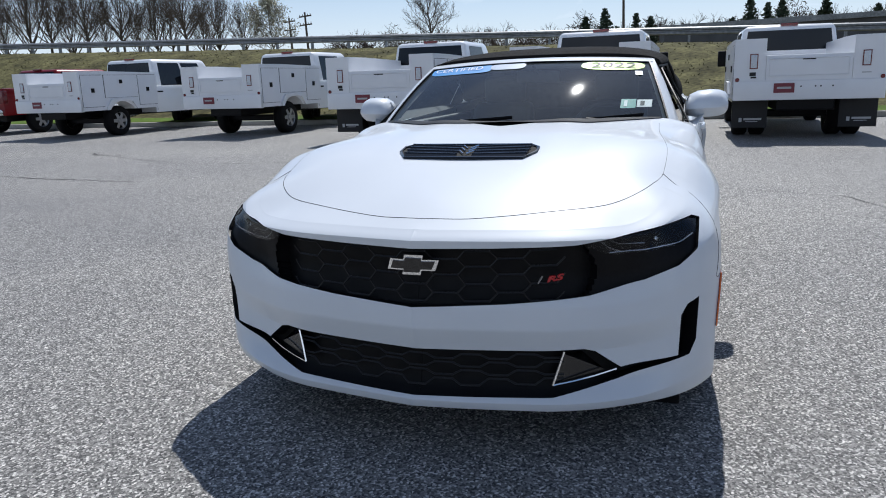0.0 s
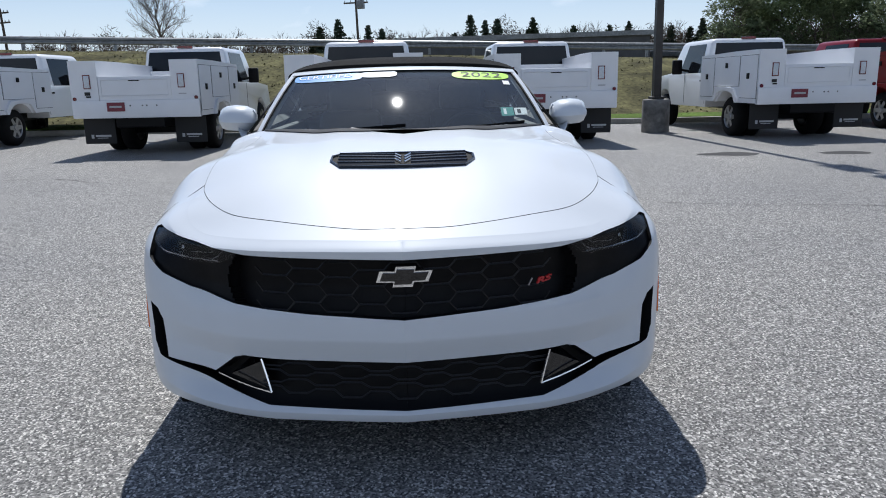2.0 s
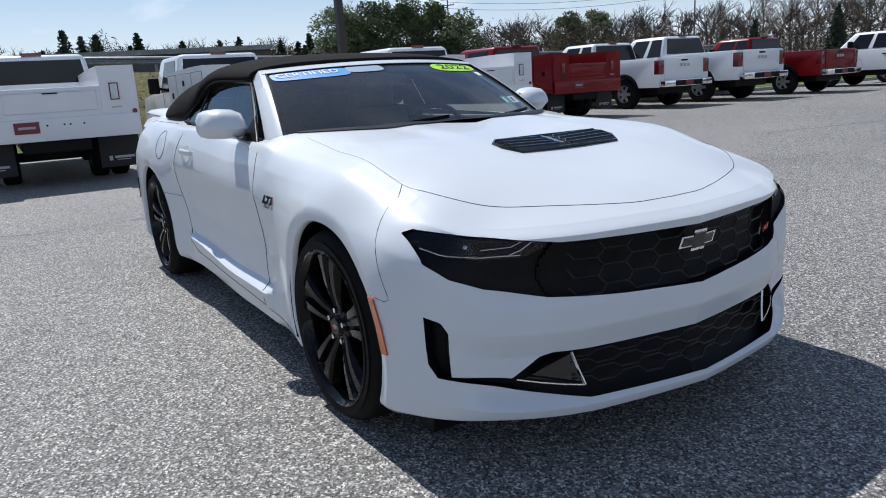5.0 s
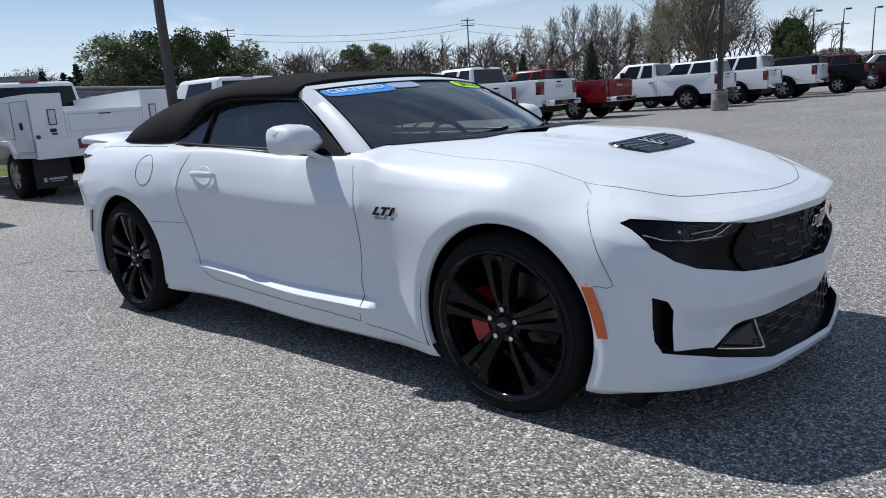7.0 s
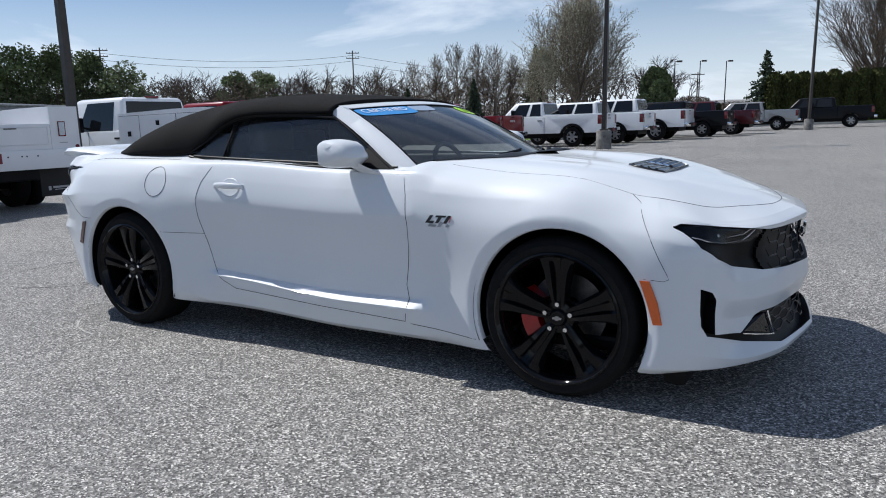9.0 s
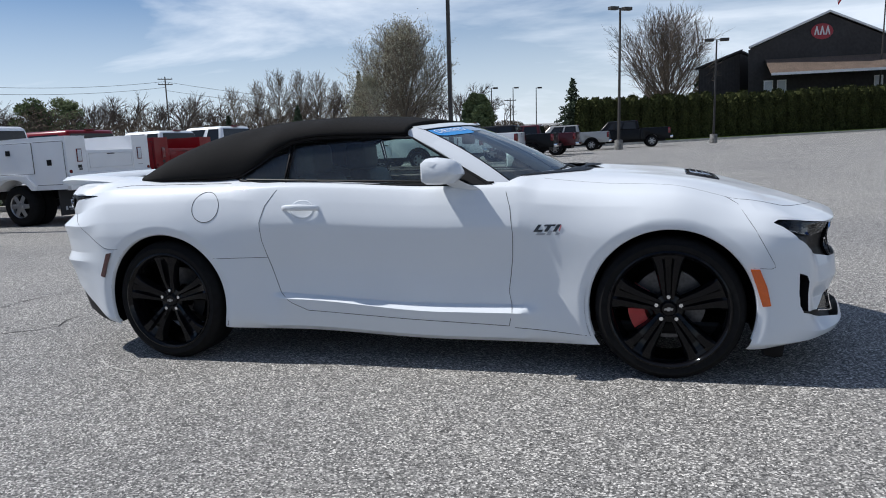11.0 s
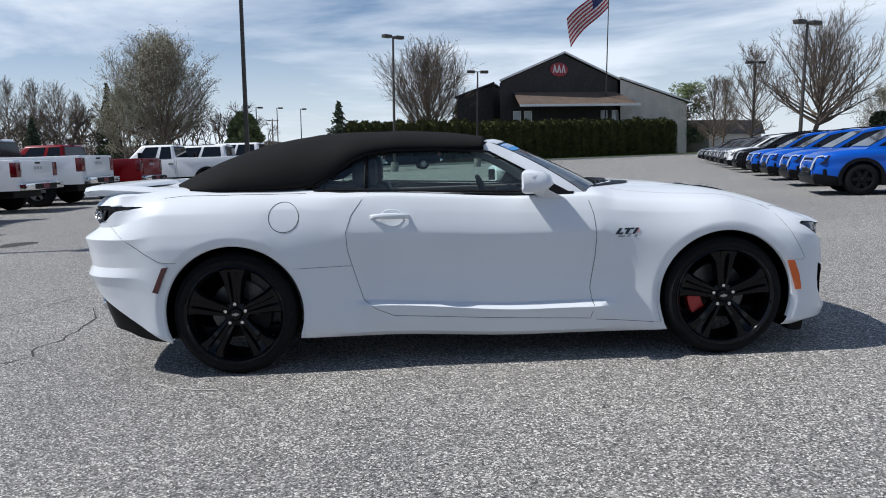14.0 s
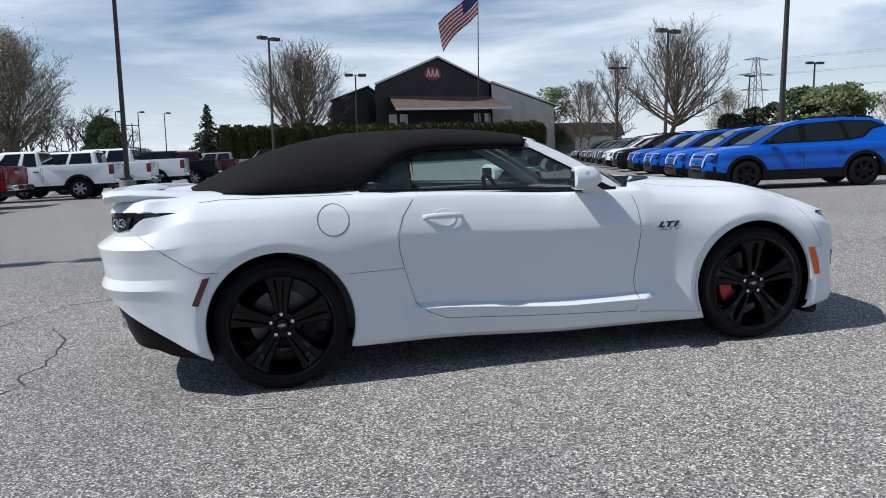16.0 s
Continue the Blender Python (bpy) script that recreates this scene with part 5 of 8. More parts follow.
def sticker(name, outline, mat, out, label, parent=None):
    """A film on the glass from (y, v) pairs, fanned from its middle."""
    cy, cv = sum(a for a, _ in outline) / len(outline), sum(b for _, b in outline) / len(outline)
    n = len(outline)
    verts = [on_screen_y(cy, cv, out)]
    rings = 4
    for k in range(1, rings + 1):
        verts += [on_screen_y(cy + (a - cy) * k / rings, cv + (b - cv) * k / rings, out) for a, b in outline]
    faces = [(0, 1 + i, 1 + (i + 1) % n) for i in range(n)]
    for k in range(rings - 1):
        for i in range(n):
            j = (i + 1) % n
            faces.append((1 + k * n + i, 1 + (k + 1) * n + i, 1 + (k + 1) * n + j, 1 + k * n + j))
    return made(name, verts, faces, mat, parent or ws, label)


def pill(y0, y1, v0, v1, n=40, power=0.55):
    out = []
    for k in range(n):
        a = 2 * math.pi * k / n
        c, s_ = math.cos(a), math.sin(a)
        out.append(((y0 + y1) / 2 + (y1 - y0) / 2 * math.copysign(abs(c) ** power, c), (v0 + v1) / 2 + (v1 - v0) / 2 * math.copysign(abs(s_) ** power, s_)))
    return out


def on_glass(ob, y, v, flip=1):
    o = on_screen_y(y, v, 0.0042)
    ex = (on_screen_y(y + 0.05, v, 0.0042) - on_screen_y(y - 0.05, v, 0.0042)).normalized()
    ey = (on_screen_y(y, v + 0.03, 0.0042) - on_screen_y(y, v - 0.03, 0.0042)).normalized()
    m = Matrix((ex, ey, ex.cross(ey))).transposed().to_4x4()
    m.translation = o
    ob.data.transform(m)


st = sticker("certified_sticker", pill(-0.605, -0.225, 0.825, 0.985, 40, 0.45), STICK_BLUE, 0.003, "blue windscreen sticker that reads certified")
on_glass(words("sticker_words", "CERTIFIED", 0.066, Matrix(), PRINT_WHITE, st, 0.0002, width=0.31), -0.43, 0.915)
sticker("pale_sticker", pill(-0.235, -0.035, 0.862, 0.982, 40, 0.6), STICK_PALE, 0.0035, "pale blue end of the windscreen sticker")
on_glass(words("year_sticker_words", "2022", 0.095, Matrix(), PRINT_BLACK, sticker("year_sticker", pill(0.265, 0.590, 0.815, 0.982, 40, 0.75), STICK_GREEN, 0.003, "lime green oval sticker with the year"), 0.0002, width=0.235), 0.43, 0.900)
ins = sticker("inspection_sticker", [(0.50, 0.24), (0.57, 0.24), (0.57, 0.36), (0.50, 0.36)], material("teal_sticker", (0.05, 0.30, 0.28), 0.5, grain=0.1), -0.002, "pale green inspection sticker")
sticker("inspection_sticker_pale", [(0.575, 0.25), (0.645, 0.25), (0.645, 0.35), (0.575, 0.35)], PRINT_WHITE, -0.002, "white inspection sticker")
sticker("small_tag", [(0.548, 0.725), (0.585, 0.725), (0.580, 0.80), (0.543, 0.80)], PRINT_WHITE, 0.003, "small white tag on the glass")
sticker("sticker_bar", [(0.59, 0.27), (0.61, 0.27), (0.61, 0.33), (0.59, 0.33)], PRINT_BLACK, -0.0012, "black bar print", ins)
sticker("sticker_bar", [(0.515, 0.26), (0.53, 0.26), (0.53, 0.34), (0.515, 0.34)], PRINT_WHITE, -0.0012, "white bar print", ins)


# ---- ground ----
def lot_z(x, y):
    """The lot is level near the car; the land beyond climbs a little to the north-west."""
    r = math.hypot(x, y)
    k = min(max((r - 70) / 120, 0), 1)
    return k * k * (3 - 2 * k) * min(max(-0.026 * x + 0.019 * y, -2), 9)


radii = [0.0] + [1.5 * 1.16 ** k for k in range(52)]
gv, gf = [(0, 0, 0)], []
for r in radii[1:]:
    for k in range(72):
        a = 2 * math.pi * k / 72
        gv.append((r * math.cos(a), r * math.sin(a), lot_z(r * math.cos(a), r * math.sin(a)) if r < 600 else lot_z(500 * math.cos(a), 500 * math.sin(a))))
for k in range(72):
    gf.append((0, 1 + k, 1 + (k + 1) % 72))
for j in range(len(radii) - 2):
    for k in range(72):
        a, b = 1 + j * 72, 1 + (j + 1) * 72
        gf.append((a + k, b + k, b + (k + 1) % 72, a + (k + 1) % 72))
ground = tagged(made("ground", gv, gf, ASPHALT, smooth=True), "worn grey asphalt car park with pale aggregate", "ground", kind="structure")


# ---- materials of the surroundings ----
GRASS = material("dry_grass", (0.088, 0.082, 0.036), 0.95, grain=0.45, grain_scale=7, stain=0.5, stain_scale=1.1, bump=0.8, bump_scale=14, spec=0.1)
LAWN = material("green_lawn", (0.075, 0.12, 0.02), 0.95, grain=0.4, grain_scale=12, stain=0.25, stain_scale=0.8, bump=0.6, bump_scale=25, spec=0.1)
BASE_GREY = material("stained_concrete", (0.17, 0.165, 0.155), 0.9, grain=0.3, grain_scale=9, stain=0.45, stain_scale=3.5, bump=0.3, bump_scale=20)
KERB = material("kerb_concrete", (0.36, 0.35, 0.32), 0.9, grain=0.15, grain_scale=20, stain=0.2, stain_scale=2)
BRONZE = material("dark_bronze_pole", (0.035, 0.03, 0.026), 0.5, grain=0.2, grain_scale=10)
GALV = material("galvanised_steel", (0.26, 0.27, 0.28), 0.5, metal=0.5, grain=0.2, grain_scale=8, stain=0.2, stain_scale=1)
BARK = material("grey_bark", (0.115, 0.095, 0.078), 0.95, grain=0.3, grain_scale=6, bump=0.5, bump_scale=20, spec=0.1)
BARK_PALE = material("pale_twigs", (0.20, 0.17, 0.135), 0.95, grain=0.3, grain_scale=5, spec=0.1)
NEEDLE = material("spruce_needles", (0.058, 0.078, 0.050), 0.9, grain=0.5, grain_scale=3, stain=0.3, stain_scale=0.5, spec=0.15)
NEEDLE_PALE = material("pine_needles", (0.120, 0.150, 0.072), 0.9, grain=0.5, grain_scale=3, stain=0.3, stain_scale=0.5, spec=0.15)
HEDGE_M = material("arborvitae_leaves", (0.043, 0.049, 0.016), 0.9, grain=0.55, grain_scale=5, stain=0.35, stain_scale=0.9, spec=0.15)
BUD = material("pale_spring_buds", (0.40, 0.39, 0.30), 0.9, grain=0.3, grain_scale=2, spec=0.1)
BRUSH = material("brown_undergrowth", (0.088, 0.072, 0.056), 0.95, grain=0.5, grain_scale=1.5, stain=0.3, stain_scale=0.2, spec=0.05)
TRUCK_WHITE = material("white_truck_paint", (0.78, 0.79, 0.80), 0.3, coat=0.7, stain=0.02, stain_scale=2)
BODY_WHITE = material("white_utility_body", (0.76, 0.77, 0.79), 0.4, coat=0.3, stain=0.03, stain_scale=2)
TRUCK_RED = material("red_truck_paint", (0.18, 0.002, 0.005), 0.3, spec=0.2, coat=0.25, stain=0.04, stain_scale=2)
TRUCK_BLACK = material("dark_truck_paint", (0.005, 0.005, 0.006), 0.3, spec=0.15, coat=0.08, grain=0.05)
TRUCK_MAROON = material("maroon_truck_paint", (0.05, 0.004, 0.007), 0.3, spec=0.3, coat=0.3, grain=0.05)
TRUCK_SILVER = material("silver_truck_paint", (0.29, 0.29, 0.285), 0.3, metal=0.3, coat=0.7, grain=0.04)
SUV_BLUE = material("bright_blue_paint", (0.002, 0.075, 0.42), 0.28, spec=0.3, coat=0.35, stain=0.03, stain_scale=2)
SUV_GREY = material("grey_suv_paint", (0.10, 0.105, 0.115), 0.28, metal=0.3, coat=0.9, grain=0.04)
DARK_GLASS = material("dark_vehicle_glass", (0.010, 0.012, 0.015), 0.05, spec=0.35, grain=0.1, grain_scale=2)
LAMP_RED = material("red_lamp_lens", (0.13, 0.004, 0.007), 0.2, coat=0.6, grain=0.1)
LAMP_PALE = material("pale_lamp_lens", (0.55, 0.58, 0.62), 0.12, coat=0.8, grain=0.15, grain_scale=60)
ALLOY = material("pale_alloy_wheel", (0.36, 0.36, 0.37), 0.35, metal=0.7, grain=0.1)
PLATE = material("red_dealer_plate", (0.18, 0.025, 0.04), 0.5, grain=0.1)
FLAP = material("black_mud_flap", (0.012, 0.012, 0.013), 0.7, grain=0.2, grain_scale=40)
PRINT_GREY = material("grey_print", (0.42, 0.42, 0.43), 0.6)
SIDING = material("dark_board_siding", (0.028, 0.025, 0.025), 0.8, grain=0.25, grain_scale=3, stain=0.2, stain_scale=0.4)
ROOF = material("brown_shingles", (0.115, 0.082, 0.062), 0.9, grain=0.3, grain_scale=8, stain=0.2, stain_scale=0.8)
PALE_BRICK = material("pale_painted_block", (0.55, 0.51, 0.45), 0.85, grain=0.12, grain_scale=8, stain=0.12, stain_scale=0.7)
TRIM_WHITE = material("white_trim", (0.72, 0.72, 0.70), 0.6, grain=0.06)
FAR_WALL = material("grey_flat_building", (0.10, 0.10, 0.105), 0.85, grain=0.2, grain_scale=1, stain=0.2, stain_scale=0.2)
FLAG_RED = material("flag_red", (0.33, 0.03, 0.04), 0.8, grain=0.08)
FLAG_WHITE = material("flag_white", (0.62, 0.60, 0.60), 0.8, grain=0.05)
FLAG_BLUE = material("flag_blue", (0.025, 0.03, 0.11), 0.8, grain=0.08)
SIGN_RED = material("sign_red", (0.30, 0.02, 0.03), 0.5, grain=0.08)

UP = Vector((0.030, -0.019, 1)).normalized()
LEAN = Vector((0, 0, 1)).rotation_difference(UP).to_matrix().to_4x4()


def stand(x, y, z=None, turn=0.0, size=1.0):
    """The pose of an upright thing on the ground."""
    return Matrix.Translation((x, y, lot_z(x, y) if z is None else z)) @ LEAN @ Matrix.Rotation(radians(turn), 4, "Z") @ Matrix.Scale(size, 4)


def toward(eye, azimuth, distance):
    """A place so far from eye, its azimuth turned from +y towards +x."""
    a = radians(azimuth)
    return eye[0] + distance * math.sin(a), eye[1] + distance * math.cos(a)


# ---- parked vehicles ----
def arch_profile(pts, wheels, r, z0):
    """A lower outline with round wheel openings: pts is the upper outline, front to back."""
    low = []
    for cx in sorted(wheels):
        half = math.sqrt(max(r * r - (z0 - 0.40) ** 2, 0.01))
        for k in range(11):
            a = math.pi - math.asin((z0 - 0.40) / r) - (math.pi - 2 * math.asin((z0 - 0.40) / r)) * k / 10
            low.append((cx + r * math.cos(a), 0.40 + r * math.sin(a)))
    return low


def small_wheel(parent, x, y, s, r, rim_mat, width=0.26):
    root = new("wheel")
    root.parent = parent
    root.matrix_basis = Matrix.Translation((x, y, r)) @ Matrix.Diagonal((1, -s, 1, 1))
    bm = bmesh.new()
    w = width / 2
    lathe(bm, [(r * 0.58, -w), (r * 0.62, -w - 0.008), (r * 0.9, -w + 0.004), (r, -w + 0.04), (r, w - 0.04), (r * 0.9, w), (r * 0.55, w)], 28)
    part("tyre", bm, RUBBER, root, smooth=True, angle=50)
    bm = bmesh.new()
    lathe(bm, [(r * 0.60, -w - 0.004), (r * 0.55, -w + 0.02), (r * 0.52, w)], 28)
    for k in range(6):
        a = 2 * math.pi * k / 6
        c, t = Vector((math.cos(a), 0, math.sin(a))), Vector((-math.sin(a), 0, math.cos(a)))
        vs = [bm.verts.new(c * rr + t * ww + Vector((0, yy, 0))) for rr, ww, yy in ((r * 0.1, 0.05, -w + 0.01), (r * 0.1, -0.05, -w + 0.01), (r * 0.56, -0.04, -w + 0.012), (r * 0.56, 0.04, -w + 0.012))]
        bm.faces.new(vs)
    lathe(bm, [(0.001, -w - 0.01), (r * 0.16, -w - 0.008), (r * 0.2, -w + 0.02), (r * 0.2, -w + 0.05)], 20)
    part("rim", bm, rim_mat, root, smooth=True, angle=35)
    bm = bmesh.new()
    lathe(bm, [(0.001, -w + 0.09), (r * 0.56, -w + 0.09)], 24)
    part("wheel_back", bm, SATIN, root)


def quad_plate(name, corners, mat, parent, out, label="", inset=0.0):
    """A thin plate over a four-cornered face, standing out of it."""
    c = [Vector(p) for p in corners]
    n = (c[1] - c[0]).cross(c[3] - c[0]).normalized()
    mid = sum(c, Vector()) / 4
    bm = bmesh.new()
    a = [bm.verts.new(mid + (p - mid) * (1 - inset) + n * out) for p in c]
    b = [bm.verts.new(mid + (p - mid) * (1 - inset) - n * 0.01) for p in c]
    bm.faces.new(a)
    for i in range(4):
        bm.faces.new((a[i], b[i], b[(i + 1) % 4], a[(i + 1) % 4]))
    return part(name, bm, mat, parent, label)


def cabin(parent, paint, xr, xf, zb, zt, wb, wt, rake_r, rake_f, doors, name="cab", glass=DARK_GLASS):
    """A greenhouse with rear, side and front glass. x grows forwards; doors: division points along the side glass."""
    base = [(xr, -wb, zb), (xf, -wb, zb), (xf, wb, zb), (xr, wb, zb)]
    roof = [(xr + rake_r, -wt, zt), (xf - rake_f, -wt, zt), (xf - rake_f, wt, zt), (xr + rake_r, wt, zt)]
    bm = bmesh.new()
    a, b = [bm.verts.new(p) for p in base], [bm.verts.new(p) for p in roof]
    bm.faces.new(a[::-1])
    bm.faces.new(b)
    for i in range(4):
        bm.faces.new((a[i], a[(i + 1) % 4], b[(i + 1) % 4], b[i]))
    bmesh.ops.bevel(bm, geom=list(bm.edges), offset=0.11, segments=4, affect="EDGES", profile=0.5)
    cab = part(name, bm, paint, parent, smooth=True, angle=50)

    def mixp(p, q, t):
        return tuple(Vector(p).lerp(Vector(q), t))

    def face(p0, p1, q1, q0, s0, s1, t0, t1):
        lo0, lo1 = mixp(p0, p1, s0), mixp(p0, p1, s1)
        hi0, hi1 = mixp(q0, q1, s0), mixp(q0, q1, s1)
        return [mixp(lo0, hi0, t0), mixp(lo1, hi1, t0), mixp(lo1, hi1, t1), mixp(lo0, hi0, t1)]

    quad_plate("rear_window", face(base[3], base[0], roof[0], roof[3], 0.055, 0.945, 0.20, 0.88), glass, cab, 0.006, "dark rear glass")
    quad_plate("windscreen", face(base[1], base[2], roof[2], roof[1], 0.06, 0.94, 0.08, 0.90), glass, cab, 0.006, "dark windscreen")
    for s, (p0, p1, q1, q0) in ((-1, (base[0], base[1], roof[1], roof[0])), (1, (base[2], base[3], roof[3], roof[2]))):
        for d0, d1 in doors:
            u0, u1 = (d0, d1) if s < 0 else (1 - d1, 1 - d0)
            quad_plate("side_window", face(p0, p1, q1, q0, u0, u1, 0.10, 0.87), glass, cab, 0.006, "dark side glass")
    return cab


def lower_body(parent, name, paint, top, wheels, half, z0=0.52, arch=0.50, bevel=0.04):
    """A vehicle's lower shell: side outline with wheel openings, drawn across its width. top runs from the front end back to the rear end."""
    lo = arch_profile(None, wheels, arch, z0)
    xr, xf = top[-1][0], top[0][0]
    profile = [(xr, z0)] + lo + [(xf, z0)] + top
    bm = bmesh.new()
    prism(bm, profile, -half, half, 0)
    es = [e for e in bm.edges if min(v.co.z for v in e.verts) > 0.75 and abs(e.verts[0].co.y - e.verts[1].co.y) < 0.01]
    bmesh.ops.bevel(bm, geom=es, offset=bevel, segments=2, affect="EDGES", profile=0.6)
    return part(name, bm, paint, parent, smooth=True, angle=35)


def bars(name, parent, at, across, up, out, rows, mat, label=""):
    """Writing that cannot be read, as plain bars: rows of (u0, u1, v0, v1)."""
    bm = bmesh.new()
    for u0, u1, v0, v1 in rows:
        vs = [bm.verts.new(Vector(at) + Vector(across) * u + Vector(up) * v + Vector(out) * 0.006) for u, v in ((u0, v0), (u1, v0), (u1, v1), (u0, v1))]
        bm.faces.new(vs)
    return part(name, bm, mat, parent, label)


def truck_front(root, paint, x_cab, x_nose, half, wheels, z0):
    lower_body(root, "front_body", paint, [(x_nose, 0.95), (x_nose - 0.10, 1.22), (x_nose - 1.25, 1.30), (x_cab, 1.30)], [w for w in wheels if w > x_cab], half, z0, 0.52)
    bm = bmesh.new()
    box(bm, x_nose - 0.05, -half + 0.1, 0.55, x_nose + 0.09, half - 0.1, 0.78, 0.04)
    part("front_bumper", bm, CHROME, root, "bright front bumper", True)
    quad_plate("grille", [(x_nose - 0.005, -0.7, 0.8), (x_nose - 0.005, 0.7, 0.8), (x_nose - 0.06, 0.7, 1.15), (x_nose - 0.06, -0.7, 1.15)], SATIN, root, 0.02, "black grille")
    for s in (-1, 1):
        bm = bmesh.new()
        box(bm, x_cab + 1.35, min(s * (half + 0.04), s * (half + 0.27)), 1.28, x_cab + 1.45, max(s * (half + 0.04), s * (half + 0.27)), 1.62, 0.03)
        tube(bm, [(x_cab + 1.4, s * (half - 0.1), 1.36), (x_cab + 1.4, s * (half + 0.1), 1.40)], 0.03, 6)
        part("door_mirror", bm, SATIN, root, "black towing mirror", True)
        bm = bmesh.new()
        box(bm, x_cab + 0.12, min(s * (half - 0.005), s * (half + 0.03)), 1.11, x_cab + 0.32, max(s * (half - 0.005), s * (half + 0.03)), 1.15, 0.008)
        part("door_handle", bm, SATIN, root)
        for xx in (x_cab + 0.06, x_cab + 1.28):
            bm = bmesh.new()
            tube(bm, [(xx, s * (half + 0.001), z0 + 0.06), (xx, s * (half + 0.001), 1.28)], 0.005, 4)
            part("door_seam", bm, LINE, root)


def service_truck(name, label, m, cab_paint, body_paint, crew=False, flaps=True, group="utility trucks"):
    """A utility-body truck; local x points to its nose, the rear face at x = 0."""
    root = thing(name, label, "truck", m, group)
    half, rear, front = 1.16, 1.35, 5.35 + (0.55 if crew else 0)
    x_cab = 2.75
    nose = front + 1.0
    # lower floor and frame
    bm = bmesh.new()
    box(bm, 0.1, -0.45, 0.50, nose - 0.5, 0.45, 0.72, 0.02)
    box(bm, rear - 0.12, -0.9, 0.33, rear + 0.12, 0.9, 0.47, 0.03)
    part("chassis", bm, SATIN, root, "black chassis")
    truck_front(root, cab_paint, x_cab, nose, 1.0, [rear, front], 0.55)
    cabin(root, cab_paint, x_cab + 0.05, nose - 1.12, 1.22, 2.05, 0.97, 0.84, 0.10, 0.62, [(0.10, 0.46), (0.50, 0.82)] if crew else [(0.16, 0.70)])
    lamp = bmesh.new()
    box(lamp, x_cab + 0.17, -0.16, 2.03, x_cab + 0.25, 0.16, 2.085, 0.01)
    part("roof_lamp", lamp, LAMP_RED, root, "red third brake lamp")
    # side packs
    for s in (-1, 1):
        y0, y1 = (s * 0.66, s * half)
        profile = [(0.0, 0.70)] + arch_profile(None, [rear], 0.52, 0.70) + [(x_cab - 0.06, 0.70), (x_cab - 0.06, 1.66), (0.9, 1.70), (0.0, 1.70)]
        bm = bmesh.new()
        prism(bm, profile, min(y0, y1), max(y0, y1), 0)
        pk = part("side_compartment", bm, body_paint, root, smooth=True, angle=30)
        for x0, x1, z0, z1 in ((0.06, 0.74, 0.80, 1.60), (0.80, 1.92, 1.02, 1.60), (1.98, 2.64, 0.80, 1.60)):
            q = [(x0, s * half, z0), (x1, s * half, z0), (x1, s * half, z1), (x0, s * half, z1)]
            if s > 0:
                q = [q[1], q[0], q[3], q[2]]
            quad_plate("door_gap", q, LINE, pk, 0.003, inset=-0.022)
            dr = quad_plate("compartment_door", q, body_paint, pk, 0.014)
            bm = bmesh.new()
            box(bm, (x0 + x1) / 2 - 0.05, min(s * (half + 0.012), s * (half + 0.03)), z1 - 0.22 if x1 - x0 > 1 else 1.16, (x0 + x1) / 2 + 0.05, max(s * (half + 0.012), s * (half + 0.03)), z1 - 0.12 if x1 - x0 > 1 else 1.27, 0.006)
            part("latch", bm, SATIN, dr, "black paddle latch")
        bm = bmesh.new()
        box(bm, -0.022, min(s * 0.80, s * 0.90), 1.22, 0.0, max(s * 0.80, s * 0.90), 1.44, 0.012)
        tl = part("tail_lamp", bm, LAMP_PALE if body_paint is not TRUCK_RED else LAMP_RED, root, "tail lamp with a red rim", True)
        bm = bmesh.new()
        box(bm, -0.014, min(s * 0.785, s * 0.915), 1.205, -0.002, max(s * 0.785, s * 0.915), 1.455, 0.004)
        part("lamp_rim", bm, LAMP_RED, tl)
        bars("body_print", root, (-0.002, s * 0.86, 1.10), (0, -1, 0), (0, 0, 1), (-1, 0, 0), [(-0.05, 0.05, -0.01, 0.05), (-0.03, 0.06, -0.05, -0.02)] if s > 0 else [(-0.07, 0.07, -0.008, 0.01)], PRINT_BLACK if s > 0 else PRINT_GREY)
        bm = bmesh.new()
        cyl(bm, (-0.015, s * 1.10, 1.03), (0.0, s * 1.10, 1.03), 0.035, 0.035, 12)
        part("reflector", bm, LAMP_RED, root, "round red reflector")
        if flaps:
            bm = bmesh.new()
            box(bm, 0.30, min(s * 0.56, s * 1.14), 0.20, 0.315, max(s * 0.56, s * 1.14), 0.68, 0.003)
            fp = part("mud_flap", bm, FLAP, root, "black mud flap with pale print")
            bars("flap_print", fp, (0.30, s * 0.85, 0.33), (0, -1, 0), (0, 0, 1), (-1, 0, 0), [(-0.17, -0.12, -0.03, 0.04), (-0.09, 0.20, 0.0, 0.035), (-0.06, 0.14, -0.03, -0.018)], PRINT_GREY)
        for k in range(2 if flaps else 1):
            small_wheel(root, rear, s * ((0.94 if flaps else 0.88) - 0.30 * k), s, 0.40, ALLOY)
        small_wheel(root, front, s * 0.87, s, 0.40, ALLOY)
        bm = bmesh.new()
        prism(bm, [(rear - 0.56, 0.70), (rear - 0.56, 0.78), (rear - 0.38, 0.98), (rear, 1.0), (rear + 0.38, 0.98), (rear + 0.56, 0.78), (rear + 0.56, 0.70), (rear + 0.49, 0.70), (rear + 0.34, 0.90), (rear, 0.935), (rear - 0.34, 0.90), (rear - 0.49, 0.70)],
              min(s * half, s * (half + 0.05)), max(s * half, s * (half + 0.05)))
        part("wheel_flare", bm, body_paint, root)
    # bed floor, front wall, tailgate, rear panel
    bm = bmesh.new()
    box(bm, 0.04, -0.66, 0.74, x_cab - 0.08, 0.66, 0.80)
    box(bm, x_cab - 0.14, -0.66, 0.80, x_cab - 0.08, 0.66, 1.55)
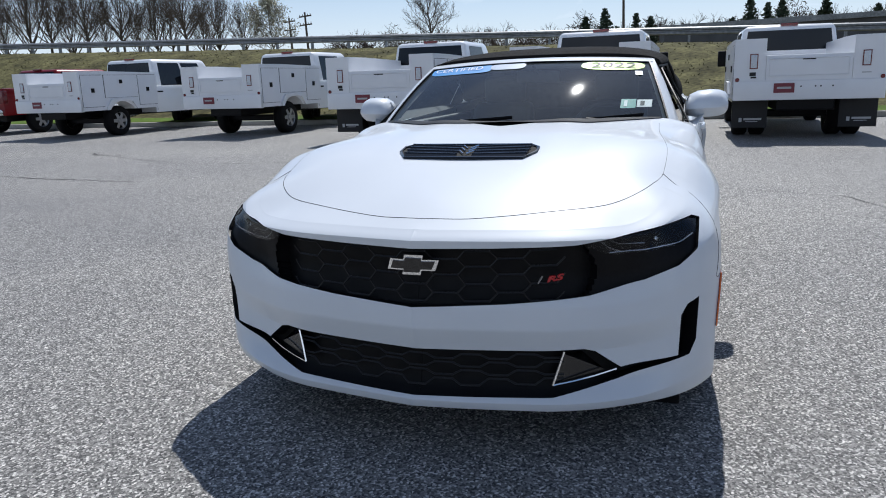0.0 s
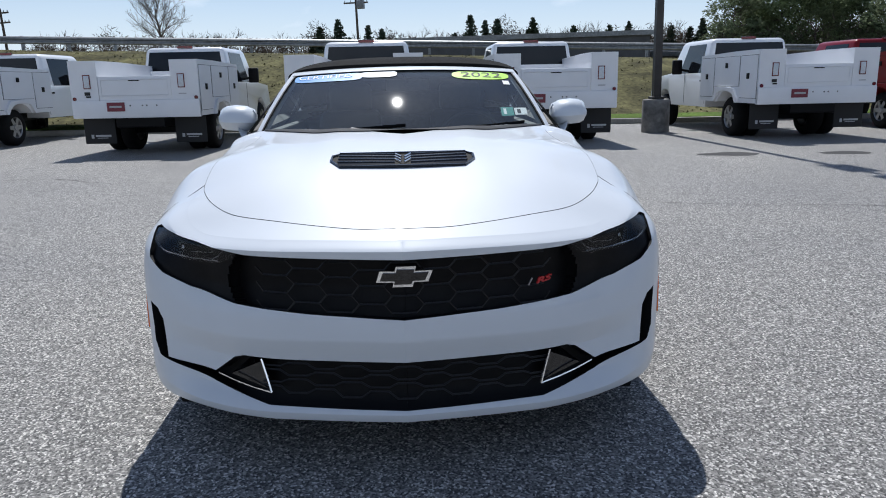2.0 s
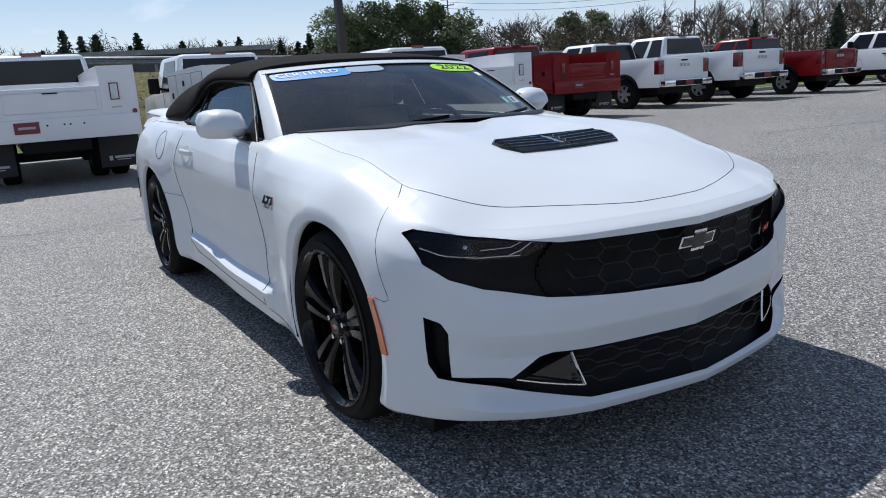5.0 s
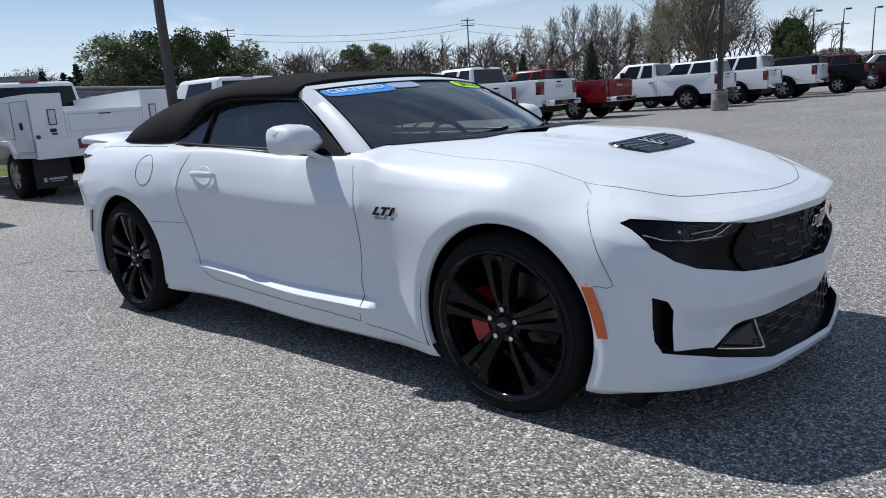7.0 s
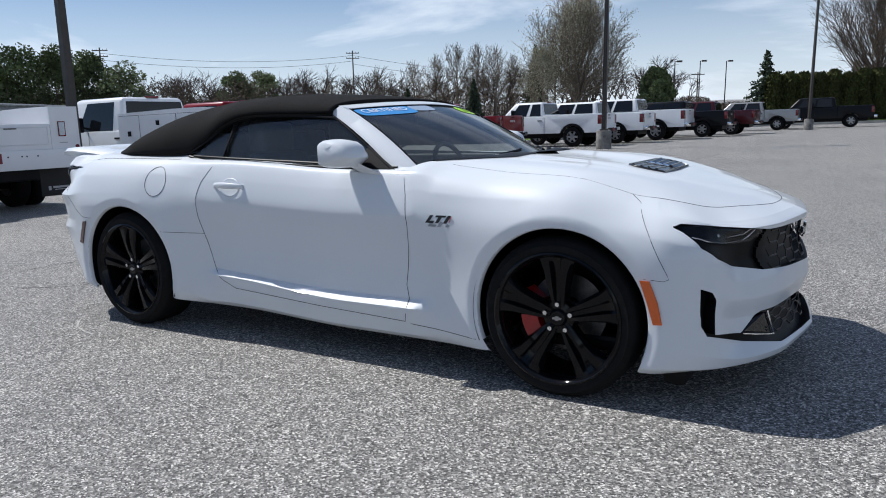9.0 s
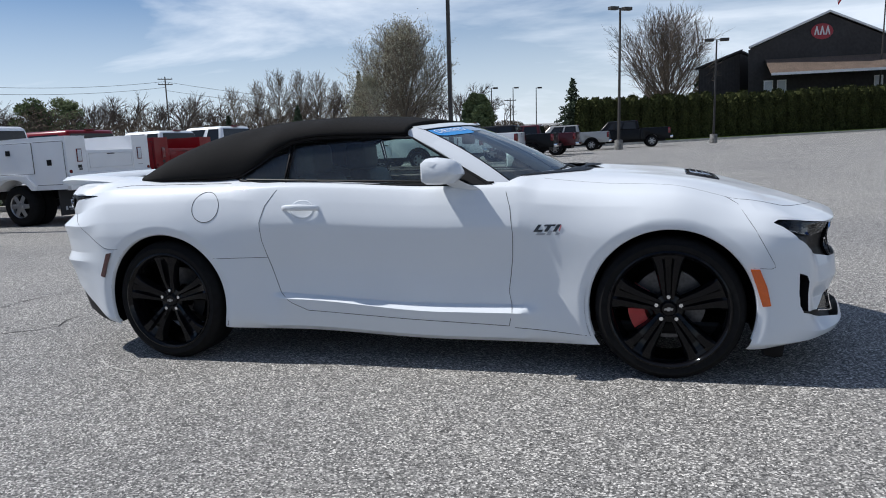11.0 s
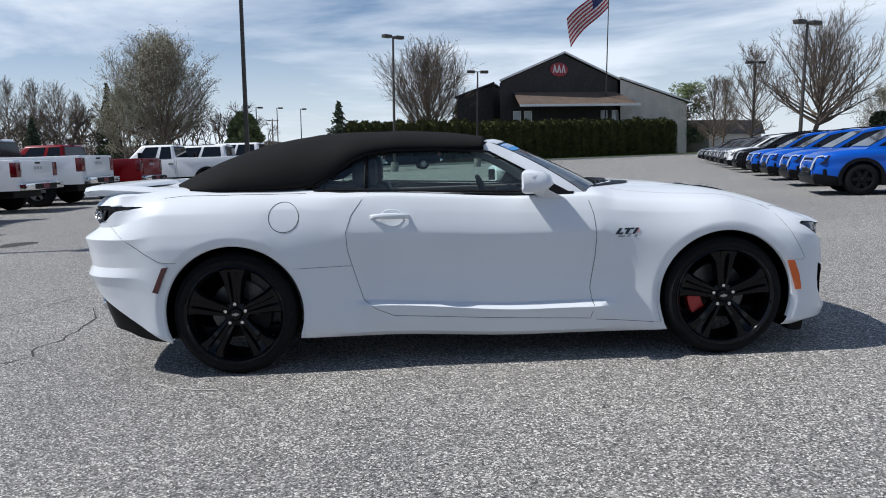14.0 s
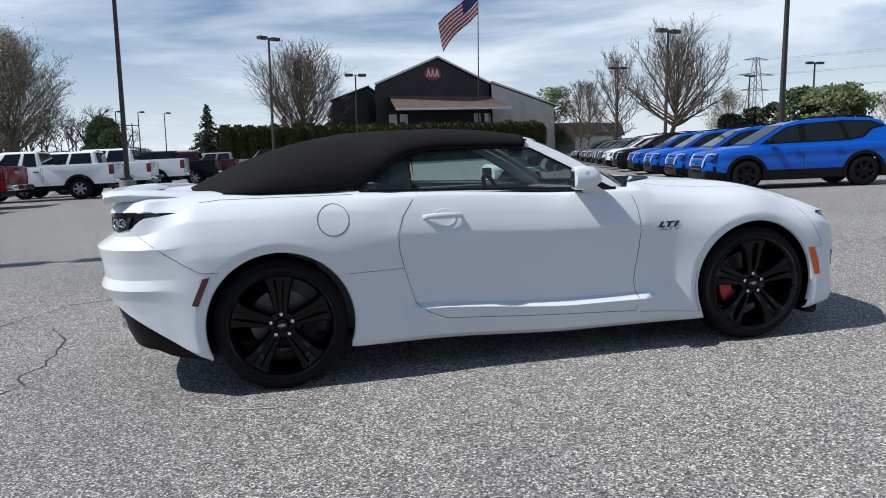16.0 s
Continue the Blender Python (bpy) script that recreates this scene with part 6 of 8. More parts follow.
    part("bed", bm, body_paint, root)
    bm = bmesh.new()
    box(bm, 0.0, -0.655, 0.98, 0.06, 0.655, 1.42, 0.012)
    tg = part("tailgate", bm, body_paint, root, "plain white tailgate" if body_paint is not TRUCK_RED else "plain red tailgate", True)
    bm = bmesh.new()
    tube(bm, [(-0.004, -0.60, 1.36), (-0.004, 0.60, 1.36), (-0.004, 0.60, 1.08), (-0.004, -0.60, 1.08)], 0.008, 4, True)
    part("gate_rib", bm, body_paint, tg)
    bm = bmesh.new()
    box(bm, -0.012, -0.10, 1.335, 0.0, 0.10, 1.352, 0.004)
    part("gate_latch", bm, SATIN, tg, "black gate latch")
    bm = bmesh.new()
    box(bm, -0.03, -half, 0.68, 0.08, half, 1.0, 0.02)
    part("rear_panel", bm, body_paint, root, smooth=True)
    bm = bmesh.new()
    box(bm, -0.045, 0.20, 0.80, -0.03, 0.52, 0.96, 0.004)
    pl = part("dealer_plate", bm, PLATE, root, "dark red dealer plate in a white frame")
    bars("plate_bars", pl, (-0.046, 0.36, 0.88), (0, -1, 0), (0, 0, 1), (-1, 0, 0), [(-0.11, 0.11, -0.015, 0.02)], PRINT_GREY)
    for y in (0.10, -0.12, -0.20, -0.38):
        bm = bmesh.new()
        cyl(bm, (-0.034, y, 0.90), (-0.028, y, 0.90), 0.014, 0.014, 8)
        part("bolt_hole", bm, SATIN, root)
    return root


def pickup(name, label, m, paint, crew=True, group="parked pickup trucks", rim=ALLOY, bed_paint=None):
    """A pickup; local x points to its nose, the tailgate at x = 0."""
    root = thing(name, label, "pickup truck", m, group)
    bed_paint = bed_paint or paint
    half, rear = 1.03, 1.25
    x_cab = 2.05 if crew else 2.5
    nose = 6.05 if crew else 5.75
    front = nose - 0.98
    lower_body(root, "bed", bed_paint, [(x_cab - 0.02, 1.36), (0.04, 1.36), (0.0, 1.28)], [rear], half, 0.58, 0.50)
    # flat black sheet imitates the shade inside the open bed
    bm = bmesh.new()
    box(bm, 0.06, -0.82, 1.30, x_cab - 0.08, 0.82, 1.3615)
    part("bed_cover", bm, SATIN, root, "black sheet in place of the shaded open bed")
    truck_front(root, paint, x_cab, nose, half - 0.01, [rear, front], 0.58)
    cabin(root, paint, x_cab + 0.02, nose - 1.18, 1.27, 1.92, half - 0.03, 0.80, 0.14, 0.62, [(0.09, 0.43), (0.48, 0.82)] if crew else [(0.08, 0.34), (0.42, 0.80)])
    lamp = bmesh.new()
    box(lamp, x_cab + 0.15, -0.16, 1.905, x_cab + 0.23, 0.16, 1.945, 0.01)
    part("roof_lamp", lamp, LAMP_RED, root, "red third brake lamp")
    bm = bmesh.new()
    box(bm, -0.022, -0.78, 0.78, 0.02, 0.78, 1.345, 0.015)
    tg = part("tailgate", bm, bed_paint, root, smooth=True)
    bars("gate_print", tg, (-0.023, 0, 1.15), (0, -1, 0), (0, 0, 1), (-1, 0, 0), [(-0.20, -0.08, -0.04, 0.04), (-0.05, 0.06, -0.04, 0.04), (0.09, 0.20, -0.04, 0.04)], PRINT_GREY, "grey bars of lettering")
    bm = bmesh.new()
    box(bm, -0.03, -0.13, 1.255, -0.02, 0.13, 1.30, 0.006)
    part("gate_handle", bm, SATIN, tg, "black tailgate handle")
    bm = bmesh.new()
    box(bm, -0.20, -0.98, 0.58, 0.06, 0.98, 0.76, 0.04)
    bp = part("rear_bumper", bm, CHROME, root, "bright rear step bumper", True)
    quad_plate("bumper_step", [(-0.2, 0.55, 0.6), (-0.2, -0.55, 0.6), (-0.2, -0.55, 0.74), (-0.2, 0.55, 0.74)], SATIN, bp, 0.004)
    bm = bmesh.new()
    box(bm, -0.215, -0.16, 0.615, -0.205, 0.16, 0.735, 0.003)
    part("dealer_plate", bm, PLATE, bp, "dark red dealer plate")
    for s in (-1, 1):
        bm = bmesh.new()
        box(bm, -0.02, min(s * 0.82, s * 1.035), 0.92, 0.15, max(s * 0.82, s * 1.035), 1.30, 0.02)
        part("tail_lamp", bm, LAMP_RED, root, "tall red tail lamp", True)
        small_wheel(root, rear, s * 0.90, s, 0.42, rim)
        small_wheel(root, front, s * 0.90, s, 0.42, rim)
        bm = bmesh.new()
        ring = []
        for a in np.linspace(0.30, math.pi - 0.30, 16):
            ring.append([bm.verts.new((rear + r * math.cos(a), s * y, 0.41 + r * math.sin(a))) for r, y in ((0.47, half - 0.05), (0.48, half + 0.035), (0.56, half + 0.03), (0.575, half - 0.03))])
        for p, q in zip(ring[:-1], ring[1:]):
            for i in range(3):
                bm.faces.new((p[i], p[i + 1], q[i + 1], q[i]))
        part("wheel_flare", bm, SATIN, root, "black wheel flare", True, 30)
    bm = bmesh.new()
    box(bm, 0.3, -0.7, 0.38, nose - 0.4, 0.7, 0.60, 0.03)
    part("chassis", bm, SATIN, root)
    return root


def suv_skin(L, half, rear, front):
    """The lower body of a crossover as a lofted skin with open wheel arches: verts and faces."""
    xs = np.linspace(0.0, L, 93)
    belt = spline([(0.0, 0.98), (0.10, 1.06), (1.0, 1.07), (3.3, 1.05), (3.75, 1.03), (4.2, 0.985), (4.45, 0.93), (4.56, 0.84), (L, 0.70)], xs)
    width = spline([(0.0, 0.74), (0.12, 0.85), (0.5, 0.905), (0.9, 0.925), (1.6, 0.905), (2.8, 0.905), (3.6, 0.925), (4.1, 0.88), (4.4, 0.79), (4.54, 0.68), (L, 0.58)], xs)
    rise = spline([(0.0, 0.02), (3.3, 0.03), (3.9, 0.05), (4.4, 0.03), (L, 0.01)], xs)
    low = spline([(0.0, 0.52), (0.3, 0.34), (4.2, 0.30), (L, 0.40)], xs)
    grid = np.zeros((93, 30, 3))
    for i, x in enumerate(xs):
        z0, z1, w = low[i], belt[i], width[i]
        h = z1 - z0
        ctl = np.array([(w - 0.05, z0), (w - 0.012, z0 + 0.14 * h), (w - 0.004, z0 + 0.30 * h), (w, z0 + 0.46 * h), (w - 0.012, z0 + 0.62 * h), (w + 0.002, z0 + 0.80 * h), (w - 0.05, z0 + 0.97 * h),
                        (w - 0.15, z1 + rise[i] * 0.4), (w * 0.5, z1 + rise[i] * 0.9), (0.0, z1 + rise[i])])
        sec = catmull(ctl, 30)
        grid[i] = np.stack([np.full(30, x), sec[:, 0], sec[:, 1]], 1)
    verts, faces, ids = [], [], {}
    for s in (-1, 1):
        def vid(i, j):
            if (i, j, s) not in ids:
                p = grid[i, j].copy()
                for wx in (rear, front):
                    r = math.hypot(p[0] - wx, p[2] - 0.37)
                    if abs(r - 0.42) < 0.035 and p[1] > 0.6:
                        p[0], p[2] = wx + (p[0] - wx) * 0.42 / r, 0.37 + (p[2] - 0.37) * 0.42 / r
                ids[(i, j, s)] = len(verts)
                verts.append((p[0], p[1] * s, p[2]))
            return ids[(i, j, s)]
        for i in range(92):
            for j in range(29):
                c = (grid[i, j] + grid[i + 1, j + 1]) / 2
                if c[1] > 0.6 and min(math.hypot(c[0] - wx, c[2] - 0.37) for wx in (rear, front)) < 0.42:
                    continue
                q = [vid(i, j), vid(i + 1, j), vid(i + 1, j + 1), vid(i, j + 1)]
                faces.append(q if s < 0 else q[::-1])
        faces.append([vid(92, j) for j in range(30)][::s])
        faces.append([vid(0, j) for j in range(30)][::-s])
    return verts, faces


def suv(name, label, m, paint, group="row of parked crossovers"):
    """A crossover; local x points to its nose, the tail at x = 0."""
    root = thing(name, label, "car", m, group)
    L, half, rear, front = 4.60, 0.92, 0.88, 3.62
    made("body", *suv_skin(L, half, rear, front), paint, root)
    # cabin: a side outline drawn across, leaning in towards the roof
    def lean(z):
        return half - 0.05 - 0.27 * max(0.0, z - 1.0) / 0.65

    bm = bmesh.new()
    prism(bm, [(0.04, 1.0), (0.05, 1.12), (0.16, 1.30), (0.40, 1.56), (0.62, 1.63), (1.2, 1.668), (1.9, 1.67), (2.35, 1.635), (2.62, 1.57), (3.56, 1.04), (3.56, 1.0)], -1, 1, 0, taper=lambda x, y, z: (x, y * lean(z), z))
    es = [e for e in bm.edges if min(v.co.z for v in e.verts) > 1.25 and abs(e.verts[0].co.x - e.verts[1].co.x) > 0.02]
    bmesh.ops.bevel(bm, geom=es, offset=0.045, segments=3, affect="EDGES", profile=0.6)
    gh = part("cabin", bm, paint, root, smooth=True, angle=35)
    for s in (-1, 1):
        panes = (("pillar_trim", SATIN, 0.004, [(3.30, 1.10), (2.66, 1.485), (2.30, 1.56), (1.3, 1.60), (0.62, 1.565), (0.30, 1.42), (0.62, 1.36), (0.86, 1.16), (1.2, 1.11)]),
                 ("side_window", DARK_GLASS, 0.012, [(3.18, 1.125), (2.62, 1.465), (2.34, 1.52), (2.33, 1.13)]),
                 ("side_window", DARK_GLASS, 0.012, [(2.18, 1.13), (2.19, 1.535), (1.40, 1.57), (1.30, 1.14)]),
                 ("side_window", DARK_GLASS, 0.012, [(1.18, 1.15), (1.30, 1.565), (0.66, 1.53), (0.42, 1.43), (0.70, 1.37), (0.90, 1.19)]))
        for nm, mt, out, poly in panes:
            bm = bmesh.new()
            a = [bm.verts.new((x, s * (lean(z) + out), z)) for x, z in poly]
            b = [bm.verts.new((x, s * (lean(z) - 0.02), z)) for x, z in poly]
            bm.faces.new(a)
            for i in range(len(a)):
                j = (i + 1) % len(a)
                bm.faces.new((a[i], a[j], b[j], b[i]))
            part(nm, bm, mt, gh, "dark side glass" if mt is DARK_GLASS else "black window surround")
    quad_plate("windscreen", [(3.46, -0.74, 1.105), (3.46, 0.74, 1.105), (2.68, 0.58, 1.545), (2.68, -0.58, 1.545)], DARK_GLASS, gh, 0.012, "dark windscreen")
    quad_plate("rear_window", [(0.165, 0.64, 1.30), (0.165, -0.64, 1.30), (0.395, -0.56, 1.545), (0.395, 0.56, 1.545)], DARK_GLASS, gh, 0.012, "dark rear glass")
    bm = bmesh.new()
    box(bm, 0.12, -half + 0.10, 0.22, L - 0.2, half - 0.10, 0.62, 0.03)
    part("underbody", bm, SATIN, root)
    bm = bmesh.new()
    prism(bm, [(0.05, 0.26)] + [(0.45, 0.26), (0.45, 0.44), (0.02, 0.5)], -half - 0.01, half + 0.01)
    part("rear_skirt", bm, SATIN, root)
    bm = bmesh.new()
    prism(bm, [(L - 0.5, 0.26), (L - 0.02, 0.26), (L + 0.03, 0.42), (L - 0.02, 0.52), (L - 0.5, 0.44)], -half + 0.04, half - 0.04, 0.02)
    part("front_skirt", bm, SATIN, root, "black lower bumper", True)
    for s in (-1, 1):
        bm = bmesh.new()
        box(bm, rear + 0.43, min(s * (half - 0.10), s * (half - 0.004)), 0.25, front - 0.43, max(s * (half - 0.10), s * (half - 0.004)), 0.47, 0.012)
        part("sill_cladding", bm, SATIN, root, "black sill cladding")
        for wx in (rear, front):
            small_wheel(root, wx, s * 0.80, s, 0.37, RIM_BLACK, 0.24)
            bm = bmesh.new()
            ring = []
            for a in np.linspace(-0.25, math.pi + 0.25, 22):
                ring.append([bm.verts.new((wx + r * math.cos(a), s * y, 0.37 + r * math.sin(a))) for r, y in ((0.405, half - 0.06), (0.41, half + 0.018), (0.485, half + 0.018), (0.49, half - 0.06))])
            for p, q in zip(ring[:-1], ring[1:]):
                for i in range(3):
                    bm.faces.new((p[i], p[i + 1], q[i + 1], q[i]))
            part("arch_cladding", bm, SATIN, root, "black arch cladding", True)
        q = [(L - 0.02, s * 0.56, 0.70), (L - 0.22, s * 0.84, 0.74), (L - 0.34, s * 0.83, 0.92), (L - 0.10, s * 0.56, 0.86)]
        quad_plate("headlamp", q if s > 0 else [q[1], q[0], q[3], q[2]], BLACK, root, 0.02, "dark headlamp with a bright strip")
        bm = bmesh.new()
        tube(bm, [(L + 0.02, s * 0.62, 0.60), (L - 0.01, s * 0.66, 0.74), (L - 0.10, s * 0.68, 0.90), (L - 0.20, s * 0.84, 0.92)], 0.022, 6)
        part("light_strip", bm, LAMP_PALE, root, "bright angled running light", True)
        bm = bmesh.new()
        box(bm, 0.0, min(s * 0.70, s * 0.90), 0.94, 0.12, max(s * 0.70, s * 0.90), 1.08, 0.02)
        part("tail_lamp", bm, LAMP_RED, root)
        bm = bmesh.new()
        box(bm, L - 1.58, min(s * (half - 0.02), s * (half + 0.18)), 1.10, L - 1.46, max(s * (half - 0.02), s * (half + 0.18)), 1.23, 0.035)
        part("door_mirror", bm, SATIN, root, "black door mirror", True)
        bm = bmesh.new()
        tube(bm, [(0.55, s * 0.56, 1.625), (0.75, s * 0.56, 1.69), (1.4, s * 0.56, 1.715), (2.0, s * 0.56, 1.70), (2.3, s * 0.56, 1.645)], 0.016, 6)
        part("roof_rail", bm, SATIN, root, "black roof rail", True)
        for xx in (1.32, 2.28, 3.12):
            bm = bmesh.new()
            tube(bm, [(xx, s * 0.902, 0.50), (xx, s * 0.905, 0.66), (xx, s * 0.896, 0.78), (xx, s * 0.902, 0.90), (xx, s * 0.86, 1.03)], 0.006, 4)
            part("door_seam", bm, LINE, root)
        for xx in (1.50, 2.46):
            bm = bmesh.new()
            box(bm, xx - 0.10, min(s * half, s * (half + 0.03)), 0.93, xx + 0.08, max(s * half, s * (half + 0.03)), 0.96, 0.008)
            part("door_handle", bm, paint, root)
    gr = quad_plate("grille", [(L + 0.005, -0.50, 0.48), (L + 0.005, 0.50, 0.48), (L - 0.07, 0.50, 0.87), (L - 0.07, -0.50, 0.87)], SATIN, root, 0.025, "black upright grille")
    for k in range(4):
        z = 0.54 + 0.085 * k
        bm = bmesh.new()
        tube(bm, [(L + 0.025 - 0.19 * (z - 0.48), -0.47, z), (L + 0.025 - 0.19 * (z - 0.48), 0.47, z)], 0.016, 5)
        part("grille_bar", bm, CHROME if k == 3 else BLACK, gr, smooth=True)
    return root


def parked(x, y, turn=180.0, dz=0.0):
    return pose(x, y, dz, 0, 0, turn)


service_truck("utility_truck", "white crew-cab truck with a tall white utility body", parked(-10.8, -14.9, 176), TRUCK_WHITE, BODY_WHITE, True, False)
service_truck("utility_truck", "white truck with a utility body and single rear wheels", parked(-11.1, -9.85, 176), TRUCK_WHITE, BODY_WHITE, False, False)
A = service_truck("utility_truck", "white truck with a utility body and black mud flaps", parked(-9.3, -4.95, 178), TRUCK_WHITE, BODY_WHITE)
for x, y, turn in ((-8.2, -0.9, 179), (-9.4, 2.75, 180), (-9.4, 7.75, 181)):
    copy_thing(A, parked(x, y, turn))
service_truck("utility_truck", "red truck with a red utility body", parked(-10.6, 11.75, 180), TRUCK_RED, TRUCK_RED)
HD = Matrix.Scale(1.08, 4)
W = pickup("pickup_truck", "white regular-cab pickup with tall red tail lamps", parked(-11.3, 16.3, 180) @ HD, TRUCK_WHITE, False)
copy_thing(W, parked(-11.05, 19.7, 180) @ HD)
pickup("pickup_truck", "red pickup with a bright bumper", parked(-10.7, 23.55, 180) @ HD, TRUCK_RED, False)
pickup("pickup_truck", "red pickup at the end of the truck row", parked(-12.4, -19.2, 178), TRUCK_RED, True)
pickup("pickup_truck", "white extended-cab pickup with black wheel flares", parked(-8.5, 29.1, 181) @ HD, TRUCK_WHITE, False)
C = pickup("pickup_truck", "white crew-cab pickup with black wheel flares", parked(-7.6, 32.5, 180) @ HD, TRUCK_WHITE, True)
copy_thing(C, parked(-6.65, 36.7, 180) @ HD)
K = pickup("pickup_truck", "black crew-cab pickup in the truck row", parked(-5.3, 40.9, 180) @ HD, TRUCK_BLACK, True)
pickup("pickup_truck", "dark maroon crew-cab pickup in the row", parked(-4.5, 45.1, 180) @ HD, TRUCK_MAROON, True)
pickup("pickup_truck", "silver crew-cab pickup in the truck row", parked(-3.2, 55.4, 182) @ HD, TRUCK_SILVER, True)
copy_thing(K, parked(1.3, 60.0, 186) @ HD)

S_DIR = 162.5
blue = suv("crossover", "bright blue crossover with black wheels and cladding", Matrix(), SUV_BLUE)
white_suv = suv("crossover", "white crossover with a black grille", Matrix(), TRUCK_WHITE)
grey_suv = suv("crossover", "grey crossover with black cladding", Matrix(), SUV_GREY)
black_suv = suv("crossover", "black crossover with black wheels", Matrix(), TRUCK_BLACK)
row = [blue, blue, blue, blue, black_suv, white_suv, grey_suv, grey_suv, grey_suv, grey_suv, black_suv, grey_suv]
used = set()
for k, src in enumerate(row):
    a = radians(S_DIR)
    nose = Vector((8.72 + 1.14 * k, 11.85 + 3.6 * k, 0))
    m = Matrix.Translation(nose - Vector((math.cos(a), math.sin(a), 0)) * 4.46) @ Matrix.Rotation(a, 4, "Z") @ Matrix.Scale(0.97, 4)
    if src.name in used:
        copy_thing(src, m)
    else:
        used.add(src.name)
        src.matrix_basis = m


# ---- lamps, kerbs, bank and rail ----
def light_pole(x, y, height, heads, turn=0.0, base=True):
    root = thing("light_pole", "tall dark bronze car park light pole on a concrete base" if base else "dark bronze car park light pole", "light pole", stand(x, y, None, turn), "car park light poles")
    if base:
        bm = bmesh.new()
        lathe(bm, [(0.001, 0.0), (0.31, 0.0), (0.305, 0.70), (0.285, 0.74), (0.001, 0.745)], 28, "z")
        part("concrete_base", bm, BASE_GREY, root, "round weathered concrete base", True)
    bm = bmesh.new()
    vs = []
    for z, r in ((0.0, 0.085), (height, 0.055)):
        vs.append([bm.verts.new((sx * r, sy * r, z)) for sx, sy in ((-1, -1), (1, -1), (1, 1), (-1, 1))])
    for i in range(4):
        bm.faces.new((vs[0][i], vs[0][(i + 1) % 4], vs[1][(i + 1) % 4], vs[1][i]))
    bm.faces.new(vs[1])
    part("shaft", bm, BRONZE, root, "dark square steel shaft")
    if base:
        bm = bmesh.new()
        box(bm, -0.14, -0.14, 0.745, 0.14, 0.14, 0.80, 0.01)
        part("base_plate", bm, BRONZE, root)
    for s in heads:
        bm = bmesh.new()
        box(bm, 0.25 if s > 0 else -0.95, -0.22, height - 0.16, 0.95 if s > 0 else -0.25, 0.22, height + 0.08, 0.03)
        tube(bm, [(0, 0, height - 0.03), (s * 0.3, 0, height - 0.03)], 0.035, 6)
        part("lamp_head", bm, BRONZE, root, "box lamp head", True)
    return root


E0, E55, E9, E145, E16 = (4.3, 0.8), (3.5, -2.2), (2.55, -3.65), (-0.4, -4.9), (-1.3, -4.8)
light_pole(-12.25, 5.62, 10.4, (-1, 1))
light_pole(-7.4, 25.2, 10.4, (-1, 1))
light_pole(-2.35, 53.0, 10.4, (-1, 1), 40)
light_pole(4.9, 61.7, 8.5, (-1, 1), 5)
for az, d, h, heads, turn in ((36.6, 32, 10, (-1, 1), 0), (28.8, 50, 8.3, (-1, 1), 20), (25.3, 78, 9.0, (-1, 1), 0), (38.6, 85, 8.6, (-1, 1), 0), (34.5, 95, 8.6, (-1, 1), 30)):
    x, y = toward(E16, az, d)
    light_pole(x, y, h, heads, turn)
for x, y, h in ((-23.6, 101, 8.3), (-23.7, 117, 8.7), (-20.0, 118, 8.5), (-45, 128, 9.5)):
    light_pole(x, y, h, (1,), 0, False)

# bank with grass
BANK_Y0, BANK_Y1 = -120.0, 46.0


def bank_z(x, y):
    u = min(max((-16.0 - x) / 10.5, 0), 1)
    top = 2.20 - 0.028 * min(y, 20)
    fade = min(max((46 - y) / 22, 0), 1)
    return 0.12 + (top * (u * u * (3 - 2 * u)) - 0.0) * fade


bv, bf = [], []
xs = [-15.75, -16.0] + [-16.0 - 0.7 * k for k in range(1, 17)] + [-29, -34, -50, -90]
ys = np.linspace(BANK_Y0, BANK_Y1, 120)
for x in xs:
    for y in ys:
        z = bank_z(x, y) + 0.05 * noise.noise(Vector((x * 0.5, y * 0.5, 0))) * (1 if x < -16.3 else 0)
        bv.append((x, y, z if x > -30 else z + 0.3 * noise.noise(Vector((x * 0.1, y * 0.1, 3))) - (0.0 if x > -40 else 0.5)))
n = len(ys)
for i in range(len(xs) - 1):
    for j in range(n - 1):
        bf.append((i * n + j, i * n + j + 1, (i + 1) * n + j + 1, (i + 1) * n + j))
bank = tagged(made("grass_bank", bv, bf, GRASS), "sloping bank of dry spring grass", "bank", kind="structure")
bm = bmesh.new()
box(bm, -15.75, BANK_Y0, 0.0, -15.55, BANK_Y1, 0.14, 0.02)
tagged(part("kerb", bm, KERB), "pale concrete kerb along the bank", "kerb", kind="structure")
# greener verge at the foot of the bank
vv = [(x, y, bank_z(x, y) + 0.03) for x in (-15.76, -16.2, -16.6, -17.0) for y in ys]
vf = [(i * n + j, i * n + j + 1, (i + 1) * n + j + 1, (i + 1) * n + j) for i in range(3) for j in range(n - 1)]
tagged(made("verge", vv, vf, LAWN), "strip of green grass at the foot of the bank", "lawn", kind="structure")
# tufts on the bank
rng = random.Random(4)
tv, tf = [], []
for k in range(13000):
    x, y = rng.uniform(-27.5, -16.1), rng.uniform(-45, 36)
    z = bank_z(x, y)
    a, h, w = rng.uniform(0, 6.28), rng.uniform(0.02, 0.05), rng.uniform(0.02, 0.05)
    dx, dy = math.cos(a) * w, math.sin(a) * w
    b = len(tv)
    tv += [(x - dx, y - dy, z - 0.02), (x + dx, y + dy, z - 0.02), (x + rng.uniform(-0.08, 0.08), y + rng.uniform(-0.08, 0.08), z + h)]
    tf.append((b, b + 1, b + 2))
tagged(made("grass_tufts", tv, tf, GRASS, smooth=False), "tufts of dry grass on the bank", "grass", kind="stuff")

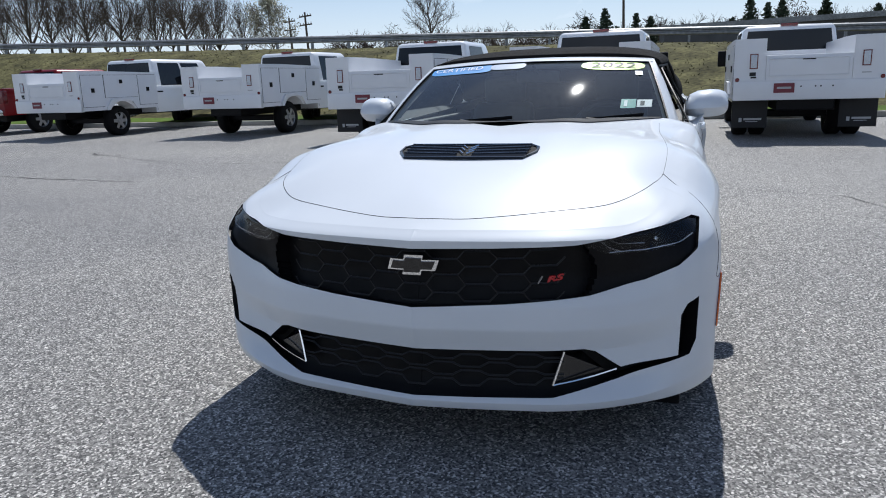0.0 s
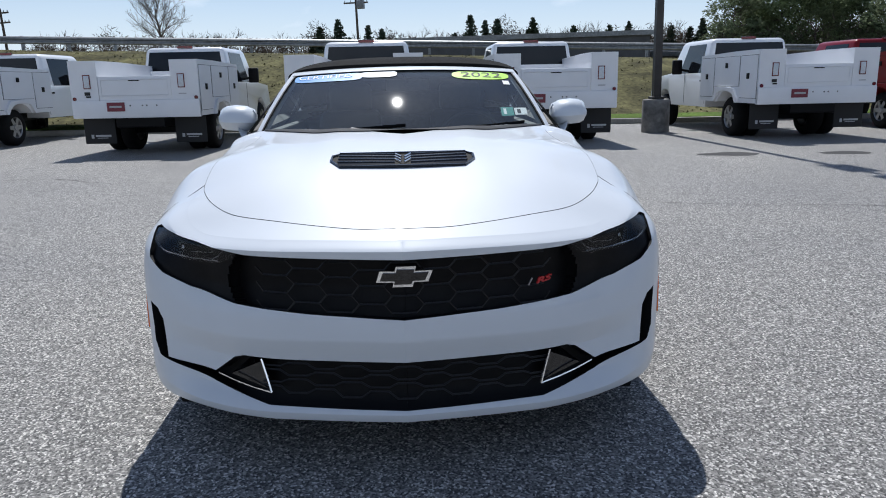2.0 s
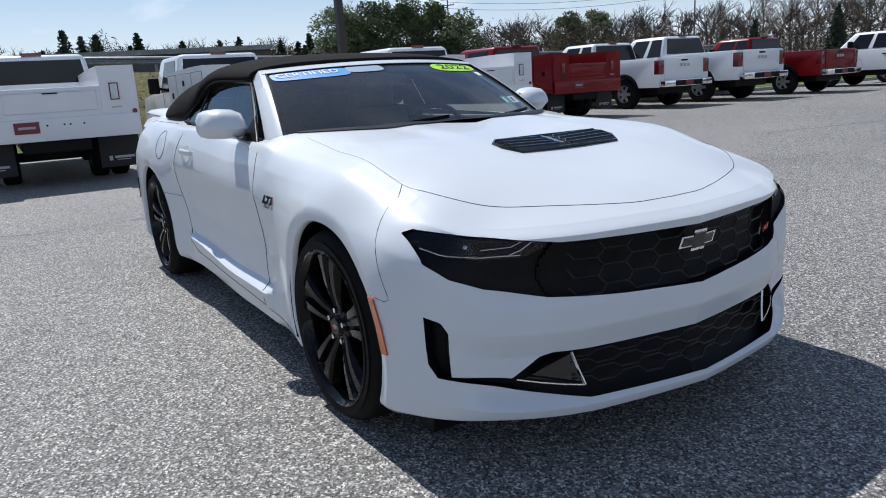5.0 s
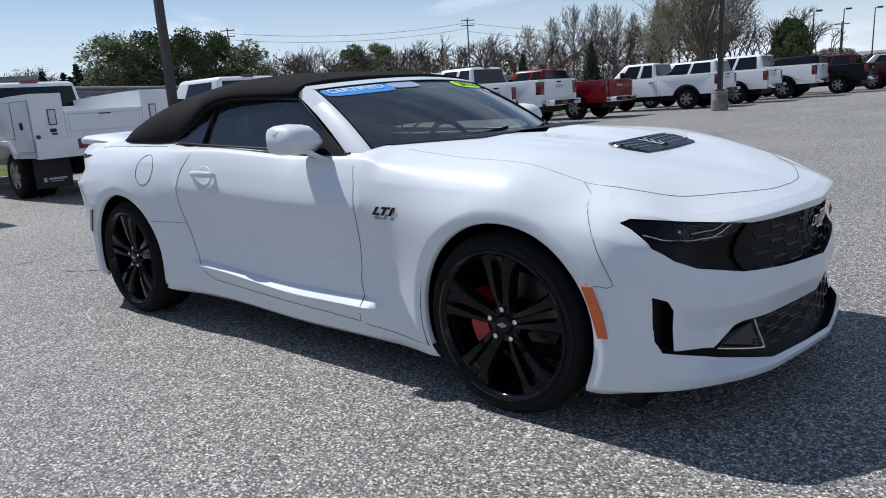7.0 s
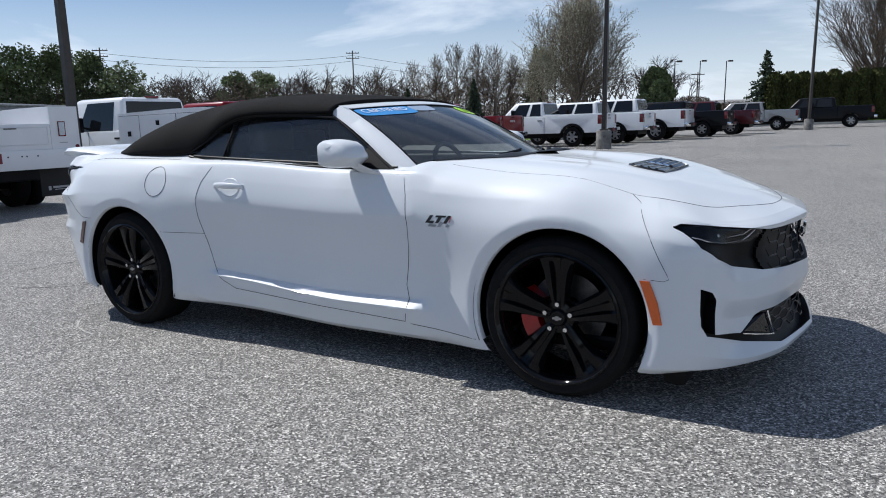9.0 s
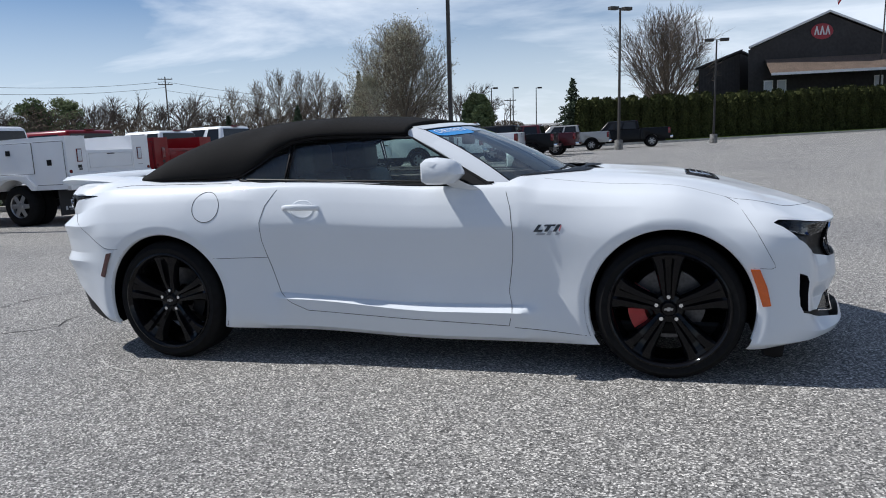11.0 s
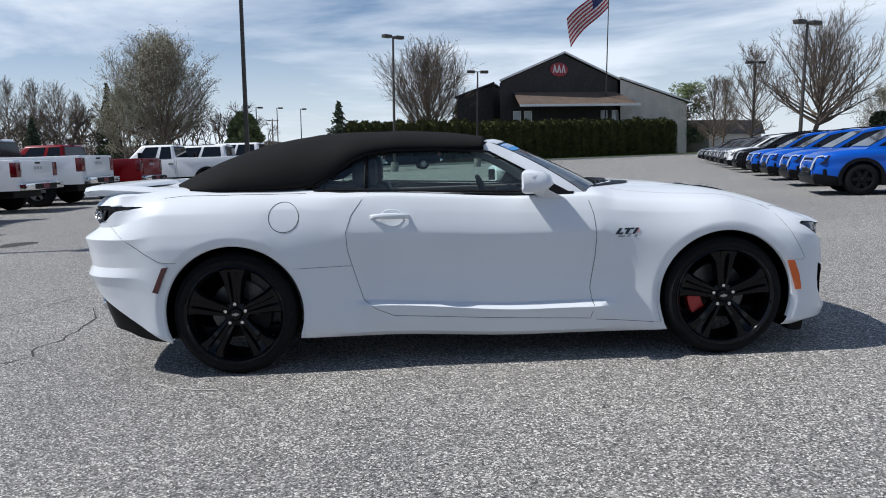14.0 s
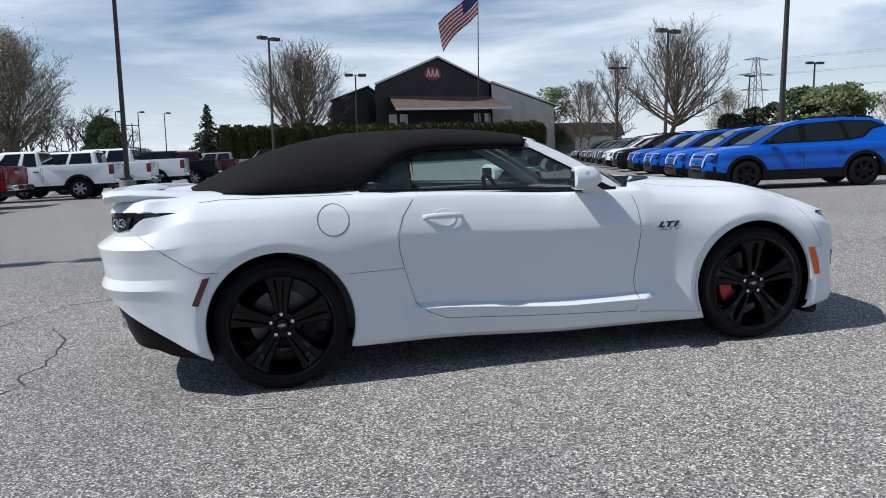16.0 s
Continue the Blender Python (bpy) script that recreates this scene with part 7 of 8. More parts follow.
rail = thing("guardrail", "grey steel guardrail on posts along the top of the bank", "guardrail", kind="structure")


def rail_z(y):
    return 2.98 - 0.026 * min(y, 20)


for k in range(54):
    y = -58 + 1.9 * k
    bm = bmesh.new()
    box(bm, -28.12, y - 0.05, bank_z(-28, y) - 0.1, -27.98, y + 0.05, rail_z(y) + 0.02, 0.01)
    part("post", bm, GALV, rail)
bm = bmesh.new()
secs = []
for k in range(90):
    y = -60 + 1.15 * k
    secs.append([bm.verts.new((-27.96 + dx, y, rail_z(y) + dz)) for dx, dz in ((0.0, 0.0), (0.06, -0.04), (0.06, -0.10), (0.0, -0.14), (0.0, -0.17), (0.06, -0.21), (0.06, -0.27), (0.0, -0.31), (-0.02, -0.15))])
for p, q in zip(secs[:-1], secs[1:]):
    for j in range(9):
        bm.faces.new((p[j], p[(j + 1) % 9], q[(j + 1) % 9], q[j]))
part("beam", bm, GALV, rail, smooth=True)


# ---- trees ----
def bare_tree_mesh(seed, height, radius, limbs=30, low=0.16, high=0.86, trunk=0.018, fine=1.0, vase=18):
    """A leafless tree: a tapered stem, limbs that reach for an oval crown, and three orders of twigs on them."""
    rnd = random.Random(seed)
    bm = bmesh.new()
    ends = []
    mid, rise = height * (0.5 + low * 0.45), height * (0.5 - low * 0.42)

    def bough(p, d, length, r, sides, lift=0.10, parts=3):
        pts = [p]
        for k in range(parts):
            d = (d + Vector((rnd.gauss(0, 0.09), rnd.gauss(0, 0.09), rnd.gauss(lift, 0.05)))).normalized()
            pts.append(pts[-1] + d * length / parts)
        for k in range(parts):
            cyl(bm, pts[k], pts[k + 1], r * (1 - 0.8 * k / parts), r * (1 - 0.8 * (k + 1) / parts), sides, False)
        return pts, d

    def along(pts, t):
        k = min(len(pts) - 2, int(t * (len(pts) - 1)))
        return pts[k].lerp(pts[k + 1], t * (len(pts) - 1) - k), (pts[k + 1] - pts[k]).normalized()

    def aside(d, angle):
        o = d.orthogonal().normalized()
        a = rnd.uniform(0, 2 * math.pi)
        return (d * math.cos(angle) + (o * math.cos(a) + d.cross(o) * math.sin(a)) * math.sin(angle)).normalized()

    stem_top = height * high
    stem = [Vector((0, 0, -0.3))]
    for k in range(1, 9):
        stem.append(Vector((rnd.gauss(0, 0.008) * height, rnd.gauss(0, 0.008) * height, stem_top * k / 8)))
    for k in range(8):
        cyl(bm, stem[k], stem[k + 1], height * trunk * (1 - k / 8.6) ** 0.8, height * trunk * (1 - (k + 1) / 8.6) ** 0.8, 8, False)
    for n in range(limbs):
        t = low / high + (1 - low / high) * ((n + rnd.random()) / limbs) ** 1.35
        p, _ = along(stem, t)
        f = (t * high - low) / max(1e-6, high - low)
        up = radians(vase + (78 - vase) * f ** 0.8 + rnd.uniform(-10, 10))
        a = n * 2.4 + rnd.uniform(-0.5, 0.5)
        d = Vector((math.cos(a) * math.cos(up), math.sin(a) * math.cos(up), math.sin(up)))
        aim = Vector((d.x, d.y, d.z + 0.16)).normalized()
        o = Vector((p.x / radius, p.y / radius, (p.z - mid) / rise))
        g = Vector((aim.x / radius, aim.y / radius, aim.z / rise))
        A, B, C = g.dot(g), 2 * o.dot(g), o.dot(o) - 1
        disc = B * B - 4 * A * C
        length = ((-B + math.sqrt(disc)) / (2 * A)) if disc > 0 else radius * 0.4
        length = max(radius * 0.25, length * rnd.uniform(0.78, 0.98))
        r = max(height * 0.002, height * trunk * 0.42 * (1 - 0.6 * f))
        pts, _ = bough(p, d, length, r, 5, 0.09, 4)
        for k in range(9):
            u = 0.22 + 0.78 * (k + rnd.random()) / 9
            q, dd = along(pts, min(u, 0.999))
            l2 = length * 0.42 * (1.15 - 0.6 * u) * rnd.uniform(0.7, 1.15)
            p2, _ = bough(q, (aside(dd, rnd.uniform(0.45, 0.9)) + Vector((0, 0, 0.25))).normalized(), l2, max(r * 0.36, height * 0.0011), 3, 0.08, 2)
            for m in range(5):
                q2, d2 = along(p2, min(0.2 + 0.8 * (m + rnd.random()) / 5, 0.999))
                l3 = max(0.35, l2 * 0.5) * rnd.uniform(0.6, 1.1)
                p3, _ = bough(q2, (aside(d2, rnd.uniform(0.4, 0.8)) + Vector((0, 0, 0.18))).normalized(), l3, height * 0.0014 * fine, 3, 0.08, 1)
                for w in range(3):
                    q3, d3 = along(p3, rnd.uniform(0.25, 0.99))
                    p4, _ = bough(q3, aside(d3, rnd.uniform(0.35, 0.7)), l3 * rnd.uniform(0.45, 0.75), height * 0.0010 * fine, 3, 0.08, 1)
                    ends.append(p4[-1])
    return bm, ends


def bare_tree(label, m, seed, height, radius, mat=BARK, buds=0, bud_mat=None, limbs=30, low=0.16, high=0.86, trunk=0.018, vase=18):
    root = thing("tree", label, "tree", m, "bare spring trees")
    bm, ends = bare_tree_mesh(seed, height, radius, limbs, low, high, trunk, 1.0, vase)
    part("trunk", bm, mat, root, smooth=True, angle=60)
    if buds:
        rnd = random.Random(seed + 9)
        v, f = [], []
        for e in ends:
            for k in range(buds if rnd.random() < 0.6 else 0):
                c = e + Vector((rnd.gauss(0, 0.25), rnd.gauss(0, 0.25), rnd.gauss(0, 0.25)))
                a = Vector((rnd.gauss(0, 1), rnd.gauss(0, 1), rnd.gauss(0, 1))).normalized() * rnd.uniform(0.06, 0.13)
                b = a.orthogonal().normalized() * rnd.uniform(0.06, 0.13)
                i = len(v)
                v += [c - a, c + b, c + a]
                f.append((i, i + 1, i + 2))
        made("blossom", v, f, bud_mat or BUD, root, "pale spring blossom", False)
    return root


def conifer(label, m, seed, height, radius, mat=NEEDLE, loose=1.0, group="evergreen trees", power=0.9):
    """A spruce: a trunk with many drooping boughs of small needle clumps."""
    rnd = random.Random(seed)
    root = thing("evergreen_tree", label, "tree", m, group)
    bm = bmesh.new()
    cyl(bm, (0, 0, -0.3), (0, 0, height * 0.97), height * 0.02, 0.02, 8)
    part("trunk", bm, BARK, root, smooth=True)
    v, f = [], []
    rows = int(16 + height * 1.2)
    for k in range(rows):
        t = (k + 0.5) / rows
        z = height * (0.06 + 0.94 * t)
        rr = radius * (1 - t) ** power + 0.12
        n_b = int(7 + 9 * (1 - t))
        for b in range(n_b):
            a = rnd.uniform(0, 6.28)
            reach = rr * rnd.uniform(0.65, 1.08)
            steps = max(2, int(reach / 0.28))
            for s in range(steps):
                u = (s + 0.6) / steps
                c = Vector((math.cos(a) * reach * u, math.sin(a) * reach * u, z - 0.22 * reach * u * loose + rnd.gauss(0, 0.06)))
                for w in range(3):
                    d = Vector((rnd.gauss(0, 1), rnd.gauss(0, 1), rnd.gauss(0, 0.6))).normalized()
                    e = d.orthogonal().normalized()
                    g = rnd.uniform(0.14, 0.30)
                    i = len(v)
                    v += [c - d * g, c + e * g * 0.6, c + d * g, c - e * g * 0.45 + Vector((0, 0, -0.08))]
                    f.append((i, i + 1, i + 2, i + 3))
    made("crown", v, f, mat, root, smooth=False)
    return root


def pine(label, m, seed, height, radius, mat=NEEDLE_PALE, bare=0.12, group="evergreen trees", lumps_in=30):
    """A broad evergreen: a trunk with limbs and a crown of many lumps of small needle tufts, with gaps between."""
    rnd = random.Random(seed)
    root = thing("evergreen_tree", label, "tree", m, group)
    bm = bmesh.new()
    cyl(bm, (0, 0, -0.3), (0, 0, height * 0.9), height * 0.02, 0.03, 8)
    lumps = []
    for k in range(lumps_in):
        t = rnd.random() ** 0.8
        z = height * (bare + (0.96 - bare) * t)
        reach = radius * math.sqrt(max(0.05, 1 - (1.5 * (t - 0.36)) ** 2)) * rnd.uniform(0.25, 0.88)
        a = k * 2.4 + rnd.uniform(-0.4, 0.4)
        c = Vector((math.cos(a) * reach, math.sin(a) * reach, z))
        lumps.append((c, radius * rnd.uniform(0.24, 0.42)))
        cyl(bm, (0, 0, z * 0.92), c, 0.06, 0.02, 4, False)
    part("trunk", bm, BARK, root, smooth=True)
    v, f = [], []
    for c, r in lumps:
        for k in range(int(150 + 60 * r)):
            d = Vector((rnd.gauss(0, 1), rnd.gauss(0, 1), rnd.gauss(0, 1))).normalized()
            p = c + Vector((d.x * r, d.y * r, d.z * r * 0.75)) * rnd.uniform(0.55, 1.08)
            u = (d + Vector((rnd.gauss(0, 0.7), rnd.gauss(0, 0.7), rnd.gauss(0.2, 0.6)))).normalized()
            e = u.orthogonal().normalized()
            g = rnd.uniform(0.10, 0.24)
            i = len(v)
            v += [p - u * g, p + e * g * 0.6, p + u * g, p - e * g * 0.6]
            f.append((i, i + 1, i + 2, i + 3))
    made("crown", v, f, mat, root, smooth=False)
    return root


def place(eye, az, d, z):
    x, y = toward(eye, az, d)
    return stand(x, y, z, (az * 37) % 360)


# row beyond the guardrail
T1 = bare_tree("tall bare tree behind the guardrail", place(E0, -136.5, 58, 3.0), 11, 6.4, 2.6, limbs=26, low=0.10, high=0.55, vase=40)
T2 = bare_tree("tall bare tree behind the guardrail", place(E0, -130.8, 60, 3.0), 12, 6.8, 2.5, limbs=22, low=0.22, high=0.6, vase=36)
for az, d, k, src in ((-139.5, 60, 0.95, T2), (-134, 66, 0.9, T1), (-133, 57, 0.85, T2), (-128.6, 62, 0.95, T1), (-126.6, 58, 1.0, T2), (-124.4, 63, 0.95, T1), (-122.5, 70, 0.8, T2), (-142, 58, 1.0, T1), (-145, 62, 1.0, T2), (-138, 67, 0.85, T1), (-135.3, 64, 1.0, T2), (-129.7, 67, 0.8, T1), (-127.6, 70, 0.9, T2), (-125.4, 69, 0.85, T1), (-131.9, 70, 0.85, T2), (-140.8, 66, 0.95, T1)):
    x, y = toward(E0, az, d)
    copy_thing(src, stand(x, y, 3.0, az * 53 % 360, 1)).scale = (k, k, k)
bare_tree("pale budding tree behind the guardrail", place(E0, -120.6, 62, 3.0), 14, 4.6, 2.2, BARK_PALE, 1)
bare_tree("small bare tree behind the guardrail", place((4.43, 0.05), -107.9, 52, 3.2), 15, 4.6, 1.9)
for az, d, top in ((-96.6, 88, 7.6), (-95.2, 90, 8.6), (-93.0, 92, 8.0), (-92.0, 90, 7.4), (-85.3, 85, 8.4), (-84.2, 88, 8.0), (-83.3, 86, 8.0), (-80.6, 88, 8.2), (-77.6, 92, 7.4), (-75.0, 95, 7.6), (-73.6, 95, 7.9), (-70.6, 98, 7.5), (-68.5, 98, 8.2)):
    z0 = 2.2
    conifer("dark green spruce beyond the road", place((4.43, 0.05), az, d, z0), int(-az * 10), top - z0, (top - z0) * 0.30, power=0.75)
for az, d, top, r in ((-65.0, 96, 10.9, 4.2), (-63.4, 101, 10.4, 4.0), (-62.0, 98, 11.3, 4.4), (-59.8, 97, 11.2, 4.4), (-57.8, 99, 10.8, 4.2), (-55.6, 97, 9.6, 3.8)):
    pine("broad dark pine beyond the road", place(E55, az, d, 2.0), int(-az * 10), top - 2.0, r)
for az, d, top in ((-47.6, 125, 10.6), (-45.6, 125, 10.8)):
    pine("dark pine in the far treeline", place(E55, az, d, 2.5), int(-az * 10), top - 2.5, 3.0)

rs = random.Random(88)
for k in range(22):
    az, d = rs.uniform(-100, -66), rs.uniform(96, 112)
    h = rs.uniform(3.2, 5.4)
    conifer("dark green spruce beyond the road", place((4.43, 0.05), az, d, 2.2), 900 + k, h, h * rs.uniform(0.26, 0.36), power=0.75)

# far woods: bare crowns and undergrowth
fw = random.Random(21)


def far_tree(rnd, height):
    """Twigs of one far bare tree as thin slips: start, end, half width."""
    out = []

    def grow(p, d, length, w, lev):
        q = p + d * length
        out.append((p, q, w))
        if lev == 4:
            return
        for k in range(3 if lev < 3 else 4):
            nd = (d + Vector((rnd.gauss(0, 0.5), rnd.gauss(0, 0.5), rnd.gauss(0.1, 0.3)))).normalized()
            grow(p.lerp(q, rnd.uniform(0.55, 1.0)), nd, length * rnd.uniform(0.55, 0.85), w * 0.6, lev + 1)

    grow(Vector((0, 0, 0)), Vector((0, 0, 1)), height * 0.36, height * 0.016, 0)
    return out


kinds = [far_tree(fw, 7.0) for k in range(7)]
fw_v, fw_f = [], []
for k in range(460):
    az = fw.uniform(-115, -13)
    d = fw.uniform(122, 165)
    x, y = toward(E55, az, d)
    z0 = 1.6 + lot_z(x, y) * 0.4
    s = fw.uniform(0.75, 1.25) * (1.35 if az > -46 else 1.15 if az < -66 else 1.3)
    turn = Matrix.Rotation(fw.uniform(0, 6.28), 3, "Z")
    c = Vector((x, y, z0))
    side = Vector((math.cos(radians(az)), -math.sin(radians(az)), 0))
    for p, q, w in kinds[k % 7]:
        p, q = c + turn @ p * s, c + turn @ q * s
        g = (q - p).cross(Vector((math.sin(radians(az)), math.cos(radians(az)), 0)))
        g = g.normalized() * w * s if g.length > 1e-5 else side * w
        i = len(fw_v)
        fw_v += [p - g, p + g, q + g * 0.5, q - g * 0.5]
        fw_f.append((i, i + 1, i + 2, i + 3))
tagged(made("far_woods", fw_v, fw_f, material("far_twigs", (0.105, 0.085, 0.072), 0.95, stain=0.35, stain_scale=0.08, spec=0.05), smooth=False), "far belt of bare grey-brown woods", "woods", kind="stuff")
br_v, br_f = [], []
for k in range(200000):
    az = fw.uniform(-116, 46)
    d = fw.uniform(92, 150) if az < -40 else fw.uniform(118, 150)
    x, y = toward(E55, az, d)
    swell = 0.6 + 0.4 * noise.noise(Vector((az * 0.35, 0, 7)))
    z = 0.6 + lot_z(x, y) * 0.6 + fw.random() ** 1.25 * swell * (10.5 if az < -45 else 8.0 if az < -25 else 4.5 if az < -12 else 2.6)
    c = Vector((x, y, z))
    e = Vector((fw.gauss(0, 1), fw.gauss(0, 1), fw.gauss(0, 1))).normalized() * fw.uniform(0.15, 0.45)
    g = e.orthogonal().normalized() * fw.uniform(0.02, 0.07)
    i = len(br_v)
    br_v += [c - e, c + g, c + e, c - g]
    br_f.append((i, i + 1, i + 2, i + 3))
tagged(made("undergrowth", br_v, br_f, BRUSH, smooth=False), "brown undergrowth below the far woods", "undergrowth", kind="stuff")
T3 = bare_tree("tall bare tree in the far treeline", place(E9, -30.2, 125, 3.0), 31, 11.5, 3.2, BARK_PALE, high=0.7)
for az, d, k, in ((-33.5, 128, 0.8), (-31.8, 130, 0.9), (-28.6, 126, 1.0), (-27.2, 124, 0.95), (-36.5, 130, 0.7), (-25.9, 130, 0.85), (-40, 132, 0.6)):
    x, y = toward(E9, az, d)
    copy_thing(T3, stand(x, y, 3.0, az * 53 % 360)).scale = (k, k, k)
conifer("dark spruce beside the budding tree", place(E9, -24.2, 112, 2.0), 41, 10.6, 2.2)
conifer("dark spruce in the far treeline", place(E9, -28.9, 118, 2.0), 42, 6.2, 1.9)
conifer("dark spruce in the far treeline", place(E9, -34.0, 120, 2.0), 43, 5.2, 1.6)
bare_tree("large round tree with pale buds", place(E9, -21.0, 95, 1.6), 51, 14.6, 6.4, BARK_PALE, 2, BUD, limbs=90, low=0.08, high=0.62, vase=34)
bare_tree("low pale budding tree beside the trucks", place(E9, -23.6, 92, 1.6), 52, 8.0, 3.4, BARK_PALE, 3, BUD, low=0.08)
pine("rounded dark green evergreen beside the trucks", place(E9, -15.3, 90, 1.0), 53, 5.7, 2.1, NEEDLE_PALE, 0.02, lumps_in=70)
conifer("dark blue-green spruce beyond the trucks", place((-0.17, -5.0), -6.3, 108, 1.6), 54, 7.8, 3.3)
bare_tree("wide bare tree behind the hedge", place(E145, 0.6, 98, 1.2), 55, 14.6, 7.2, BARK, limbs=64, low=0.12, high=0.55, trunk=0.02, vase=30)
conifer("dark evergreen below the bare tree", place(E145, 3.0, 100, 1.2), 56, 7.0, 2.3)
conifer("dark evergreen below the bare tree", place(E145, -0.6, 104, 1.2), 57, 6.0, 2.2)
pine("broad evergreen beside the building", place(E145, 20.0, 112, 0.5), 58, 10.2, 3.8)
bare_tree("bare tree beside the building", place(E145, 22.8, 108, 0.5), 59, 9.6, 3.4)
bare_tree("wide bare tree behind the crossovers", place(E16, 29.4, 80, 0.0), 60, 12.8, 6.6, BARK, limbs=40, low=0.22, high=0.5, trunk=0.026)
bare_tree("tall bare tree behind the crossovers", place(E16, 25.2, 92, 0.0), 61, 12.4, 3.9, high=0.75)
bare_tree("bare tree behind the crossovers", place(E16, 22.6, 98, 0.0), 62, 9.5, 3.6)
for az, d, h, r in ((33.4, 90, 3.6, 1.7), (34.9, 94, 4.2, 2.0), (36.3, 92, 4.6, 2.2), (37.9, 84, 5.4, 2.6), (39.2, 82, 5.6, 3.0), (40.6, 80, 5.4, 3.2)):
    pine("dark evergreen beyond the crossovers", place(E16, az, d, 0.4), int(az * 10), h, r, NEEDLE_PALE if h > 4.6 else NEEDLE, 0.03)
bare_tree("low budding tree beyond the crossovers", place(E16, 33.2, 100, 0.4), 63, 6.5, 3.0, BARK_PALE, 1, BUD)
bare_tree("low bare tree beyond the crossovers", place(E16, 43.2, 90, 0.4), 64, 5.0, 2.4, BARK_PALE)


# ---- clipped hedge in front of the building ----
H0, H1 = Vector((-8.2, 76.3, 0)), Vector((33.6, 91.7, 0))
hd = (H1 - H0).normalized()
hn = Vector((hd.y, -hd.x, 0))
length = (H1 - H0).length
hv, hf = [], []
rh = random.Random(77)
count = 33
hedge = thing("hedge", "tall clipped dark green arborvitae hedge", "hedge")
for k in range(count):
    c = H0 + hd * (length * (k + 0.5) / count)
    base_z = 0.5 + 0.012 * (count - k) * 0.6
    ht = 4.8 + 0.12 * math.sin(k * 2.1) + rh.uniform(-0.12, 0.12)
    v, f = [], []
    for q in range(1150):
        a = rh.uniform(0, 2 * math.pi)
        t = rh.random()
        rr = 0.93 * (1 - 0.25 * max(0, t - 0.8) / 0.2) * rh.uniform(0.72, 1.05)
        if t > 0.9:
            rr *= rh.uniform(0.2, 1)
        p = c + Vector((math.cos(a) * rr * 0.95, math.sin(a) * rr * 1.1, base_z - 0.4 + ht * t))
        d = Vector((rh.gauss(0, 0.5), rh.gauss(0, 0.5), rh.uniform(0.4, 1.4))).normalized() * rh.uniform(0.10, 0.24)
        e = d.orthogonal().normalized() * rh.uniform(0.05, 0.12)
        i = len(v)
        v += [p - d, p + e, p + d, p - e]
        f.append((i, i + 1, i + 2, i + 3))
    b = len(v)
    for s in range(10):
        a = 2 * math.pi * s / 10
        for z, r in ((base_z - 0.8, 0.78), (base_z - 0.4 + ht * 0.96, 0.66)):
            v.append(c + Vector((math.cos(a) * r, math.sin(a) * r, z)))
    for s in range(10):
        t = (s + 1) % 10
        f.append((b + 2 * s, b + 2 * t, b + 2 * t + 1, b + 2 * s + 1))
    f.append(tuple(b + 2 * s + 1 for s in range(10)))
    made("shrub", v, f, HEDGE_M, hedge, smooth=False)
# lawn strip and kerb at its foot
def strip(name, o0, o1, z, mat, label, cat, over=14.0, thick=0.12):
    p, q = H0 - hd * 6, H1 + hd * over
    bm = bmesh.new()
    lo = [bm.verts.new(u + Vector((0, 0, -0.2))) for u in (p + hn * o0, q + hn * o0, q + hn * o1, p + hn * o1)]
    hi = [bm.verts.new(u + Vector((0, 0, z))) for u in (p + hn * o0, q + hn * o0, q + hn * o1, p + hn * o1)]
    bm.faces.new(hi)
    for i in range(4):
        bm.faces.new((lo[i], lo[(i + 1) % 4], hi[(i + 1) % 4], hi[i]))
    return tagged(part(name, bm, mat), label, cat, kind="structure")


strip("lawn", -3.0, 2.6, 0.30, LAWN, "strip of lawn at the foot of the hedge", "lawn")
strip("hedge_kerb", 2.6, 2.85, 0.26, KERB, "pale kerb in front of the lawn", "kerb")

# ---- dark building with a gable ----
bl = thing("building", "dark gabled building with a brown porch roof and pale wing", "building")
F0 = Vector((18.9, 91.5, 0))
fd, fn = Vector((0.933, 0.361, 0)).normalized(), Vector((-0.361, 0.933, 0)).normalized()
back = Vector((0.24, 0.97, 0)).normalized()


def bpt(u, w, z):
    """u metres to the right along the front, w metres back from it."""
    return F0 + fd * u + fn * w + Vector((0, 0, z))


def slab(name, pts, depth, mat, parent, label=""):
    """A flat outline (u, z) on the front, drawn back by depth."""
    bm = bmesh.new()
    a = [bm.verts.new(bpt(u, w0, z)) for u, w0, z in pts]
    b = [bm.verts.new(bpt(u, w0, z) + back * depth) for u, w0, z in pts]
    bm.faces.new(a)
    bm.faces.new(b[::-1])
    for i in range(len(a)):
        j = (i + 1) % len(a)
        bm.faces.new((a[i], b[i], b[j], a[j]))
    return part(name, bm, mat, parent, label)


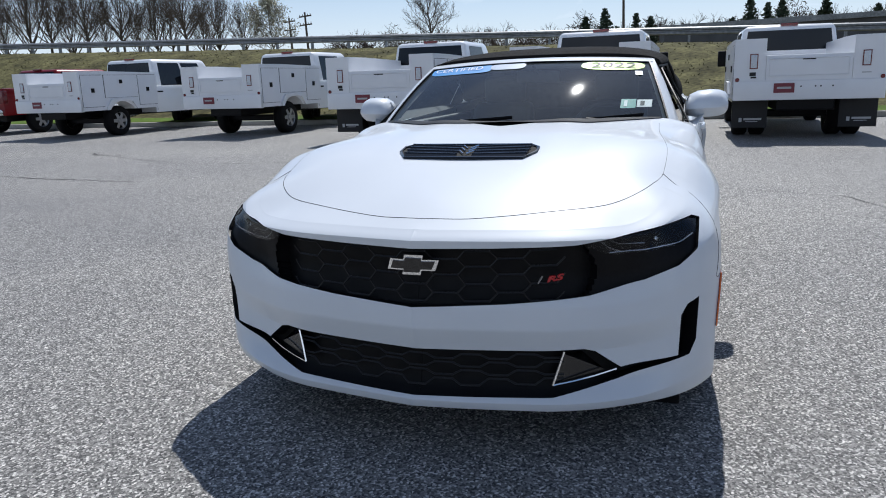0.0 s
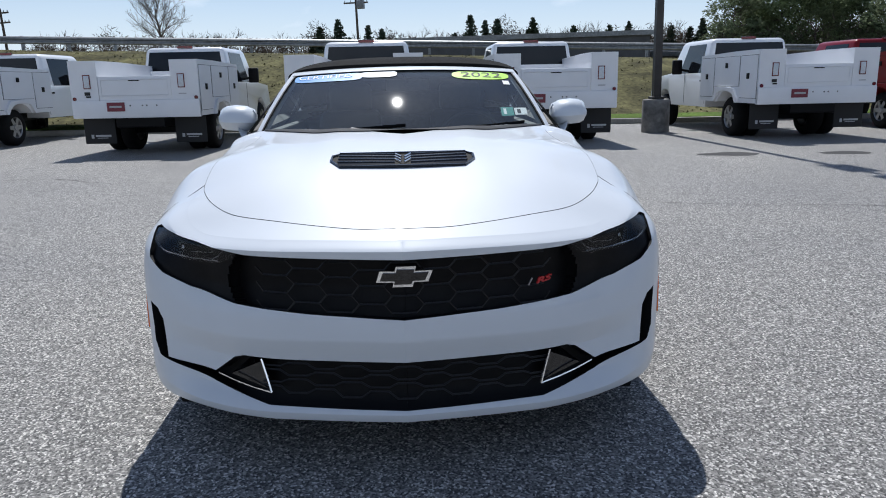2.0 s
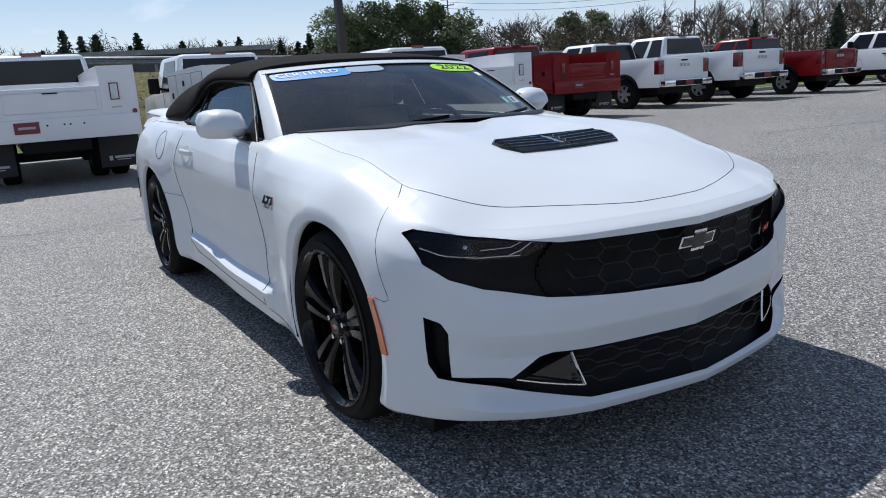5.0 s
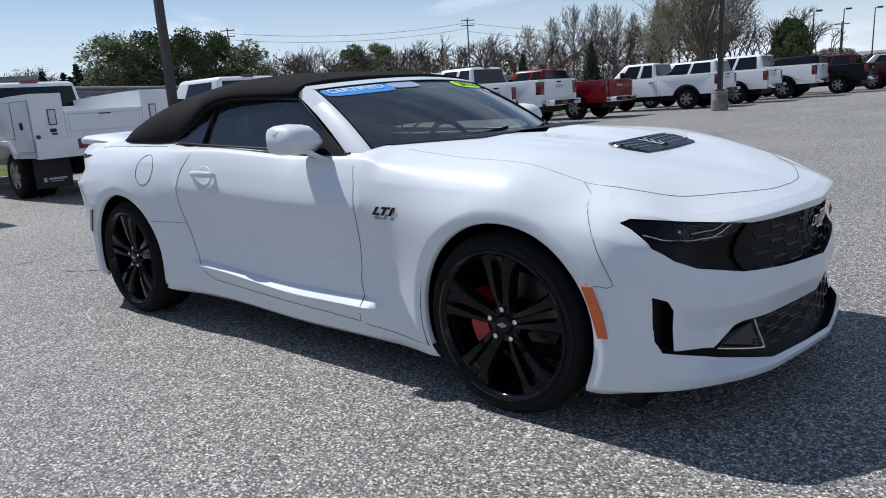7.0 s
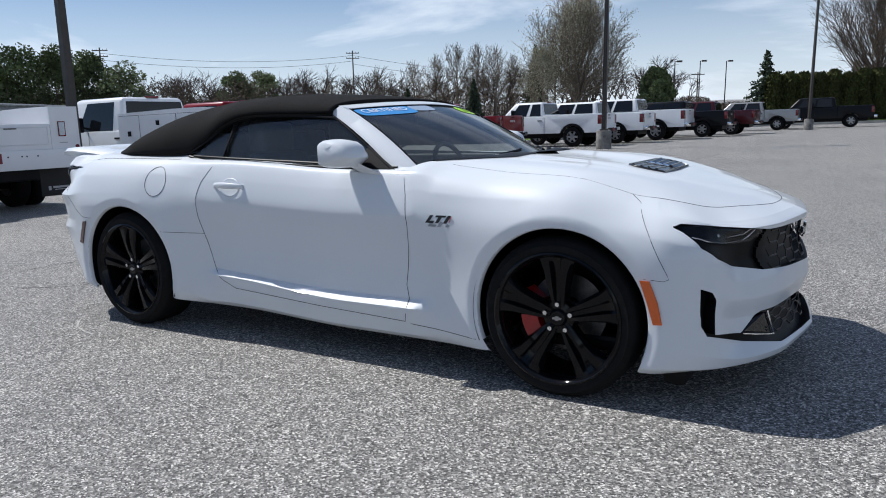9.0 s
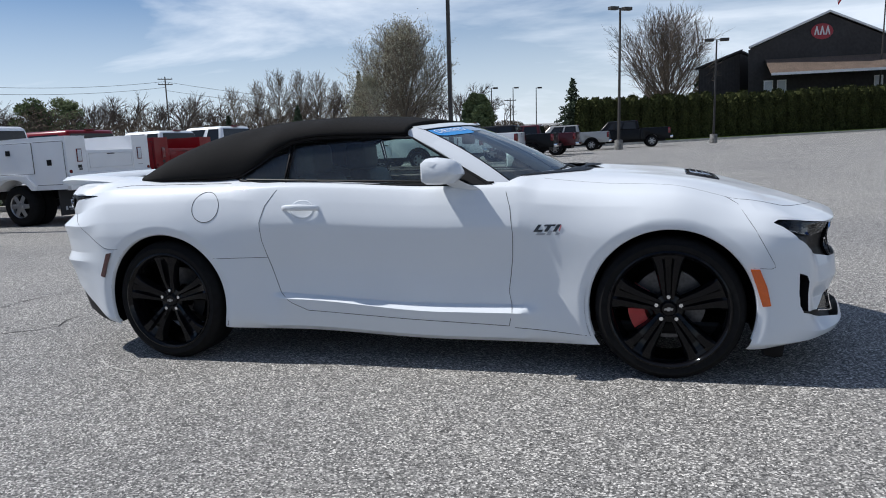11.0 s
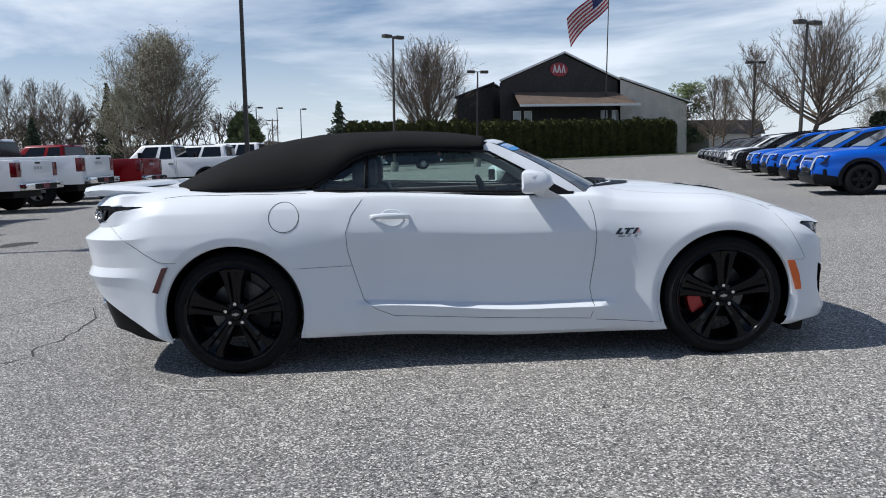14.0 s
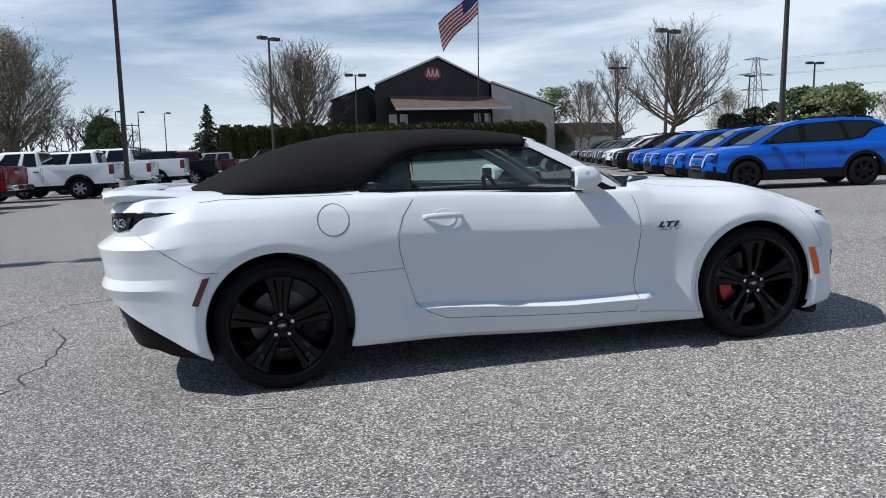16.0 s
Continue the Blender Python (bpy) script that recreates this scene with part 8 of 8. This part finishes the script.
K = 1.065
slab("front_wall", [(-8.9 * K, 0, 0), (7.95 * K, 0, 0), (7.95 * K, 0, 10.3), (0, 0, 13.6), (-8.4 * K, 0, 10.1), (-8.9 * K, 0, 9.9)], 18, SIDING, bl)
slab("side_wing", [(-13.6 * K, 2, 0), (-8.9 * K, 2, 0), (-8.9 * K, 2, 9.8), (-13.6 * K, 2, 8.1)], 14, SIDING, bl)
slab("pale_wing", [(7.95 * K, -0.6, 0), (18.6 * K, -0.6, 0), (18.6 * K, -0.6, 7.3), (7.95 * K, -0.6, 10.4)], 16, PALE_BRICK, bl, "pale painted side wing")
for u0, z0, u1, z1, w in ((0, 13.75, 8.2 * K, 10.35, -0.3), (0, 13.75, -8.9 * K, 10.1, -0.3), (7.8 * K, 10.55, 18.9 * K, 7.35, -0.9), (-8.8 * K, 10.0, -14.0 * K, 8.15, 1.7)):
    slab("roof_edge", [(u0, w, z0), (u1, w, z1), (u1, w, z1 + 0.24), (u0, w, z0 + 0.24)], 0.25, TRIM_WHITE if w != 1.7 else SIDING, bl, "thin pale roof edge")
    slab("roof", [(u0, w + 0.25, z0 + 0.02), (u1, w + 0.25, z1 + 0.02), (u1, w + 0.25, z1 + 0.2), (u0, w + 0.25, z0 + 0.2)], 18, FAR_WALL, bl, "dark roof")
# porch roof, sloping forwards
bm = bmesh.new()
vs = [bm.verts.new(bpt(u, w, z)) for u, w, z in ((-7.0 * K, -0.05, 8.75), (7.6 * K, -0.05, 8.85), (9.0 * K, -3.2, 7.05), (-7.9 * K, -3.2, 7.0), (-7.0 * K, -0.05, 8.5), (7.6 * K, -0.05, 8.6), (9.0 * K, -3.2, 6.85), (-7.9 * K, -3.2, 6.8))]
for q in ((0, 1, 2, 3), (7, 6, 5, 4), (0, 4, 5, 1), (1, 5, 6, 2), (2, 6, 7, 3), (3, 7, 4, 0)):
    bm.faces.new([vs[i] for i in q])
part("porch_roof", bm, ROOF, bl, "brown shingled porch roof")
slab("gutter", [(-8.0 * K, -3.4, 6.72), (9.1 * K, -3.4, 6.76), (9.1 * K, -3.4, 7.06), (-8.0 * K, -3.4, 7.0)], 0.2, TRIM_WHITE, bl, "white gutter")
for u in (-7.2, -5.7, 5.3, 7.0):
    wn_ = slab("window", [(u * K, -0.08, 4.2), ((u + 1.05) * K, -0.08, 4.2), ((u + 1.05) * K, -0.08, 6.4), (u * K, -0.08, 6.4)], 0.1, TRIM_WHITE, bl, "white framed window")
    slab("pane", [((u + 0.12) * K, -0.10, 4.3), ((u + 0.93) * K, -0.10, 4.3), ((u + 0.93) * K, -0.10, 6.25), ((u + 0.12) * K, -0.10, 6.25)], 0.03, LAMP_PALE, wn_)
for k in range(14):
    u = -13.5 + 0.34 * k
    slab("batten", [(u * K, 1.96, 0.2), ((u + 0.06) * K, 1.96, 0.2), ((u + 0.06) * K, 1.96, 8.0 + (u + 13.5) * 0.34), (u * K, 1.96, 8.0 + (u + 13.5) * 0.34)], 0.05, SIDING, bl)
# oval sign with three plain peaks
sg = slab("sign", [(-0.75 * K + 1.25 * K * math.cos(a), -0.12, 11.65 + 0.88 * math.sin(a)) for a in np.linspace(0, 2 * math.pi, 33)[:-1]], 0.1, SIGN_RED, bl, "dark red oval sign with pale peaks")
for c in (-0.62, 0.0, 0.62):
    slab("sign_peak", [((-0.75 + c - 0.30) * K, -0.16, 11.25), ((-0.75 + c - 0.12) * K, -0.16, 11.25), ((-0.75 + c) * K, -0.16, 11.85), ((-0.75 + c + 0.12) * K, -0.16, 11.25), ((-0.75 + c + 0.30) * K, -0.16, 11.25), ((-0.75 + c + 0.05) * K, -0.16, 12.25), ((-0.75 + c - 0.05) * K, -0.16, 12.25)], 0.05, FLAG_WHITE, sg)

# flag on its pole
fl = thing("flagpole", "tall flagpole with a striped red and white flag", "flag", stand(24.4, 92.5, 0.0))
bm = bmesh.new()
cyl(bm, (0, 0, 0), (0, 0, 23.5), 0.11, 0.05, 10)
part("pole", bm, BRONZE, fl, smooth=True)
fv, ff, fi = [], [], []
NU, NW = 30, 26
for i in range(NU + 1):
    for j in range(NW + 1):
        u, w = i / NU, j / NW
        x = -(0.05 + 5.8 * u * (0.92 - 0.10 * w))
        z = 23.2 - 3.5 * w - 5.4 * u ** 1.1 - 0.35 * math.sin(5 * u + w)
        y = 0.45 * math.sin(7 * u + 2.2 * w) * u
        fv.append((x, y, z))
for i in range(NU):
    for j in range(NW):
        a = i * (NW + 1) + j
        ff.append((a, a + NW + 1, a + NW + 2, a + 1))
        fi.append(2 if i < NU * 0.4 and j < NW * 7 / 13 else (j // 2) % 2)
made("flag", fv, ff, None, fl, "striped flag", mats=[FLAG_RED, FLAG_WHITE, FLAG_BLUE], index=fi)


# ---- utility poles, wires, pylon, far walls ----
def utility_pole(x, y, z, h, arms=1, turn=0.0):
    root = thing("utility_pole", "weathered wooden utility pole with cross arms", "utility pole", stand(x, y, z, turn), "utility poles")
    bm = bmesh.new()
    cyl(bm, (0, 0, 0), (0, 0, h), 0.15, 0.10, 8)
    part("mast", bm, BARK, root, smooth=True)
    for k in range(arms):
        bm = bmesh.new()
        box(bm, -1.2, -0.06, h - 0.5 - 0.9 * k, 1.2, 0.06, h - 0.36 - 0.9 * k)
        for xx in (-1.1, -0.5, 0.5, 1.1):
            cyl(bm, (xx, 0, h - 0.36 - 0.9 * k), (xx, 0, h - 0.18 - 0.9 * k), 0.04, 0.03, 6)
        part("cross_arm", bm, BARK, root)
    return root


for eye, az, d, z, top, arms, turn in (((4.43, 0.05), -93.8, 75, 2.0, 10.2, 2, 80), ((4.43, 0.05), -117.5, 85, 3.0, 8.9, 2, 60), ((4.43, 0.05), -118.7, 88, 3.0, 8.6, 2, 60), (E9, -38.1, 138, 2.0, 15.2, 2, 40), (E55, -56.6, 125, 2.0, 14.6, 2, 30), (E9, -12.4, 150, 1, 9.5, 1, 10), ((4.43, 0.05), -97.0, 95, 2.5, 7.4, 1, 70)):
    x, y = toward(eye, az, d)
    utility_pole(x, y, z, top - z, arms, turn)
bm = bmesh.new()
box(bm, 0.1, -0.35, 6.3, 0.8, 0.35, 7.1, 0.05)
ux, uy = toward((4.43, 0.05), -93.8, 75)
tr = part("transformer", bm, GALV, bpy.data.objects["utility_pole"], "grey transformer box", True)


def wire(name, a, b, sag):
    bm = bmesh.new()
    tube(bm, [Vector(a).lerp(Vector(b), t) - Vector((0, 0, sag * 4 * t * (1 - t))) for t in np.linspace(0, 1, 14)], 0.03, 3)
    return tagged(part(name, bm, SATIN), "thin dark overhead wire", "wire", "overhead wires")


pb, pc = toward(E9, -38.1, 138), toward(E55, -56.6, 125)
pd = toward(E9, -12.4, 150)
for k in range(2):
    wire("overhead_wire", (pb[0], pb[1], 14.4 - k), (pc[0], pc[1], 13.8 - k), 1.2)
    wire("overhead_wire", (pb[0], pb[1], 14.4 - k * 1.5), (pd[0], pd[1], 9.2 - k * 0.8), 2.0)
px_, py_ = toward(E16, 34.9, 300)
pyl = thing("pylon", "grey steel lattice transmission tower", "pylon", stand(px_, py_, 0))
bm = bmesh.new()
Hh = 31.0
lev = np.linspace(0, 1, 9)
for s, t in ((-1, -1), (1, -1), (1, 1), (-1, 1)):
    tube(bm, [(s * 3.4 * (1 - 0.8 * l), t * 3.4 * (1 - 0.8 * l), Hh * l) for l in lev], 0.16, 4)
for a, b in zip(lev[:-1], lev[1:]):
    ra, rb = 3.4 * (1 - 0.8 * a), 3.4 * (1 - 0.8 * b)
    for s in (-1, 1):
        tube(bm, [(-ra, s * ra, Hh * a), (rb, s * rb, Hh * b)], 0.09, 3)
        tube(bm, [(ra, s * ra, Hh * a), (-rb, s * rb, Hh * b)], 0.09, 3)
for z, w in ((30, 5.0), (24.5, 7.5), (19, 6.0)):
    tube(bm, [(-w, 0, z), (0, 0, z + 0.9), (w, 0, z), (-w, 0, z)], 0.14, 4)
part("lattice", bm, GALV, pyl)
for k, z in enumerate((30, 24.5, 19)):
    for s in (-1, 1):
        wire("power_line", (px_ + s * 5, py_, z), (px_ + 160, py_ - 130 + s * 6, z + 14), 5)
for nm, az, d, wdt, dep, z0, ht, turn in (("flat_building", -82.0, 70, 22, 10, 1.2, 4.0, 4), ("flat_building", -66.0, 85, 22, 12, 1.0, 3.0, 25), ("flat_building", -72.5, 82, 12, 8, 1.0, 3.3, 18)):
    x, y = toward((4.43, 0.05), az, d)
    root = thing(nm, "low flat-roofed dark grey building beyond the road", "building", stand(x, y, z0, turn), "far buildings")
    bm = bmesh.new()
    box(bm, -dep / 2, -wdt / 2, -2, dep / 2, wdt / 2, ht - 0.4)
    part("wall", bm, FAR_WALL, root)
    bm = bmesh.new()
    box(bm, -dep / 2 - 0.3, -wdt / 2 - 0.3, ht - 0.4, dep / 2 + 0.3, wdt / 2 + 0.3, ht)
    part("roof", bm, GALV, root, "pale flat roof")
hx, hy = toward(E16, 22.5, 120)
root = thing("house", "low house with a dark roof beyond the building", "building", stand(hx, hy, 0.3, 30))
bm = bmesh.new()
box(bm, -6, -4, -1, 6, 4, 2.6)
part("wall", bm, PALE_BRICK, root)
bm = bmesh.new()
prism(bm, [(-6.4, 2.6), (6.4, 2.6), (5.2, 4.6), (-5.2, 4.6)], -4.4, 4.4)
part("roof", bm, FAR_WALL, root)

# ---- cracks in the asphalt ----
CRACK = material("crack_filler", (0.035, 0.034, 0.034), 0.95, grain=0.3, grain_scale=30)


def crack(pts, w=0.012, seed=1):
    rnd = random.Random(seed)
    fine_pts = []
    for (a, b), (c, d) in zip(pts[:-1], pts[1:]):
        k = max(2, int(math.hypot(c - a, d - b) / 0.12))
        fine_pts += [(a + (c - a) * i / k + rnd.uniform(-0.03, 0.03), b + (d - b) * i / k + rnd.uniform(-0.03, 0.03)) for i in range(k)]
    fine_pts.append(pts[-1])
    v, f = [], []
    for i, (x, y) in enumerate(fine_pts):
        p, q = fine_pts[max(i - 1, 0)], fine_pts[min(i + 1, len(fine_pts) - 1)]
        dx, dy = q[0] - p[0], q[1] - p[1]
        l = math.hypot(dx, dy) + 1e-9
        ww = w * rnd.uniform(0.4, 1.3)
        v += [(x - dy / l * ww, y + dx / l * ww, 0.003), (x + dy / l * ww, y - dx / l * ww, 0.003)]
        if i:
            f.append((2 * i - 2, 2 * i - 1, 2 * i + 1, 2 * i))
    return tagged(made("asphalt_crack", v, f, CRACK, smooth=False), "dark crack across the worn asphalt", "crack", "asphalt cracks", "structure")


for i, pts in enumerate((
        [(-3.3, -0.62), (-2.98, -0.41), (-2.91, -0.31), (-3.0, -0.05), (-2.92, 0.1), (-2.96, 0.67), (-3.1, 1.1), (-3.2, 1.28)],
        [(-5.3, -4.0), (-5.17, -3.0), (-4.64, -2.23), (-4.09, -1.71), (-4.06, -0.5), (-4.02, 0.59), (-3.85, 0.93), (-3.67, 1.58), (-3.43, 2.03), (-3.32, 2.31), (-2.69, 2.5), (-2.45, 3.27), (-2.23, 4.32), (-1.99, 5.18), (-1.5, 7.0), (-1.0, 8.2), (-0.5, 9.6)],
        [(-7.4, -10.6), (-6.3, -8.5), (-5.6, -6.8), (-5.9, -5.0), (-5.4, -4.2), (-5.3, -4.0)],
        [(-7.3, -10.3), (-6.9, -9.9), (-6.95, -9.2)],
        [(-4.2, -10.0), (-3.8, -8.1), (-3.6, -6.2)],
        [(-3.9, 9.2), (-3.3, 12.1), (-2.9, 14.2), (-2.0, 16.7), (-1.9, 20)],
        [(-3.2, 17.4), (-1.2, 20.3), (1.5, 23.5)],
        [(-2.8, 23.9), (-0.6, 33.2), (5.0, 46.7)])):
    crack(pts, 0.0065 if i < 2 else 0.011 if i < 3 else 0.018, i)
# dark rounded patches
for x, y, rx, ry in ((-7.1, 5.1, 0.28, 0.5), (-6.9, 6.9, 0.25, 0.4)):
    v = [(x + rx * math.cos(a) * (1 + 0.2 * math.sin(3 * a)), y + ry * math.sin(a), 0.003) for a in np.linspace(0, 2 * math.pi, 24)[:-1]]
    tagged(made("damp_patch", v, [tuple(range(23))], CRACK, smooth=False), "dark patch on the asphalt", "stain", kind="structure")
# a pale scrape and two pale pebbles near the car
SCRAPE = material("pale_scrape", (0.42, 0.41, 0.39), 0.9, grain=0.3, grain_scale=80)
run = [(-1.86, -1.00), (-1.78, -1.07), (-1.70, -1.12), (-1.62, -1.145), (-1.55, -1.17), (-1.45, -1.18)]
v, f = [], []
for i, (x, y) in enumerate(run):
    w = 0.004 + 0.004 * (i % 2)
    v += [(x, y - w, 0.0035), (x, y + w, 0.0035)]
    if i:
        f.append((2 * i - 2, 2 * i - 1, 2 * i + 1, 2 * i))
tagged(made("asphalt_scrape", v, f, SCRAPE, smooth=False), "pale scrape mark on the worn asphalt", "scrape", kind="structure")
for x, y, r in ((2.05, 0.34, 0.009), (2.24, -0.53, 0.008)):
    bm = bmesh.new()
    bmesh.ops.create_icosphere(bm, subdivisions=2, radius=r)
    for p in bm.verts:
        p.co = Vector((p.co.x * (1 + 0.3 * noise.noise(p.co * 90)), p.co.y * 0.8, p.co.z * 0.6))
    stone = tagged(part("pebble", bm, KERB, smooth=True), "small pale pebble lying on the asphalt", "pebble", "loose pebbles")
    stone.location = (x, y, r * 0.55)
